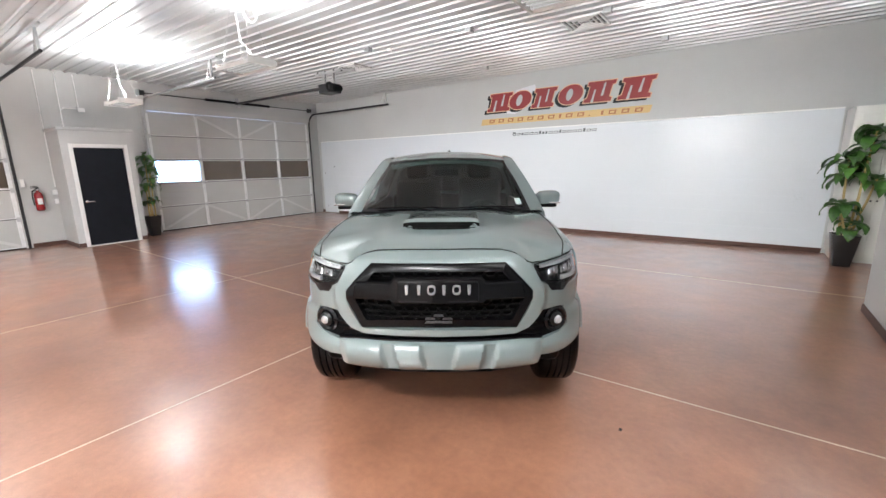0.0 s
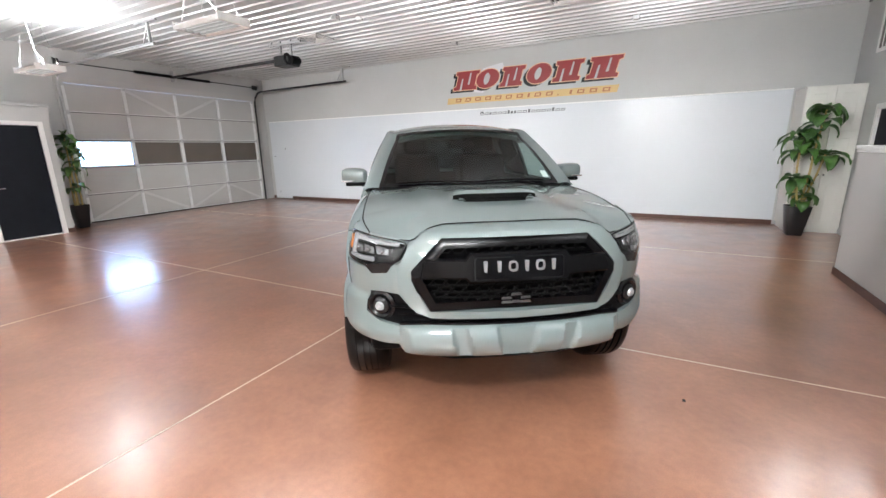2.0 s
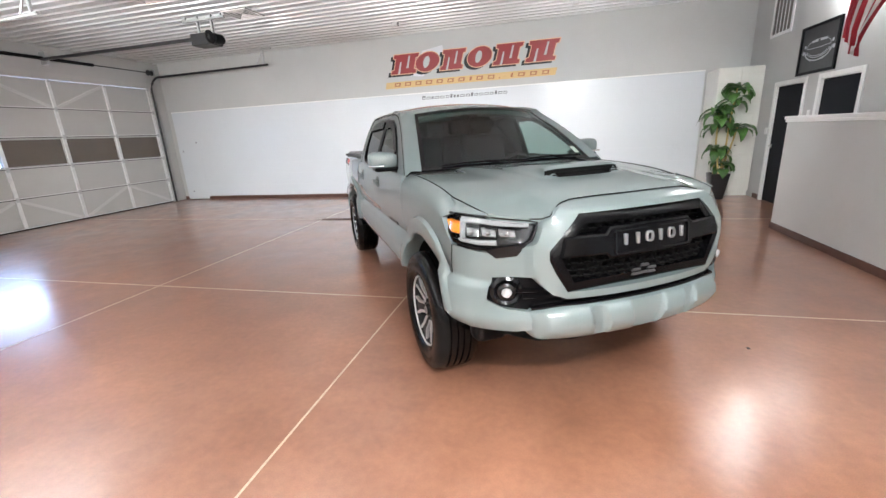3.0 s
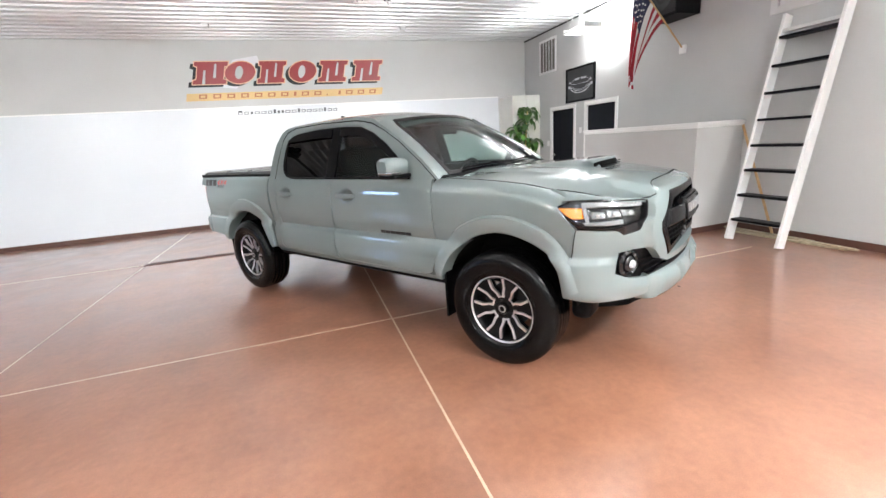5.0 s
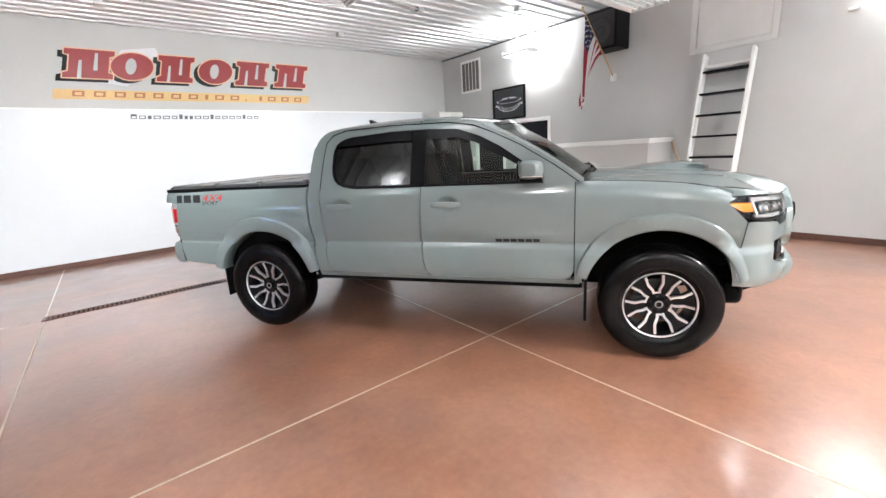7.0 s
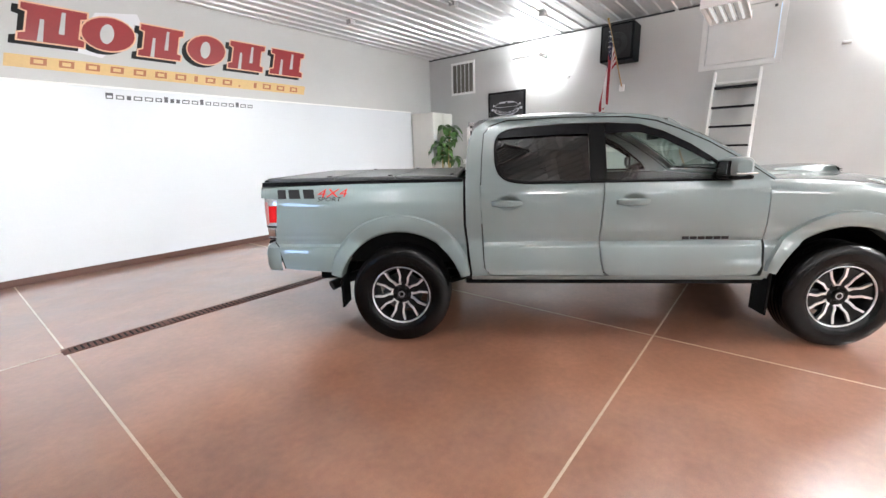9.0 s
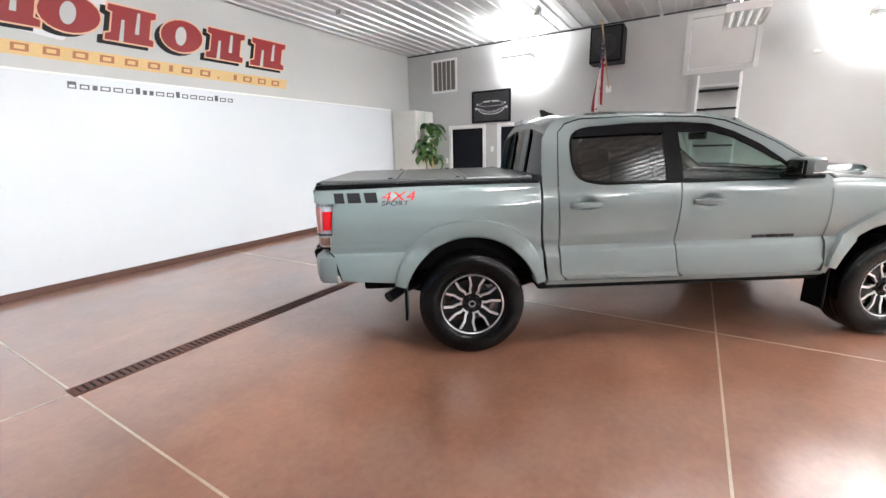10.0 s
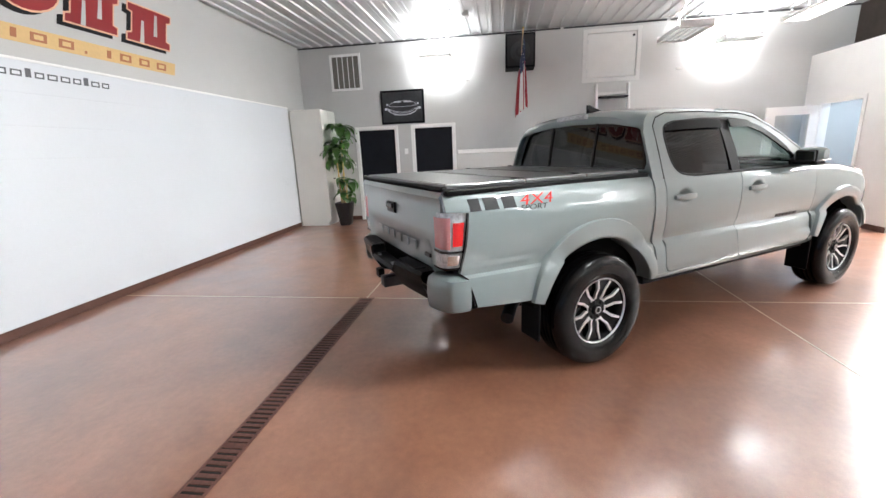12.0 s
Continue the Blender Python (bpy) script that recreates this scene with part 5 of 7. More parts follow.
part("exhaust_pipe", tube(bmesh.new(), [(-2.6, -0.35, 0.46), (-3.35, -0.40, 0.52), (-3.60, -0.52, 0.47), (-3.76, -0.64, 0.445), (-3.87, -0.75, 0.408)], 0.043, 12), M_BLACK, truck, "dark exhaust tail pipe", smooth=True)

# cab rear, rear window, tailgate, bumper
def cab_back(y, z):
    return (-2.712 + 0.16 * max(0, (z - 1.30)) * 1.0 - 0.05 * (y / 0.8) ** 2 * -1, y, z)


rw_half = [(0.745, 1.315), (0.752, 1.36), (0.708, 1.50), (0.662, 1.592), (0.60, 1.634), (0.32, 1.652), (0, 1.659)]
rw = [(-0.745, 1.315)] + rw_half + [(-y, z) for y, z in rw_half[-2:0:-1]]
top_back = [(y, roof(-2.66, y)[2] - 0.001) for y in (0.70, 0.66, 0.60, 0.52, 0.40, 0.25, 0.0)]
half_back = [(0, 1.20), (0.86, 1.20), (0.865, 1.25), (0.797, 1.44), (0.737, 1.58)] + top_back + rw_half[::-1] + [(0, 1.315)]
for s in (-1, 1):
    part("cab_back", sheet([(s * y, z) for y, z in half_back], cab_back, 0.05, 0.02, (-1, 0, 0)), M_PAINT, truck, smooth=True)
rwin = part("rear_window", sheet(rw, lambda y, z: (cab_back(y, z)[0] - 0.001, y, z), 0.08, 0.0), M_REARGLASS, truck, "dark sliding rear window", smooth=True)
part("window_seal", strip([[(cab_back(y, z)[0] - o, y, z) for y, z in q + q[:1]] for o, q in ((-0.01, inset(rw, -0.008)), (0.006, inset(rw, -0.004)), (0.006, inset(rw, 0.012)), (-0.01, inset(rw, 0.016)))]), M_GLOSSBLACK, rwin)
for y in (-0.27, 0.27):
    part("slider_frame", tube(bmesh.new(), [(cab_back(y, 1.32)[0] - 0.006, y, 1.32), (cab_back(y, 1.66)[0] - 0.006, y, 1.66)], 0.012, 6), M_GLOSSBLACK, rwin)
part("high_stop_lamp", boxed(-2.705, -2.66, -0.17, 0.17, 1.688, 1.722, bevel=0.006), M_CLEARLENS, truck, "clear high-level stop lamp")
b = bmesh.new()
prism(b, [(-2.50, 0.0), (-2.31, 0.0), (-2.44, 0.038), (-2.49, 0.062), (-2.515, 0.06)], -0.022, 0.022, lambda u, v, h: (u, h * (1 - v * 9), 1.752 + v))
part("shark_fin_antenna", b, M_GLOSSBLACK, truck, "black shark-fin antenna")


def gate(y, z):
    x = -4.290 - 0.012 * smooth01((z - 1.21) / 0.03) + 0.022 * smooth01((0.99 - z) / 0.03) * smooth01((0.66 - abs(y)) / 0.05) - 0.012 * (1 - (y / 0.75) ** 2)
    x += 0.02 * smooth01((z - 1.255) / 0.03)
    return (x, y, z)


tg = part("tailgate", sheet([(-0.715, 0.805), (0.715, 0.805), (0.722, 1.0), (0.745, 1.16), (0.80, 1.168), (0.81, 1.283), (-0.81, 1.283), (-0.80, 1.168), (-0.745, 1.16), (-0.722, 1.0)], gate, 0.035, 0.05, (-1, 0, 0)), M_PAINT, truck, smooth=True)
part("handle_bezel", boxed(-4.318, -4.298, -0.085, 0.085, 1.085, 1.165, bevel=0.008), M_SATIN, tg)
part("tailgate_handle", boxed(-4.332, -4.312, -0.065, 0.065, 1.118, 1.155, bevel=0.008), M_GLOSSBLACK, tg, "black tailgate handle")
for i in range(6):
    y = 0.36 - 0.145 * i
    part("raised_block", boxed(-4.296, -4.286, y - 0.05, y + 0.05, 0.885, 0.945, bevel=0.004), M_PAINT, tg)
part("gate_badge", boxed(-4.306, -4.292, -0.66, -0.58, 0.88, 0.905, bevel=0.003), M_BADGE, tg)
b = bmesh.new()
rows = []
for dx, z in ((0.10, 0.80), (0.0, 0.795), (-0.015, 0.775), (0.0, 0.70), (0.02, 0.66), (0.06, 0.60), (0.15, 0.57)):
    rows.append([(-4.350 + dx - 0.06 * (1 - (y / 0.70) ** 2) + (0.05 if abs(y) < 0.22 and z < 0.74 else 0), y, z - (0.06 if abs(y) < 0.24 and z > 0.76 else 0)) for y in [-0.66 + 0.04714 * i for i in range(29)]])
rb = part("rear_bumper", strip(rows), M_SATIN, truck, "black step bumper", smooth=True)
for s in (-1, 1):
    part("step_pad", boxed(-4.375, -4.30, s * 0.26, s * 0.58, 0.796, 0.803, bevel=0.002), M_BLACK, rb)
    part("plate_lamp", boxed(-4.39, -4.37, s * 0.16 - 0.02, s * 0.16 + 0.02, 0.735, 0.75), M_DRL, rb)
part("hitch_receiver", boxed(-4.42, -4.15, -0.045, 0.045, 0.53, 0.61, bevel=0.008), M_DARKMETAL, rb)
part("hitch_bar", tube(bmesh.new(), [(-4.22, -0.55, 0.57), (-4.22, 0.55, 0.57)], 0.035, 8), M_DARKMETAL, rb)
part("tow_socket", boxed(-4.41, -4.36, 0.12, 0.20, 0.56, 0.63, bevel=0.01), M_BLACK, rb)
# tonneau: three folding panels
for k in range(3):
    x0, x1 = -2.775 - 0.495 * k, -2.775 - 0.495 * (k + 1) + 0.008
    tp = part("tonneau_panel", boxed(x1, x0, -0.795, 0.795, 1.292, 1.322, bevel=0.009), M_TONNEAU, truck, "black folding bed cover panel")
    part("edge_strip", boxed(x1 + 0.012, x1 + 0.024, -0.78, 0.78, 1.3222, 1.325), M_GREYTRIM, tp)
    part("edge_strip", boxed(x0 - 0.024, x0 - 0.012, -0.78, 0.78, 1.3222, 1.325), M_GREYTRIM, tp)
    for s in (-1, 1):
        part("latch", boxed(x0 - 0.06, x0 - 0.03, s * 0.74 - 0.02, s * 0.74 + 0.02, 1.3225, 1.330, bevel=0.002), M_SATIN, tp)
part("tonneau_bow", boxed(-4.275, -4.235, -0.80, 0.80, 1.286, 1.312, bevel=0.01), M_SATIN, truck)

# badges on the sides
for s in (-1, 1):
    def plate(x0, x1, z0, z1, mat, name, lean=0.0, o=0.0035, s=s):
        q = [(x0, z0), (x1, z0), (x1 - s * lean * -1, z1), (x0 - s * lean * -1, z1)]
        bl = strip([[(x, s * (width(x, z) + d + bed_lift(x, z)), z) for x, z in w + w[:1]] for d, w in ((-0.002, q), (o, q), (o + 0.0008, inset(q, 0.001)))])
        sheet(inset(q, 0.001), lambda x, z: (x, s * (width(x, z) + o + 0.0008 + bed_lift(x, z)), z), 0.1, 0.0, bm=bl)
        part(name, bl, mat, truck)

    def bed_lift(x, z):
        if x > -2.7:
            return 0.0
        h = smooth01(1 - abs(x - ARCH_R) / 0.95) * smooth01((z - 0.92) / 0.12) * smooth01((1.20 - z) / 0.10)
        return 0.014 * h - 0.012 * smooth01((z - 1.245) / 0.04)

    for i in range(6):
        x = -1.118 + 0.055 * i
        plate(x, x + 0.047, 0.818, 0.842, M_BADGE, "door_badge", 0.004, 0.006)
    # bed decal: dark maker's mark, then the lettering
    if s < 0:
        for x, w in ((-4.135, 0.070), (-4.045, 0.070), (-3.955, 0.066)):
            plate(x, x + w, 1.168, 1.238, M_BADGE, "decal_mark", 0.010, 0.002)
    for text, x, z, size, mat in (("4X4", -3.872, 1.178, 0.066, M_DECALRED), ("SPORT", -3.872, 1.146, 0.034, M_BADGE)):
        cu = bpy.data.curves.new("decal_text", "FONT")
        cu.body, cu.size, cu.extrude, cu.shear = text, size * 1.35, 0.0006, 0.2
        cu.space_character = 1.02
        ob = new("decal_text", cu)
        me = bpy.data.meshes.new_from_object(ob.evaluated_get(bpy.context.evaluated_depsgraph_get()))
        bpy.data.objects.remove(ob)
        me.materials.append(mat)
        wx = max(v.co.x for v in me.vertices)
        want = 0.245 if text == "4X4" else 0.20
        xx = x if s < 0 else x + want
        for v in me.vertices:
            lx, lz = v.co.x / wx * want, v.co.y
            px = xx + (lx if s < 0 else -lx)
            v.co = Vector((px, s * (width(px, z + lz) + bed_lift(px, z + lz) + 0.003 + v.co.z), z + lz))
        t = new("decal_lettering", me)
        t.parent = truck

# cabin
cab = bmesh.new()
box(cab, -2.62, -0.60, -0.80, 0.80, 0.60, 0.66)
part("cabin_floor", cab, M_CABIN, truck)
b = bmesh.new()
prism(b, [(-0.55, 1.235), (-0.92, 1.215), (-1.02, 1.16), (-1.04, 1.06), (-0.95, 0.85), (-0.60, 0.80)], -0.76, 0.76, lambda u, v, h: (u, h, v))
dash = part("dashboard", b, M_CABIN, truck, smooth=True)
part("centre_screen", boxed(-1.055, -1.03, -0.12, 0.12, 1.08, 1.20, bevel=0.006), M_GLOSSBLACK, dash)
part("console", boxed(-1.9, -0.95, -0.12, 0.12, 0.65, 0.95, bevel=0.03), M_CABIN, truck)
sw = Matrix.Translation((-1.13, 0.37, 1.14)) @ Matrix.Rotation(radians(-65), 4, "Y")
b = bmesh.new()
ring = [(sw @ Vector((0.185 * math.cos(a), 0.185 * math.sin(a), 0)))[:] for a in [2 * math.pi * i / 24 for i in range(25)]]
tube(b, ring, 0.016, 8, cap=False)
for a in (0, math.pi, math.pi * 1.5):
    tube(b, [(sw @ Vector((0.04 * math.cos(a + 1.57), 0.04 * math.sin(a + 1.57), -0.01)))[:], (sw @ Vector((0.18 * math.cos(a + 1.57), 0.18 * math.sin(a + 1.57), 0)))[:]], 0.014, 6)
part("steering_wheel", b, M_CABIN, truck, smooth=True)
part("wheel_hub", lathe(bmesh.new(), [(0.0, 0.02), (0.06, 0.015), (0.075, -0.01), (0.03, -0.06)], 16, "z", sw), M_CABIN, truck, smooth=True)
for x in (-1.45, -2.10):
    for y in (0.37, -0.37):
        b = bmesh.new()
        box(b, x - 0.28, x + 0.25, y - 0.26, y + 0.26, 0.80, 0.95, bevel=0.05, seg=3)
        box(b, -0.07, 0.07, -0.25, 0.25, 0.0, 0.60, bevel=0.05, seg=3, m=Matrix.Translation((x - 0.28, y, 0.90)) @ Matrix.Rotation(radians(-14), 4, "Y"))
        seat = part("seat", b, M_CABIN, truck, smooth=True)
        part("head_restraint", boxed(-0.05, 0.05, -0.13, 0.13, 0.62, 0.79, bevel=0.04, seg=3, m=Matrix.Translation((x - 0.28, y, 0.90)) @ Matrix.Rotation(radians(-14), 4, "Y")), M_CABIN, seat, smooth=True)
part("headliner", sheet([(-1.22, -0.56), (-1.22, 0.56), (-2.60, 0.58), (-2.60, -0.58)], lambda x, y: (x, y, roof_z(x) - 0.045 - 0.058 * abs(y / 0.6) ** 2.4), 0.1, 0.0), M_HEADLINER, truck, smooth=True)
part("rear_view_mirror", boxed(-1.06, -1.03, -0.12, 0.12, 1.555, 1.62, bevel=0.012), M_CABIN, truck)
for s in (-1, 1):
    part("door_trim", boxed(-2.58, -0.66, s * 0.80, s * 0.835, 0.62, 1.235, bevel=0.01), M_CABIN, truck)
    part("sun_visor", boxed(-1.42, -1.24, s * 0.12, s * 0.48, 1.655, 1.672, bevel=0.006), M_HEADLINER, truck)


# final fit of the body: nose a little higher and shorter, roof crowned, tail drawn out
def true_up(p):
    x, y, z = p
    fore = smooth01((x - 0.38) / 0.32)
    lift = 0.034 * fore * smooth01((z - 0.82) / 0.14) * (1 - 0.6 * smooth01((abs(y) - 0.42) / 0.24)) * (1 - 0.8 * smooth01((z - 1.105) / 0.06))
    lift -= 0.014 * smooth01((x - 0.38) / 0.12) * smooth01((z - 0.58) / 0.06) * (1 - smooth01((z - 0.84) / 0.08)) * smooth01((abs(y) - 0.45) / 0.15)
    lift += 0.030 * smooth01((z - 1.635) / 0.07)
    return Vector((x - 0.062 * smooth01((-3.86 - x) / 0.22) - 0.055 * smooth01((x - 0.30) / 0.40), y, z + lift))


for ob in truck.children_recursive:
    for v in ob.data.vertices:
        v.co = true_up(v.co)


# wheels
def build_wheel():
    """Outer face towards +y; axle at the origin."""
    w = new("wheel")
    w.parent = truck
    R = 0.378
    prof = [(0.222, -0.105), (0.235, -0.118), (0.27, -0.132), (0.315, -0.134), (0.346, -0.127), (0.366, -0.112), (0.374, -0.095)]
    grooves = [(R - 0.001, -0.085), (R, -0.066), (R - 0.011, -0.064), (R - 0.011, -0.056), (R, -0.054), (R, -0.024), (R - 0.011, -0.022), (R - 0.011, -0.014), (R, -0.012),
               (R, 0.012), (R - 0.011, 0.014), (R - 0.011, 0.022), (R, 0.024), (R, 0.054), (R - 0.011, 0.056), (R - 0.011, 0.064), (R, 0.066), (R - 0.001, 0.085)]
    prof = prof + grooves + [(r, -y) for r, y in reversed(prof)]
    b = lathe(bmesh.new(), prof, 72, "y")
    part("tyre", b, M_TYRE, w, "black all-terrain tyre", smooth=True, angle=40)
    # raised sidewall marks
    mark = finish(boxed(-0.011, 0.011, -0.001, 0.0018, -0.010, 0.010), "sidewall_mark", M_TYRE)
    for a0 in (60, 240):
        for k in range(8):
            share("sidewall_mark", mark, w, Matrix.Rotation(-radians(a0 + k * 6), 4, "Y") @ Matrix.Translation((0.305, 0.1335, 0)))
    part("sidewall_ring", lathe(bmesh.new(), [(0.252, 0.124), (0.254, 0.1285), (0.257, 0.1295), (0.259, 0.1275)], 48, "y"), M_TYRE, w, smooth=True)
    part("rim", lathe(bmesh.new(), [(0.222, -0.10), (0.205, -0.09), (0.195, 0.05), (0.203, 0.085), (0.214, 0.098), (0.219, 0.108), (0.226, 0.110), (0.229, 0.104)], 48, "y"), M_RIMBLACK, w, smooth=True)
    part("rim_edge", lathe(bmesh.new(), [(0.2155, 0.100), (0.2165, 0.1065), (0.222, 0.1112), (0.2255, 0.1105)], 60, "y"), M_MACHINED, w, "machined rim edge", smooth=True)
    part("brake_disc", lathe(bmesh.new(), [(0.05, 0.0), (0.15, 0.0), (0.152, -0.012), (0.152, -0.02), (0.05, -0.02)], 36, "y"), M_DARKMETAL, w, smooth=True)
    part("caliper", boxed(0.075, 0.155, -0.03, 0.03, -0.06, 0.06, bevel=0.012), M_DARKMETAL, w)
    part("hub", lathe(bmesh.new(), [(0.085, 0.02), (0.085, 0.062), (0.076, 0.070), (0.040, 0.072), (0.038, 0.084), (0.034, 0.089), (0.0, 0.090)], 30, "y"), M_RIMBLACK, w, smooth=True)
    cap = lathe(bmesh.new(), [(0.026, 0.0905), (0.024, 0.093), (0.018, 0.093), (0.017, 0.0905)], 20, "y")
    part("centre_cap", cap, M_SILVERPAINT, w, smooth=True)
    half = [(0.072, 22.5), (0.100, 22.0), (0.145, 15.0), (0.208, 17.2)]

    def pol(r, t, y):
        return (r * math.cos(radians(t)), y, r * math.sin(radians(t)))

    depth = {0.072: 0.070, 0.100: 0.078, 0.145: 0.090, 0.208: 0.098}
    sp = bmesh.new()
    rows = []
    for r, t in half:
        y = depth[r]
        rows.append([pol(r, -t, y - 0.05), pol(r, -t, y), pol(r, -t * 0.6, y - 0.007), pol(r, t * 0.6, y - 0.007), pol(r, t, y), pol(r, t, y - 0.05)])
    strip(rows, bm=sp)
    spoke_me = finish(sp, "spoke", M_RIMBLACK, True, 25)
    ed = bmesh.new()
    for sg in (-1, 1):
        rows = []
        for r, t in half:
            y = depth[r] + 0.0015
            wd = math.degrees(0.0150 / r)
            rows.append([pol(r, sg * t, y - 0.02), pol(r, sg * (t + 0.2), y), pol(r, sg * (t - wd), y), pol(r, sg * (t - wd), y - 0.01)])
        strip(rows, bm=ed)
    edge_me = finish(ed, "spoke_edge", M_MACHINED)
    foot = bmesh.new()
    strip([[pol(0.072, 21 + 18 * i / 6, y) for i in range(7)] for y in (0.04, 0.0715)], bm=foot)
    strip([[pol(r, 21 + 18 * i / 6, y) for i in range(7)] for r, y in ((0.072, 0.0715), (0.084, 0.0735))], bm=foot)
    foot_me = finish(foot, "spoke_foot", M_MACHINED)
    nut = finish(lathe(bmesh.new(), [(0.011, 0.06), (0.011, 0.078), (0.008, 0.082), (0.0, 0.083)], 6, "y"), "lug_nut", M_BADGE)
    for k in range(6):
        share("spoke", spoke_me, w, Matrix.Rotation(radians(60 * k), 4, "Y"))
        share("spoke_edge", edge_me, w, Matrix.Rotation(radians(60 * k), 4, "Y"))
        share("spoke_foot", foot_me, w, Matrix.Rotation(radians(60 * k), 4, "Y"))
        share("lug_nut", nut, w, Matrix.Rotation(radians(60 * k + 30), 4, "Y") @ Matrix.Translation((0.057, 0, 0)))
    return w


wheel = build_wheel()
wheel.matrix_basis = Matrix.Translation((0, -0.828, 0.394)) @ Matrix.Rotation(math.pi, 4, "Z") @ Matrix.Rotation(radians(11), 4, "Y") @ Matrix.Scale(1.042, 4)
for x, y, turn, spin in ((-3.235, -0.828, math.pi, 20), (0, 0.828, 0, 40), (-3.235, 0.828, 0, 5)):
    copy_thing(wheel, Matrix.Translation((x, y, 0.394)) @ Matrix.Rotation(turn, 4, "Z") @ Matrix.Rotation(radians(spin), 4, "Y"))

# ---- sign on the north wall ----
M_SIGNRED = material("sign_red", (0.25, 0.008, 0.011), 0.4, grain=0.12, scale=3, fine=40)
M_SIGNEDGE = material("sign_peach_outline", (0.72, 0.42, 0.27), 0.5)
M_SIGNBLACK = material("sign_black", (0.010, 0.010, 0.011), 0.6, spec=0.15)
M_BAND = material("sign_ochre_band", (0.62, 0.42, 0.18), 0.5, grain=0.1, scale=2, fine=30)
M_RUST = material("sign_rust_bars", (0.36, 0.13, 0.05), 0.5)
M_INK = material("sign_grey_ink", (0.07, 0.075, 0.085), 0.5)
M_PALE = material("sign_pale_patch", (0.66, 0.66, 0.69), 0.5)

sign = thing("wall_sign", "large red sign blocks with black shadow above an ochre band", "sign")


def slab(outline, d0, d1, mat, name):
    part(name, prism(bmesh.new(), outline, YN - d0, YN - d1, lambda u, v, h: (u, h, v)), mat, sign)


def slanted(x0, x1, z0, z1, lean=0.3):
    """A heavy sloping block with ledges at head and foot."""
    h = z1 - z0
    sx = lambda x, z: (x + (z - z0) * lean, z)
    w = x1 - x0
    e, t = 0.10 * w, 0.17 * h
    return [sx(x0, z0), sx(x1, z0), sx(x1, z0 + t), sx(x1 - e, z0 + t * 1.25), sx(x1 - e, z1 - t * 1.25), sx(x1, z1 - t), sx(x1, z1),
            sx(x0, z1), sx(x0, z1 - t), sx(x0 + e, z1 - t * 1.25), sx(x0 + e, z0 + t * 1.25), sx(x0, z0 + t)]


def oval(x0, x1, z0, z1, lean=0.3, k=0.5, n=22):
    cx, cz, rx, rz = (x0 + x1) / 2, (z0 + z1) / 2, (x1 - x0) / 2, (z1 - z0) / 2
    return [(cx + rx * math.cos(a) + (rz * math.sin(a) + cz - z0) * lean, cz + rz * math.sin(a)) for a in (2 * math.pi * i / n for i in range(n))]


Z0, Z1 = 2.96, 3.385
for kind_, x0, x1, z0 in (("block", -3.42, -2.80, Z0), ("oval", -2.84, -2.26, Z0), ("block", -2.20, -1.66, Z0), ("oval", -1.58, -1.02, Z0), ("block", -0.95, -0.36, Z0), ("block", -0.22, 0.42, Z0)):
    shape = (slanted if kind_ == "block" else oval)(x0, x1, z0, Z1, 0.26)
    slab([(x - 0.075, z - 0.045) for x, z in inset(shape, -0.012)], 0.001, 0.004, M_SIGNBLACK, "shadow_block")
    slab(inset(shape, -0.018), 0.004, 0.007, M_SIGNEDGE, "outline_block")
    slab(shape, 0.007, 0.010, M_SIGNRED, "red_block")
    c = ((x0 + x1) / 2 + 0.05, (z0 + Z1) / 2)
    w, h = (x1 - x0), (Z1 - z0)
    # pale slots that break the mass up
    if kind_ == "oval":
        slot = oval(c[0] - 0.05 - 0.13 * w, c[0] - 0.05 + 0.13 * w, c[1] - 0.30 * h, c[1] + 0.30 * h, 0.26)
        slab(slot, 0.010, 0.0125, M_GREY, "slot")
    else:
        for dx in (-0.17 * w, 0.14 * w):
            lo = -0.5 if dx < 0 else -0.22
            q = [(c[0] + dx - 0.045 * w + lo * h * 0.26, c[1] + lo * h), (c[0] + dx + 0.045 * w + lo * h * 0.26, c[1] + lo * h),
                 (c[0] + dx + 0.03 * w + (lo + 0.62) * h * 0.26, c[1] + (lo + 0.62) * h), (c[0] + dx - 0.03 * w + (lo + 0.62) * h * 0.26, c[1] + (lo + 0.62) * h)]
            slab(q, 0.010, 0.0125, M_GREY, "slot")
slab([(-3.60, 2.637), (0.44, 2.65), (0.485, 2.803), (-3.565, 2.785)], 0.001, 0.005, M_BAND, "ochre_band")
x = -3.36
for i in range(15):
    if i == 10:
        slab([(x, 2.672), (x + 0.025, 2.672), (x + 0.03, 2.70), (x + 0.005, 2.70)], 0.005, 0.008, M_RUST, "band_bar")
        x += 0.26
        continue
    w = 0.05 if i in (7, 11) else 0.15
    slab([(x, 2.68), (x + w, 2.68), (x + w + 0.018, 2.764), (x + 0.018, 2.764)], 0.005, 0.008, M_RUST, "band_bar")
    if w > 0.1:
        slab([(x + 0.035, 2.70), (x + w - 0.03, 2.70), (x + w - 0.02, 2.744), (x + 0.045, 2.744)], 0.008, 0.010, M_BAND, "band_bar_core")
    x += w + 0.115
x = -2.68
random.seed(4)
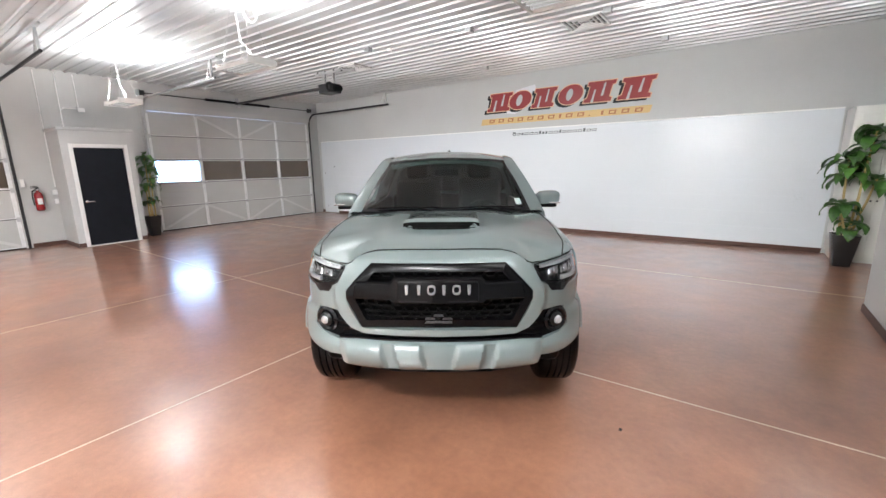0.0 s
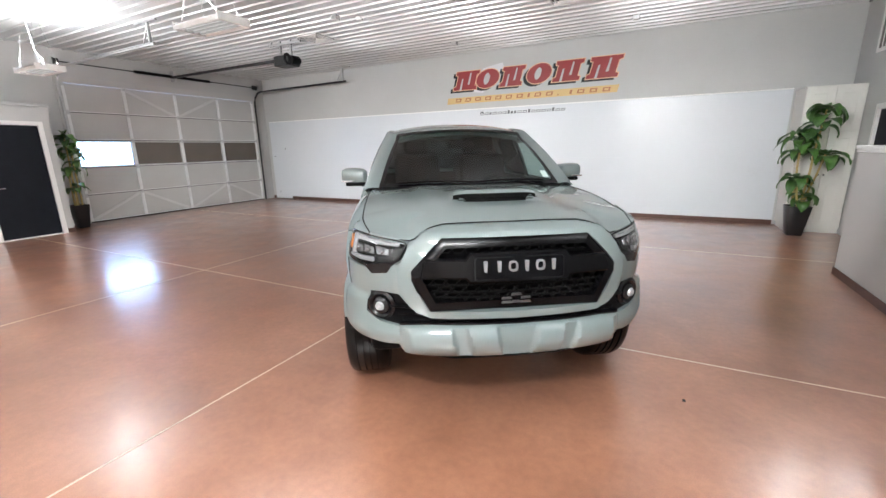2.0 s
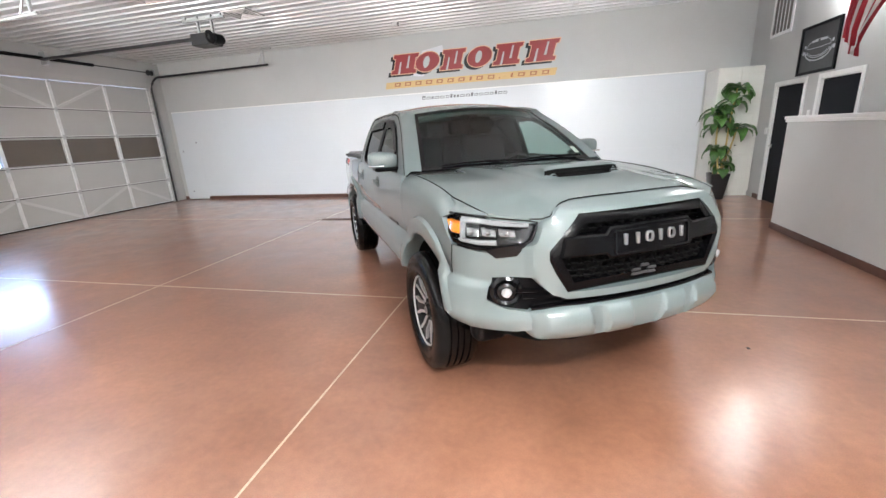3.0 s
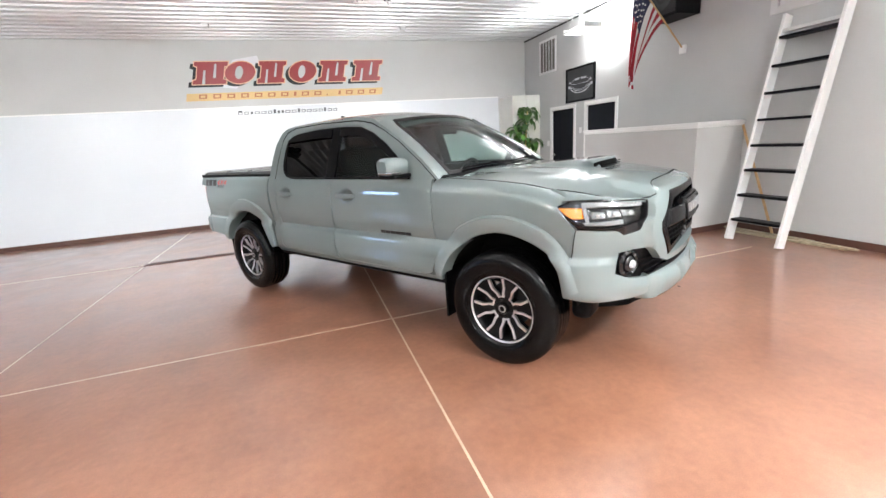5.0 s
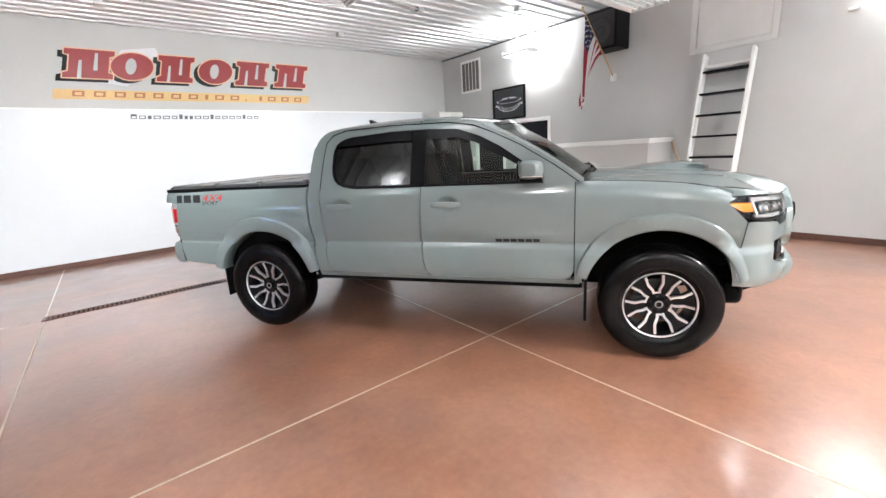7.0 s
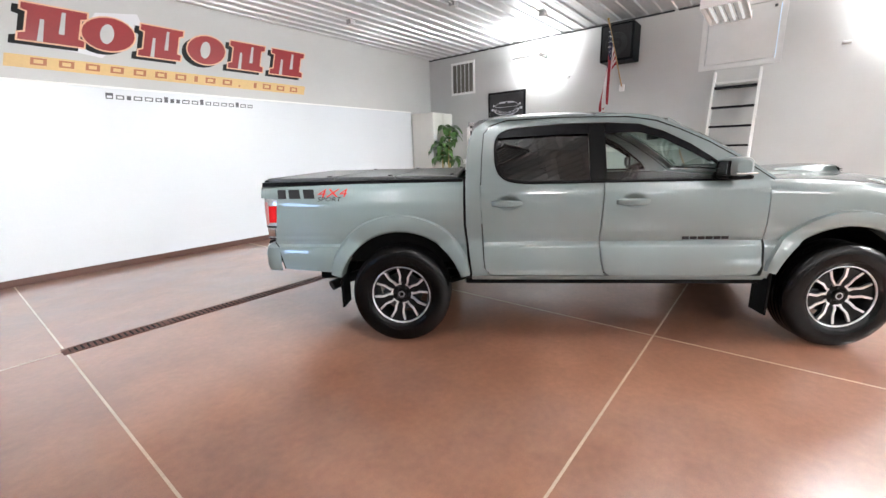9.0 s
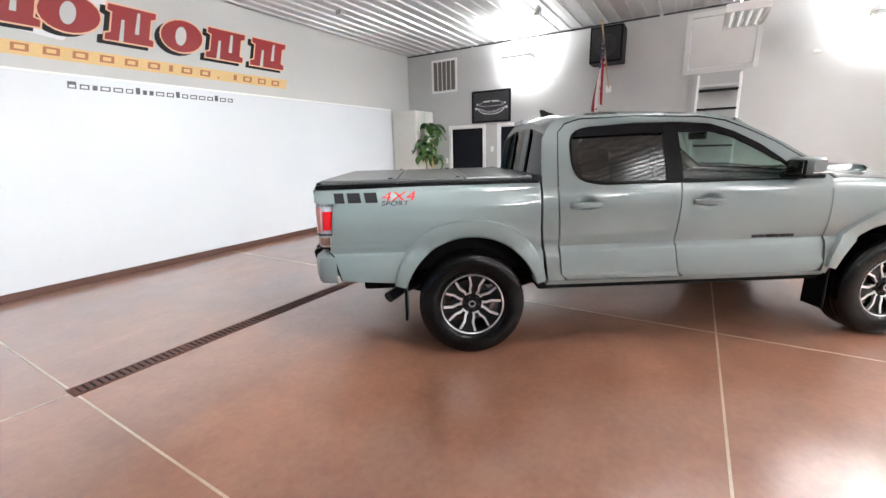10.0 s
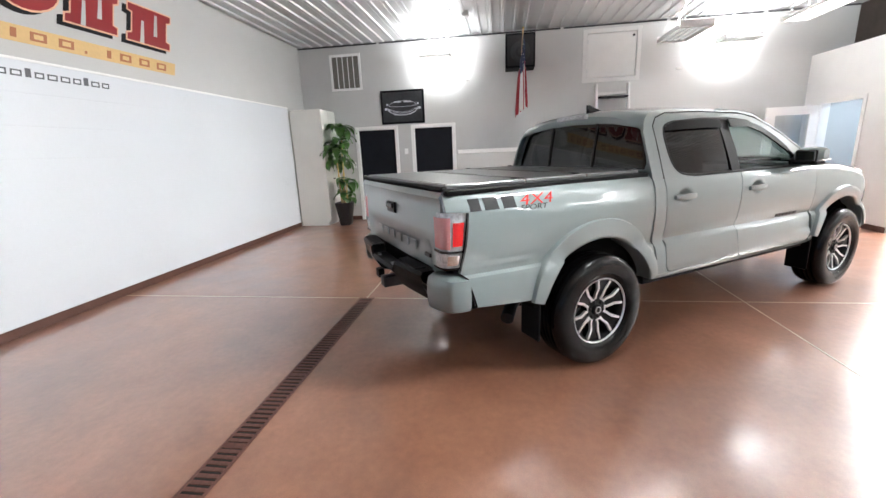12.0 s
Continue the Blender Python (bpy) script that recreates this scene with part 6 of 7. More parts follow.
for i in range(19):
    w = random.choice((0.05, 0.085, 0.095, 0.105))
    tall = i in (0, 6, 11, 16)
    slab([(x, 2.335), (x + w, 2.335), (x + w + 0.01, 2.415 if tall else 2.392), (x + 0.01, 2.415 if tall else 2.392)], 0.0185, 0.0205, M_INK, "small_bar")
    slab([(x + 0.016, 2.348), (x + w - 0.014, 2.348), (x + w - 0.008, 2.378), (x + 0.022, 2.378)], 0.0205, 0.0215, M_WHITE, "small_bar_core") if w > 0.06 else None
    x += w + 0.030
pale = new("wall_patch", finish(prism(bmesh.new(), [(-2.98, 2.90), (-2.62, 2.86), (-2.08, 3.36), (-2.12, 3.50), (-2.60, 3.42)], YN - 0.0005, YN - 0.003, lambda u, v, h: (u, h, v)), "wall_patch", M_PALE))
tagged(pale, "pale grey angular patch behind the sign", "wall patch")


# ---- doors and fittings of the east wall ----
def wall_door(name, y0, y1, top, hinge, lever=True, label="charcoal panel door in a white frame, closed"):
    d = thing(name, label, "door", kind="structure")
    part("leaf", boxed(XE + 0.02, XE + 0.065, y0 + 0.012, y1 - 0.012, 0.008, top - 0.012, bevel=0.003), M_CHAR, d)
    for a, b in ((y0 - 0.07, y0), (y1, y1 + 0.07)):
        part("casing", boxed(XE - 0.018, XE - 0.001, a, b, 0.0, top + 0.07, bevel=0.004), M_TRIM, d)
    part("casing", boxed(XE - 0.018, XE - 0.001, y0, y1, top, top + 0.07, bevel=0.004), M_TRIM, d)
    for a, b in ((y0, y0 + 0.011), (y1 - 0.011, y1)):
        part("jamb", boxed(XE + 0.0, XE + T, a, b, 0, top), M_TRIM, d)
    part("head_jamb", boxed(XE, XE + T, y0 + 0.011, y1 - 0.011, top - 0.011, top), M_TRIM, d)
    if lever:
        ly = y1 - 0.08
        b = bmesh.new()
        lathe(b, [(0.0, -0.002), (0.03, -0.002), (0.03, 0.01), (0.012, 0.014), (0.012, 0.05)], 14, "x", Matrix.Translation((XE + 0.018, ly, 1.0)) @ Matrix.Diagonal((-1, 1, 1, 1)))
        tube(b, [(XE - 0.03, ly, 1.0), (XE - 0.034, ly - 0.12, 1.0)], 0.009, 8)
        part("lever", b, M_CHROME, d, "bright lever handle", smooth=True)
    return d


wall_door("door_1", 8.176, 9.02, 2.015, 0)
wall_door("door_2", 6.894, 7.742, 2.015, 0, True)
sw = solid("light_switch", boxed(XE - 0.008, XE - 0.001, 7.90, 7.98, 1.46, 1.58, bevel=0.003), M_TRIM, "white light switch plate on the wall", "light switch")
solid("thermostat", boxed(XE - 0.022, XE - 0.001, 9.13, 9.21, 1.20, 1.32, bevel=0.006), M_TRIM, "small white wall control box", "thermostat")

vent = thing("wall_vent", "white framed return air vent with upright bars", "vent")
fr = bmesh.new()
for (a, b, c, d_) in ((8.84, 9.535, 3.56, 3.61), (8.84, 9.535, 2.865, 2.915), (8.84, 8.89, 2.915, 3.56), (9.485, 9.535, 2.915, 3.56)):
    box(fr, XE - 0.02, XE - 0.001, a, b, c, d_)
part("frame", fr, M_TRIM, vent)
part("backing", boxed(XE - 0.004, XE - 0.001, 8.89, 9.485, 2.915, 3.56), material("vent_shadow", (0.15, 0.14, 0.125), 0.7, grain=0.2, scale=20, fine=90), vent)
slat_me = finish(boxed(-0.0055, 0.0055, -0.008, 0.008, 2.917, 3.558, bevel=0.003, seg=1), "slat", M_TRIM)
for i in range(1, 5):
    share("slat", slat_me, vent, Matrix.Translation((XE - 0.0115, 8.89 + 0.595 * i / 5, 0)))
louvre_me = finish(boxed(-0.004, 0.004, 8.892, 9.483, -0.007, 0.007, m=None), "louvre", bpy.data.materials["vent_shadow"])
for i in range(24):
    share("louvre", louvre_me, vent, Matrix.Translation((XE - 0.006, 0, 2.935 + 0.0262 * i)))

pic = thing("framed_picture", "black framed picture with pale car outlines, hung on the wall", "picture", Matrix.Translation((0, 0.027, 0.022)))
fr = bmesh.new()
for (a, b, c, d_) in ((7.46, 8.42, 2.75, 2.79), (7.46, 8.42, 2.09, 2.13), (7.46, 7.50, 2.13, 2.75), (8.38, 8.42, 2.13, 2.75)):
    box(fr, XE - 0.03, XE - 0.001, a, b, c, d_)
part("frame", fr, M_BLACK, pic)
part("print", boxed(XE - 0.012, XE - 0.004, 7.50, 8.38, 2.13, 2.75), material("dark_print", (0.022, 0.023, 0.026), 0.3, grain=0.5, scale=4, fine=20), pic)
M_LINE = material("silver_print_line", (0.55, 0.56, 0.60), 0.4)
for w, z, h, r_ in ((0.335, 2.43, 0.155, 0.009), (0.27, 2.42, 0.105, 0.005), (0.22, 2.40, 0.06, 0.004), (0.30, 2.47, 0.02, 0.004)):
    pts = [(XE - 0.0135, 7.94 + w * math.cos(a), z - h * math.sin(a)) for a in [math.pi * i / 18 for i in range(19)]]
    part("print_line", tube(bmesh.new(), pts, r_, 5), M_LINE, pic)
part("print_line", tube(bmesh.new(), [(XE - 0.0135, 7.94 + 0.30 * math.cos(a), 2.47 + 0.10 * math.sin(a)) for a in [math.pi * i / 18 for i in range(19)]], 0.004, 5), M_LINE, pic)
for e in (-1, 1):
    part("print_bar", boxed(XE - 0.0145, XE - 0.012, 7.94 + e * 0.03, 7.94 + e * 0.19, 2.535, 2.565, bevel=0.001), M_LINE, pic)
    for dy, dz, rr in ((0.34, 2.50, 0.024), (0.375, 2.41, 0.030), (0.30, 2.385, 0.022), (0.16, 2.29, 0.018)):
        part("print_dot", lathe(bmesh.new(), [(0.0, 0.002), (rr * 0.8, 0.002), (rr, 0)], 12, "x", Matrix.Translation((XE - 0.0145, 7.94 + e * dy, dz))), M_LINE, pic)

spk = thing("loudspeaker", "black loudspeaker cabinet fixed high on the wall", "loudspeaker", Matrix.Translation((0.09, -0.02, -0.06)))
part("cabinet", boxed(3.66, 4.09, 5.20, 5.77, 3.08, 3.70, bevel=0.012), M_BLACK, spk)
part("grille_cloth", boxed(3.648, 3.66, 5.235, 5.735, 3.115, 3.665, bevel=0.006), material("speaker_cloth", (0.02, 0.02, 0.021), 0.8, grain=0.4, scale=90, fine=300), spk)
part("cone", lathe(bmesh.new(), [(0.19, 0.0), (0.185, -0.006), (0.16, -0.002), (0.06, 0.004), (0.0, -0.008)], 28, "x", Matrix.Translation((3.646, 5.485, 3.36))), M_DARKMETAL, spk, smooth=True)
part("bracket", boxed(4.09, XE - 0.091, 5.40, 5.57, 3.25, 3.5, bevel=0.004), M_STEEL, spk)

hatch = thing("loft_hatch", "white loft hatch door in a white frame above the ladder", "hatch", kind="structure")
for (a, b, c, d_) in ((3.11, 3.19, 2.72, 3.71), (4.135, 4.215, 2.72, 3.71), (3.19, 4.135, 2.72, 2.80), (3.19, 4.135, 3.63, 3.71)):
    part("casing", boxed(XE - 0.022, XE - 0.001, a, b, c, d_, bevel=0.004), M_GREYTRIMW, hatch)
part("leaf", boxed(XE + 0.004, XE + 0.04, 3.198, 4.127, 2.808, 3.622, bevel=0.004), M_GREYTRIMW, hatch)
part("latch", boxed(XE - 0.03, XE + 0.004, 3.24, 3.28, 3.53, 3.57, bevel=0.006), M_DARKMETAL, hatch)
for z in (2.95, 3.48):
    part("hinge", boxed(XE - 0.006, XE + 0.004, 4.11, 4.14, z - 0.04, z + 0.04), M_STEEL, hatch)

ladder = thing("ladder", "white wooden loft ladder with black treads leaning on the wall", "ladder")
slope = math.atan2(0.58, 2.667)
for y in (3.335, 3.945):
    m = Matrix.Translation((3.55, y, 0.0)) @ Matrix.Rotation(slope, 4, "Y")
    part("side_rail", boxed(-0.065, 0.065, -0.018, 0.018, 0.016, 2.72, bevel=0.005, m=m), M_TRIM, ladder)
for z in (0.278, 0.58, 0.885, 1.18, 1.48, 1.785, 2.09, 2.405):
    x = 3.55 + 0.58 / 2.667 * z
    part("tread", boxed(x - 0.085, x + 0.075, 3.353, 3.927, z - 0.016, z + 0.016, bevel=0.006), M_BLACK, ladder, "black tread")
part("top_board", boxed(4.04, 4.13, 3.353, 3.927, 2.46, 2.50, bevel=0.004), M_GREYTRIMW, ladder)

hw = thing("stair_enclosure", "grey half-height stair enclosure wall with a white cap", "half wall", kind="structure")
part("front_wall", boxed(3.38, 3.50, 4.39, 6.67, 0, 1.465), M_GREY, hw)
part("end_wall", boxed(3.50, XE - 0.001, 4.39, 4.51, 0, 1.465), M_GREY, hw)
part("end_wall", boxed(3.50, 3.62, 6.55, 6.67, 0, 1.465), M_GREY, hw)
part("cap", boxed(3.35, 3.53, 4.36, 6.70, 1.465, 1.505, bevel=0.006), M_TRIM, hw)
part("cap", boxed(3.53, XE - 0.02, 4.36, 4.54, 1.465, 1.505, bevel=0.006), M_TRIM, hw)
part("cap_moulding", boxed(3.362, 3.379, 4.372, 6.69, 1.43, 1.465, bevel=0.006), M_TRIM, hw)
part("cap_moulding", boxed(3.38, XE - 0.02, 4.372, 4.389, 1.43, 1.465, bevel=0.006), M_TRIM, hw)
part("base", boxed(3.368, 3.379, 4.38, 6.68, 0.001, 0.09, bevel=0.003), M_BASE, hw)
part("base", boxed(3.38, XE - 0.02, 4.378, 4.389, 0.001, 0.09, bevel=0.003), M_BASE, hw)

pole = solid("wooden_pole", tube(bmesh.new(), [(4.19, 4.40, 1.47), (4.12, 3.79, 0.035)], 0.016, 8), M_WOOD, "slim wooden pole leaning on the wall", "pole")
M_OLDWOOD = material("weathered_wood", (0.36, 0.30, 0.21), 0.7, grain=0.35, scale=14, fine=60, bump=0.2)
for k, (y0, y1, x, z, w) in enumerate(((4.36, 2.95, 4.11, 0.0, 0.07), (4.25, 3.1, 4.02, 0.0, 0.06), (4.40, 3.3, 4.07, 0.022, 0.055), (3.9, 2.85, 4.06, 0.022, 0.05))):
    m = Matrix.Translation((x, (y0 + y1) / 2, z)) @ Matrix.Rotation(radians((-3, 4, 2, -2)[k]), 4, "Z")
    solid("trim_board", boxed(-w / 2, w / 2, -(y0 - y1) / 2, (y0 - y1) / 2, 0.001, 0.021, bevel=0.003, m=m), M_OLDWOOD, "weathered wooden trim board lying by the wall", "board", group="boards on the floor")


# ---- flag ----
def flag():
    f = thing("flag", "striped fabric flag hanging from a slanted wooden pole", "flag")
    p0, p1 = Vector((4.195, 5.45, 2.605)), Vector((3.18, 5.44, 3.56))
    part("pole", tube(bmesh.new(), [p0, p1], 0.012, 8), M_WOOD, f, "light wooden pole")
    part("pole_bracket", boxed(4.165, XE - 0.001, 5.405, 5.495, 2.54, 2.66, bevel=0.01), M_TRIM, f)
    part("finial", sphere(bmesh.new(), p1 + Vector((-0.01, 0, 0.015)), 0.02, 10, 8), material("brass", (0.6, 0.42, 0.15), 0.3, 1.0), f, smooth=True)
    bm = bmesh.new()
    nu, nv = 52, 44
    grid = [[bm.verts.new(grid_pos(p0, p1, i / nu, j / nv)) for j in range(nv + 1)] for i in range(nu + 1)]
    for i in range(nu):
        for j in range(nv):
            face = bm.faces.new((grid[i][j], grid[i + 1][j], grid[i + 1][j + 1], grid[i][j + 1]))
            stripe = int(j / nv * 13) % 2
            canton = i / nu < 0.38 and j / nv < 7 / 13
            face.material_index = 2 if canton else (0 if stripe == 0 else 1)
    mats = [material("flag_red", (0.27, 0.008, 0.018), 0.8, grain=0.1, scale=20, fine=300), material("flag_white", (0.58, 0.57, 0.56), 0.8, grain=0.04, scale=20, fine=300), material("flag_blue", (0.008, 0.011, 0.045), 0.8, grain=0.15, scale=20, fine=300)]
    part("cloth", bm, mats, f, smooth=True, angle=80)
    stars = bmesh.new()
    for r in range(7):
        for c in range(5):
            i, j = int(nu * (0.03 + 0.068 * c + (0.034 if r % 2 else 0))), int(nv * (0.03 + 0.07 * r))
            p = grid_pos(p0, p1, i / nu, j / nv)
            for side in (-1, 1):
                lathe(stars, [(0.0, 0.0), (0.014, 0.0)], 5, "y", Matrix.Translation(p + Vector((0, side * 0.004, 0))))
    tagged(part("stars", stars, mats[1], f), kind="stuff")
    return f


def grid_pos(p0, p1, u, v):
    """The hoist runs down the pole; the fly falls towards a gathered foot below the tip."""
    a = p1 + (p0 - p1) * (0.04 + 0.56 * v)
    g = clamp01(u * 1.15)
    g = g * (1.35 - 0.35 * g)
    x = a.x + (3.11 + 0.27 * v - a.x) * g + 0.035 * g * math.sin(v * 11 + 2 * u)
    y = a.y + (0.4 * min(1.0, u * 7) + 0.6 * g) * (0.19 * (v - 0.42) + 0.036 * math.sin(v * 15 + 1.0 * u) + 0.018 * math.sin(v * 37 + 3 * u))
    z = a.z + (2.26 - 0.20 * v - a.z) * u
    return Vector((x, y, z))


flag()


for y, z in ((6.54, 2.935), (2.39, 2.88)):
    solid("wall_hook", boxed(XE - 0.05, XE - 0.001, y - 0.05, y + 0.05, z - 0.02, z + 0.02, bevel=0.012), M_TRIM, "small white bracket on the grey wall", "bracket", group="wall brackets")


# ---- tall cabinet in the corner ----
def cabinet():
    c = thing("tall_cabinet", "tall cream painted cabinet with raised panel doors in the corner", "cabinet")
    x0, x1, y0, y1 = 3.455, 4.22, 9.56, 10.22
    part("body", boxed(x0, x1, y0, y1, 0.09, 2.44, bevel=0.004), M_CREAM, c)
    part("plinth", boxed(x0 + 0.03, x1, y0 + 0.05, y1, 0.0, 0.09), M_CREAM, c)
    w = (x1 - x0) / 2
    for k in range(2):
        for z0, z1 in ((0.12, 1.70), (1.72, 2.42)):
            a, b = x0 + k * w + 0.006, x0 + (k + 1) * w - 0.006
            d = part("door", boxed(a, b, y0 - 0.02, y0 - 0.001, z0, z1, bevel=0.003), M_CREAM, c)
            spans = [(z0 + 0.07, z1 - 0.07)] if z1 - z0 < 1 else [(z0 + 0.07, 0.86), (0.95, z1 - 0.07)]
            for s0, s1 in spans:
                rows = []
                for off, dy in ((0.0, -0.0205), (0.012, -0.012), (0.022, -0.012), (0.045, -0.023)):
                    rows.append([(a + 0.06 + off, y0 + dy, s0 + off), (b - 0.06 - off, y0 + dy, s0 + off), (b - 0.06 - off, y0 + dy, s1 - off), (a + 0.06 + off, y0 + dy, s1 - off)])
                bm = strip(rows, closed=True)
                bm.faces.new([v for v in bm.verts][-4:])
                part("panel", bm, M_CREAM, d)
            kx = (b - 0.03) if k == 0 else (a + 0.03)
            part("knob", sphere(bmesh.new(), (kx, y0 - 0.035, 1.0 if z0 < 1 else 1.80), 0.014, 10, 8), M_DARKMETAL, d, smooth=True)
    return c


cabinet()


# ---- plants ----
M_LEAF = material("glossy_leaf", (0.022, 0.075, 0.014), 0.35, grain=0.45, scale=5, fine=30, tint=(0.055, 0.14, 0.024), spec=0.5)
M_LEAF2 = material("young_leaf", (0.07, 0.18, 0.03), 0.35, grain=0.3, scale=5, fine=30)
M_CANE = material("pale_cane", (0.48, 0.36, 0.15), 0.6, grain=0.2, scale=30, fine=80)
M_POT = material("black_planter", (0.010, 0.010, 0.011), 0.3, grain=0.2, scale=10)
M_SOIL = material("potting_soil", (0.03, 0.02, 0.014), 0.95, grain=0.4, scale=40, bump=0.5)


def leaf_mesh(bm, base, direction, length, wide, droop, seed, mat_index=0):
    """One strap leaf: a bent, folded blade with a pointed tip."""
    d = Vector(direction).normalized()
    side = d.cross(Vector((0, 0, 1))).normalized()
    n = 8
    prev = None
    p = Vector(base)
    ang = math.asin(max(-0.99, min(0.99, d.z)))
    h = Vector((d.x, d.y, 0)).normalized()
    for i in range(n + 1):
        t = i / n
        w = wide * math.sin(math.pi * min(1.0, 0.08 + 0.92 * t) ** 0.75) * (1 if i < n else 0)
        a = ang - droop * t
        fwd = h * math.cos(a) + Vector((0, 0, 1)) * math.sin(a)
        nrm = side.cross(fwd).normalized()
        ripple = 0.012 * math.sin(seed + t * 9)
        row = [bm.verts.new(p - side * w + nrm * (0.25 * w + ripple)), bm.verts.new(p - side * w * 0.5 + nrm * 0.06 * w), bm.verts.new(p), bm.verts.new(p + side * w * 0.5 + nrm * 0.06 * w), bm.verts.new(p + side * w + nrm * (0.25 * w - ripple))]
        if prev:
            for k in range(4):
                f = bm.faces.new((prev[k], prev[k + 1], row[k + 1], row[k]))
                f.material_index = mat_index
        prev = row
        p = p + fwd * (length / n)


def plant(label, m, canes, seed, pot_h=0.50, pot_w=0.19, scale=1.0):
    rnd = random.Random(seed)
    t = thing("potted_plant", label, "plant", m, "potted plants")
    bm = bmesh.new()
    rows = []
    for w, z in ((pot_w * 0.62, 0.0), (pot_w * 0.66, 0.012), (pot_w, pot_h - 0.02), (pot_w + 0.004, pot_h), (pot_w - 0.012, pot_h), (pot_w - 0.03, pot_h - 0.05)):
        q = rounded([(-w, -w), (w, -w), (w, w), (-w, w)], 0.03, 2)
        rows.append([(a, b, z) for a, b in q])
    strip(rows, closed=True, bm=bm)
    bm.faces.new([v for v in bm.verts][:len(rows[0])])
    part("pot", bm, M_POT, t, "tapered black planter", smooth=True)
    part("soil", boxed(-pot_w + 0.03, pot_w - 0.03, -pot_w + 0.03, pot_w - 0.03, pot_h - 0.07, pot_h - 0.045), M_SOIL, t)
    for cx, cy, lx, ly, top, whorls in canes:
        pts = [(cx + (lx - cx) * k / 5 + 0.008 * rnd.uniform(-1, 1), cy + (ly - cy) * k / 5 + 0.008 * rnd.uniform(-1, 1), pot_h - 0.06 + (top - pot_h + 0.06) * k / 5) for k in range(6)]
        part("cane", tube(bmesh.new(), pts, 0.019, 9, r_end=0.014), M_CANE, t, smooth=True)
        for wz, count, length in whorls:
            k = (wz - pot_h) / (top - pot_h)
            base = Vector((cx + (lx - cx) * k, cy + (ly - cy) * k, wz))
            for i in range(count):
                lf = bmesh.new()
                a = 2 * math.pi * (i * 0.382 + rnd.uniform(-0.05, 0.05)) + seed
                up = rnd.uniform(0.1, 1.1)
                leaf_mesh(lf, base + Vector((0, 0, rnd.uniform(-0.10, 0.08))), (math.cos(a), math.sin(a), up), length * rnd.uniform(0.75, 1.15), rnd.uniform(0.055, 0.088) * scale, rnd.uniform(1.7, 2.8), rnd.uniform(0, 6))
                part("leaf", lf, M_LEAF2 if rnd.random() < 0.22 else M_LEAF, t, smooth=True, angle=80)
    return t


plant("tall potted plant with broad green leaves in a black planter", Matrix.Translation((3.54, 9.23, 0)),
      [(0.03, 0.0, 0.13, -0.02, 2.05, ((2.03, 11, 0.42), (1.80, 7, 0.40))), (-0.07, 0.03, -0.10, 0.05, 1.62, ((1.62, 12, 0.42), (1.42, 9, 0.40))),
       (0.06, 0.07, 0.24, 0.04, 1.36, ((1.36, 10, 0.38),)), (-0.02, -0.08, -0.10, -0.12, 0.95, ((0.95, 9, 0.36),)), (0.02, -0.02, 0.04, -0.05, 0.66, ((0.64, 8, 0.32),))], 3, 0.50, 0.165, 1.25)
plant("potted plant with dense drooping green leaves beside the garage door", Matrix.Translation((-9.85, 4.58, 0)),
      [(0.0, 0.0, 0.0, 0.02, 1.95, ((1.95, 12, 0.34), (1.75, 8, 0.34))), (0.06, 0.05, 0.05, 0.06, 1.60, ((1.6, 11, 0.32), (1.35, 8, 0.32))),
       (-0.05, -0.04, -0.04, -0.03, 1.25, ((1.2, 10, 0.30),)), (0.03, -0.03, 0.05, -0.02, 0.85, ((0.85, 9, 0.30),))], 8, 0.50, 0.15)


# ---- small office box by the west wall ----
bx = thing("closet", "small grey closet with a cornice and a charcoal door", "closet", kind="structure")
x1, y0, y1 = -9.38, 2.97, 4.25
part("front_wall", boxed(x1 - 0.1, x1, y0, 3.12, 0, 2.44), M_GREY, bx)
part("front_wall", boxed(x1 - 0.1, x1, 4.10, y1, 0, 2.44), M_GREY, bx)
part("front_wall", boxed(x1 - 0.1, x1, 3.12, 4.10, 2.18, 2.44), M_GREY, bx)
part("side_wall", boxed(XW + 0.001, x1 - 0.1, y0, y0 + 0.1, 0, 2.44), M_GREY, bx)
part("side_wall", boxed(XW + 0.001, x1 - 0.1, y1 - 0.1, y1, 0, 2.44), M_GREY, bx)
part("roof", boxed(XW + 0.001, x1, y0, y1, 2.44, 2.48), M_GREY, bx)
part("cornice", boxed(XW + 0.001, x1 + 0.03, y0 - 0.03, y1 + 0.03, 2.48, 2.54, bevel=0.012), M_GREY, bx)
part("base", boxed(x1 + 0.001, x1 + 0.012, y0, 3.09, 0.001, 0.09), M_BASE, bx)
part("base", boxed(XW + 0.02, x1, y0 - 0.012, y0 - 0.001, 0.001, 0.09), M_BASE, bx)
part("base", boxed(x1 + 0.001, x1 + 0.012, 4.14, y1, 0.001, 0.09), M_BASE, bx)
cd = thing("door_3", "charcoal closet door in a white frame, closed", "door", kind="structure")
part("leaf", boxed(x1 - 0.05, x1 - 0.008, 3.172, 4.048, 0.02, 2.123, bevel=0.003), M_CHAR, cd)
for a, b in ((3.09, 3.165), (4.055, 4.13)):
    part("casing", boxed(x1 - 0.06, x1 + 0.018, a, b, 0.0, 2.205, bevel=0.004), M_TRIM, cd)
part("casing", boxed(x1 - 0.06, x1 + 0.018, 3.165, 4.055, 2.13, 2.205, bevel=0.004), M_TRIM, cd)
part("threshold", boxed(x1 - 0.05, x1 + 0.01, 3.165, 4.055, 0.0, 0.018), M_TRIM, cd)
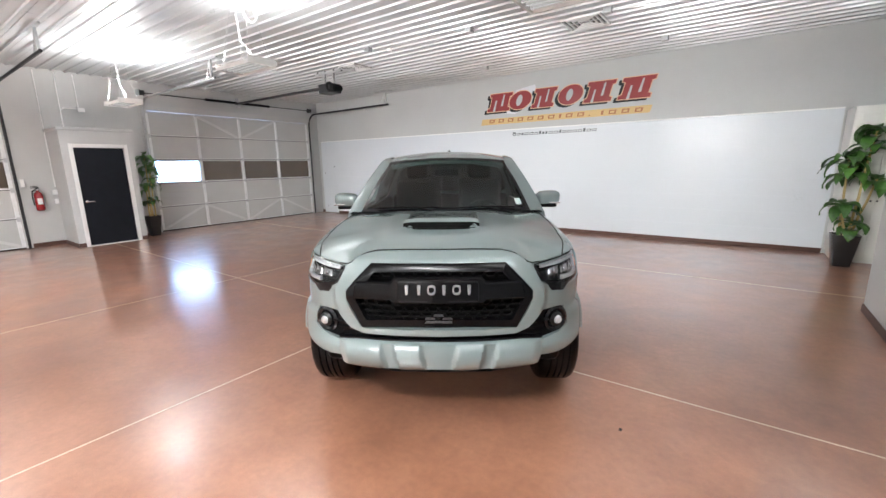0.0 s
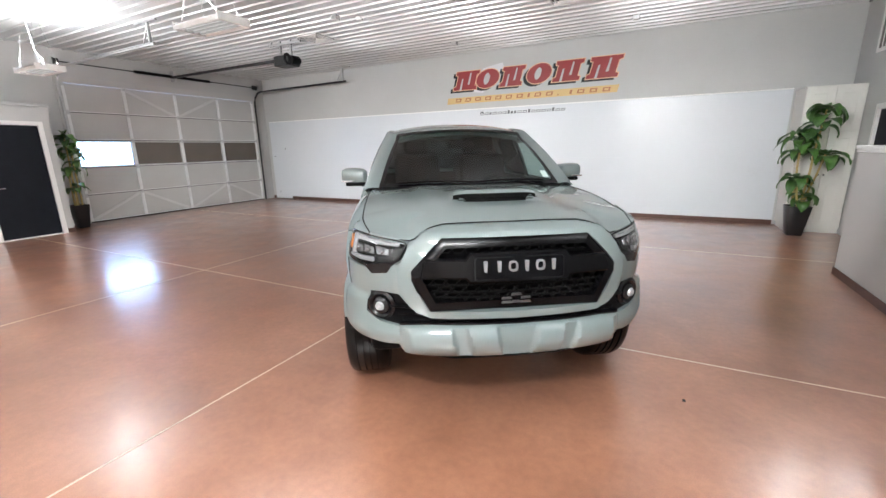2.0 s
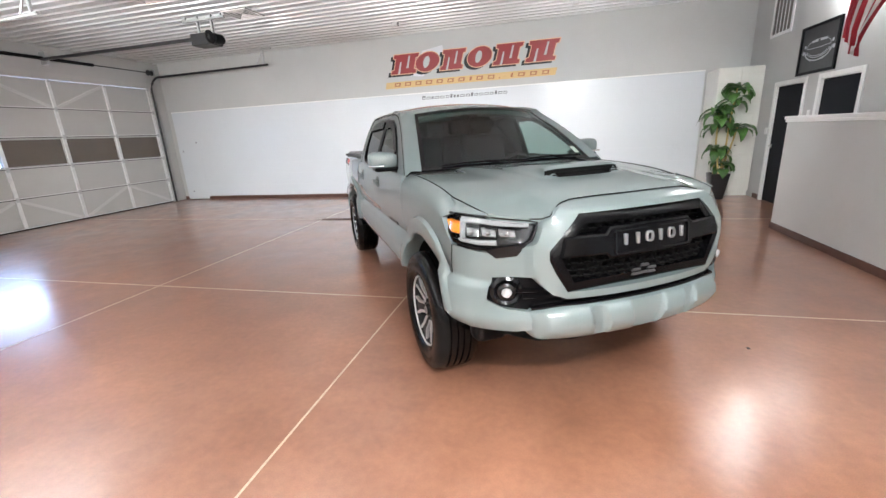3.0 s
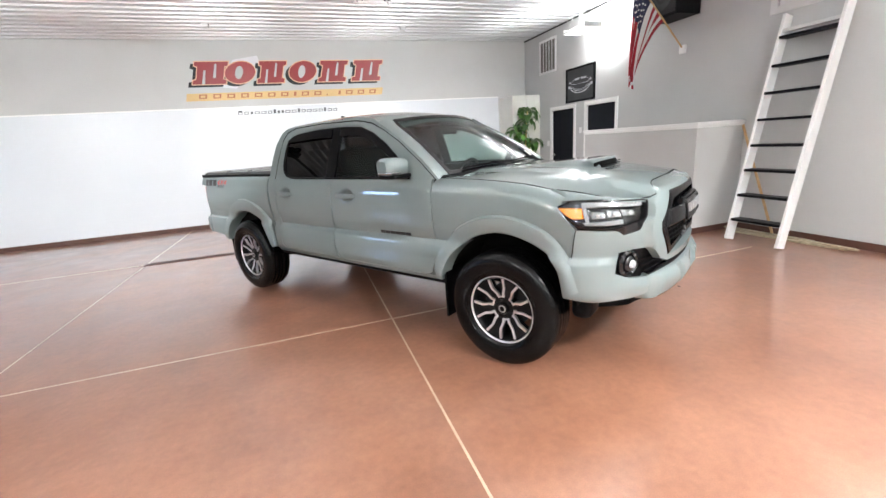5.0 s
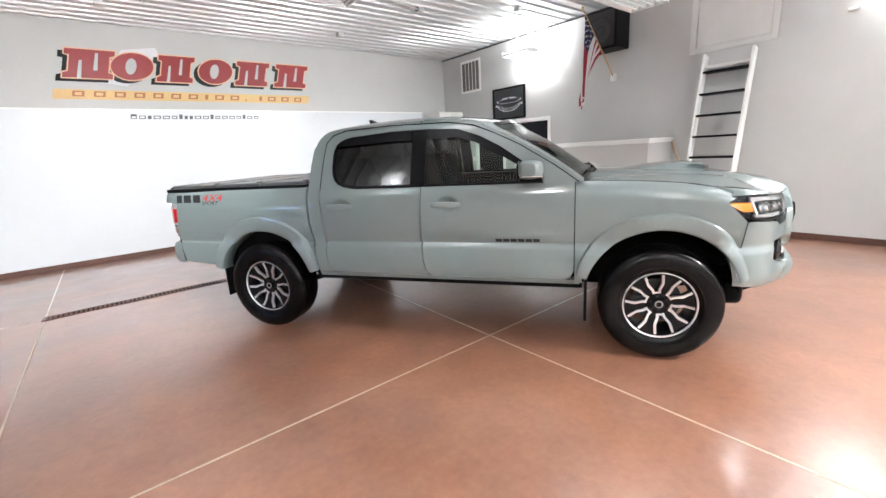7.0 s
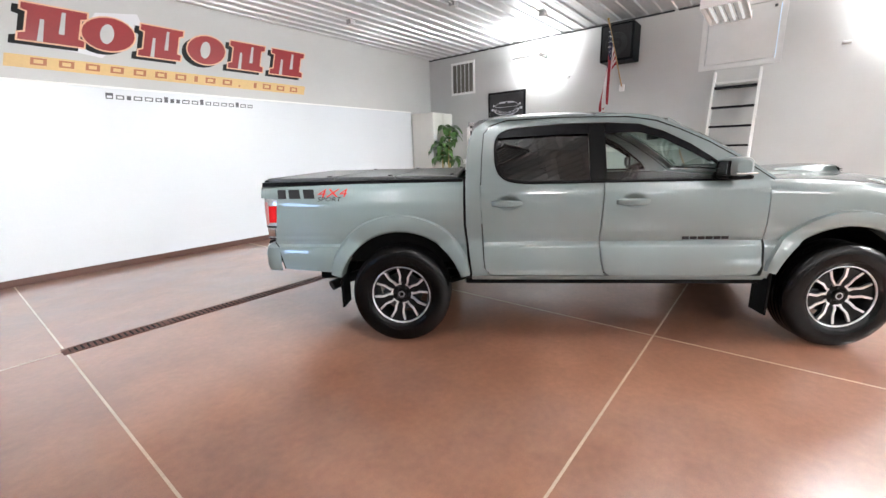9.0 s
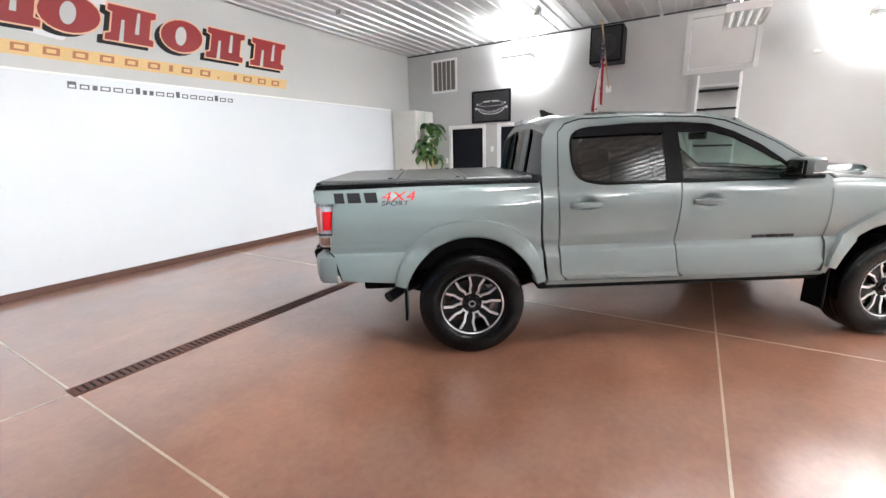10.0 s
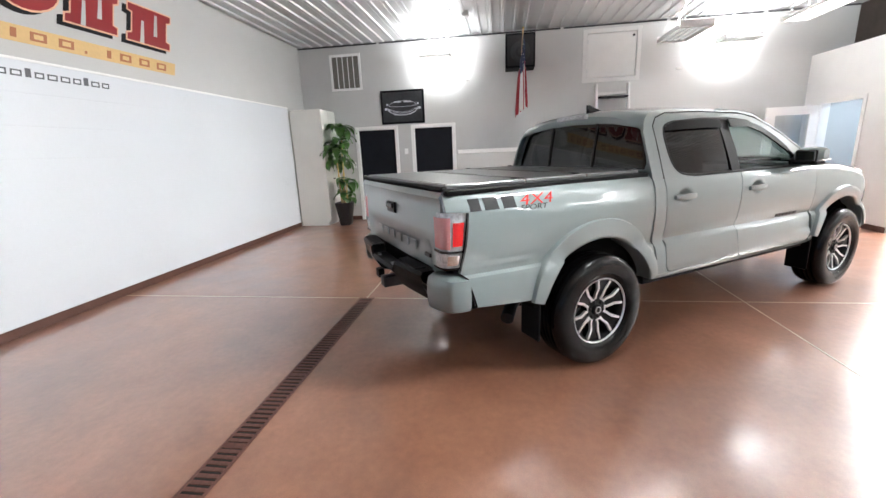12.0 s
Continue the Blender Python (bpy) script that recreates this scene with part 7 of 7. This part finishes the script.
b = lathe(bmesh.new(), [(0.0, -0.01), (0.03, -0.008), (0.03, 0.004), (0.012, 0.01), (0.012, 0.05)], 14, "x", Matrix.Translation((x1 - 0.006, 3.24, 0.98)))
tube(b, [(x1 + 0.045, 3.24, 0.98), (x1 + 0.048, 3.36, 0.98)], 0.010, 8)
part("lever", b, M_CHROME, cd, "bright lever handle", smooth=True)

ext = thing("fire_extinguisher", "red fire extinguisher hung on the wall", "fire extinguisher", Matrix.Translation((XW + 0.10, 2.64, 0.80)))
part("cylinder", lathe(bmesh.new(), [(0.0, 0.0), (0.06, 0.0), (0.072, 0.015), (0.075, 0.05), (0.075, 0.34), (0.06, 0.385), (0.028, 0.41), (0.026, 0.44), (0.0, 0.44)], 24), M_REDEXT, ext, smooth=True)
part("valve", boxed(-0.02, 0.02, -0.025, 0.025, 0.43, 0.49, bevel=0.006), M_DARKMETAL, ext)
part("handle", boxed(-0.012, 0.012, -0.10, 0.03, 0.49, 0.505, bevel=0.004), M_BLACK, ext)
part("lever", boxed(-0.012, 0.012, -0.10, 0.02, 0.52, 0.532, bevel=0.004), M_BLACK, ext)
part("gauge", lathe(bmesh.new(), [(0.0, 0.03), (0.018, 0.03), (0.018, 0.015), (0.0, 0.015)], 14, "x", Matrix.Translation((0.01, 0.0, 0.455))), M_TRIM, ext)
part("hose", tube(bmesh.new(), [(0.0, -0.03, 0.46), (0.02, -0.09, 0.42), (0.02, -0.10, 0.30), (0.01, -0.09, 0.12)], 0.011, 8), M_BLACK, ext, smooth=True)
part("label_plate", boxed(0.060, 0.077, -0.04, 0.04, 0.14, 0.27, bevel=0.002), M_TRIM, ext)
part("hook", boxed(-0.099, -0.02, -0.015, 0.015, 0.40, 0.43), M_STEEL, ext)

for y, z0, z1 in ((2.96, 1.30, 3.76), (3.30, 2.52, 3.76), (3.62, 3.02, 3.76)):
    solid("conduit", tube(bmesh.new(), [(XW + 0.018, y, z0), (XW + 0.018, y, z1)], 0.012, 8), M_TRIM, "white painted electric conduit on the wall", "conduit", group="wall conduits", smooth=True)
solid("conduit", tube(bmesh.new(), [(XW + 0.018, 3.30, 2.56), (XW + 0.018, 3.30, 2.96), (XW + 0.018, 3.36, 3.02), (XW + 0.018, 3.60, 3.02)], 0.012, 8), M_TRIM, "white painted electric conduit on the wall", "conduit", group="wall conduits", smooth=True)
for y, z, w, h in ((2.93, 1.18, 0.10, 0.12), (2.93, 0.98, 0.08, 0.12), (3.66, 3.0, 0.14, 0.10), (2.44, 1.40, 0.08, 0.18)):
    bxm = thing("electric_box", "grey electric box on the wall", "electric box", group="electric boxes")
    part("case", boxed(XW + 0.001, XW + 0.06, y - w / 2, y + w / 2, z - h / 2, z + h / 2, bevel=0.006), M_STEEL, bxm)
    part("cover", boxed(XW + 0.061, XW + 0.066, y - w / 2 + 0.01, y + w / 2 - 0.01, z - h / 2 + 0.01, z + h / 2 - 0.01, bevel=0.002), M_TRIM, bxm)


# ---- garage door opener and ceiling fittings ----
op = thing("door_opener", "black garage door opener hung under the ceiling with its rail", "door opener")
part("motor_case", boxed(-6.05, -5.62, 6.98, 7.30, 3.30, 3.50, bevel=0.02), M_DARKMETAL, op)
part("motor", lathe(bmesh.new(), [(0.0, -0.12), (0.085, -0.12), (0.09, -0.08), (0.09, 0.08), (0.07, 0.12), (0.0, 0.12)], 18, "y", Matrix.Translation((-5.60, 7.14, 3.40))), M_BLACK, op, smooth=True)
part("chain_wheel", lathe(bmesh.new(), [(0.05, -0.01), (0.11, -0.01), (0.11, 0.01), (0.05, 0.01)], 22, "x", Matrix.Translation((-5.58, 6.93, 3.40))), M_DARKMETAL, op, smooth=True)
part("rail", boxed(-10.2, -5.9, 7.24, 7.31, 3.46, 3.51, bevel=0.004), M_DARKMETAL, op)
for x in (-5.95, -5.65):
    part("hanger", boxed(x - 0.015, x + 0.015, 7.10, 7.14, 3.50, ZC - 0.001), M_STEEL, op)
part("hanger_angle", boxed(-6.25, -5.35, 7.08, 7.12, ZC - 0.09, ZC - 0.05), M_STEEL, op)
part("hanger", boxed(-6.2, -6.17, 7.08, 7.11, ZC - 0.09, ZC - 0.001), M_STEEL, op)
part("hanger", boxed(-5.43, -5.40, 7.08, 7.11, ZC - 0.09, ZC - 0.001), M_STEEL, op)


def ceiling_vent(x, y, w=0.30):
    v = thing("ceiling_vent", "white square ceiling air diffuser", "vent", group="ceiling vents")
    z = ZC - 0.020
    for k in range(4):
        r = w - 0.07 * k
        fr = bmesh.new()
        for s in (-1, 1):
            box(fr, x + s * r - 0.012 * (s + 1) , x + s * r + 0.012 * (1 - s), y - r, y + r, z - 0.03 + 0.004 * k, z)
            box(fr, x - r, x + r, y + s * r - 0.012 * (s + 1), y + s * r + 0.012 * (1 - s), z - 0.03 + 0.004 * k, z)
        part("louvre_ring", fr, M_TRIM, v)
    part("throat", boxed(x - w + 0.02, x + w - 0.02, y - w + 0.02, y + w - 0.02, z - 0.004, z - 0.001), M_PIT, v)
    return v


ceiling_vent(-0.08, 7.40)
ceiling_vent(-5.04, 7.22, 0.26)
for x, y in ((-1.675, 6.57), (-3.79, 6.40), (0.78, 9.12), (-2.82, 9.10), (1.30, 7.25), (0.34, 7.06), (2.78, 6.44)):
    jb = thing("junction_box", "small grey junction box on the ceiling", "junction box", group="ceiling boxes")
    part("case", boxed(x - 0.055, x + 0.055, y - 0.055, y + 0.055, ZC - 0.075, ZC - 0.001, bevel=0.006), M_STEEL, jb)
    part("cover", boxed(x - 0.05, x + 0.05, y - 0.05, y + 0.05, ZC - 0.081, ZC - 0.076, bevel=0.002), M_GREYTRIMW, jb)
solid("ceiling_conduit", tube(bmesh.new(), [(0.39, 7.07, ZC - 0.045), (1.25, 7.24, ZC - 0.045)], 0.014, 8), M_STEEL, "thin steel conduit between ceiling boxes", "conduit", smooth=True)
solid("smoke_detector", lathe(bmesh.new(), [(0.0, -0.05), (0.05, -0.045), (0.06, -0.03), (0.062, 0.0)], 20, "z", Matrix.Translation((-3.51, 6.70, ZC - 0.001))), M_TRIM, "round white smoke detector on the ceiling", "smoke detector", smooth=True)

# ---- the partition's doorway ----
dr = thing("door_4", "white door with a glazed panel, standing open", "door", kind="structure")
fr = bmesh.new()
for (a, b, c, d_) in ((0.06, 0.22, 0.01, 2.03), (0.80, 0.95, 0.01, 2.03), (0.22, 0.80, 1.88, 2.03), (0.22, 0.80, 0.01, 0.9)):
    box(fr, 3.77, 3.81, a, b, c, d_)
part("leaf", fr, M_TRIM, dr)
part("pane", boxed(3.787, 3.793, 0.22, 0.80, 0.9, 1.88), M_PANE, dr)
for y in (0.19, 0.795):
    part("glazing_bead", boxed(3.762, 3.769, y, y + 0.035, 0.87, 1.91), M_TRIM, dr)
for a, b in ((2.79, 2.86), (3.76, 3.83)):
    part("casing", boxed(a, b, 0.051, 0.066, 0, 2.12, bevel=0.004), M_TRIM, dr)
part("casing", boxed(2.86, 3.76, 0.051, 0.066, 2.05, 2.12, bevel=0.004), M_TRIM, dr)
M_BLUE = material("pale_blue_door", (0.34, 0.46, 0.60), 0.45, grain=0.04, scale=3)
bd = thing("door_5", "pale blue inner door with a lever handle", "door", kind="structure")
part("leaf", boxed(2.16, 2.20, -1.35, -0.45, 0.01, 2.03, bevel=0.003), M_BLUE, bd)
part("leaf", boxed(2.75, 3.65, -1.62, -1.58, 0.01, 2.03, bevel=0.003), M_BLUE, bd)
b = tube(bmesh.new(), [(2.85, -1.57, 1.0), (2.85, -1.52, 1.0), (2.97, -1.52, 1.0)], 0.010, 8)
part("lever", b, M_DARKMETAL, bd, smooth=True)
# Same wall colour, with the blue light of the room in it.
solid("office_inner_wall", boxed(2.14, XE, -1.76, -1.63, 0, 2.95), bpy.data.materials["blue_lit_office_wall"], "office wall with the room's blue light in its colour", "wall", "structure")
solid("office_ceiling", boxed(2.14, XE, -1.63, -0.09, 2.45, 2.5), M_TRIM, "white office ceiling", "ceiling", "structure")
# Unseen bluish fill added to light the office behind the doorway.
area_lamp("office_lamp", Matrix.Translation((3.2, -0.8, 2.44)), 0.5, 0.5, 18, (0.75, 0.88, 1.0))
solid("floor_scuff", boxed(1.67, 1.688, 2.985, 3.015, 0.0002, 0.0012), M_PIT, "small dark scuff of dirt on the floor", "dirt", m=None)

# ---- white cover board and screw caps in the corner by the garage door ----
cb = thing("corner_board", "plain white cover board low on the wall by the garage door", "board", kind="structure")
part("panel", boxed(XW + 0.16, -9.45, YN - 0.034, YN - 0.029, 0.012, 1.49, bevel=0.003), M_WHITE, cb)
for x, z in ((-10.05, 1.40), (-9.98, 0.24), (-9.56, 1.63)):
    part("screw_cap", lathe(bmesh.new(), [(0.0, -0.010), (0.014, -0.009), (0.018, 0.0)], 12, "y", Matrix.Translation((x, (YN - 0.0345) if z < 1.5 else (YN - 0.0185), z))), M_BLACK, cb)
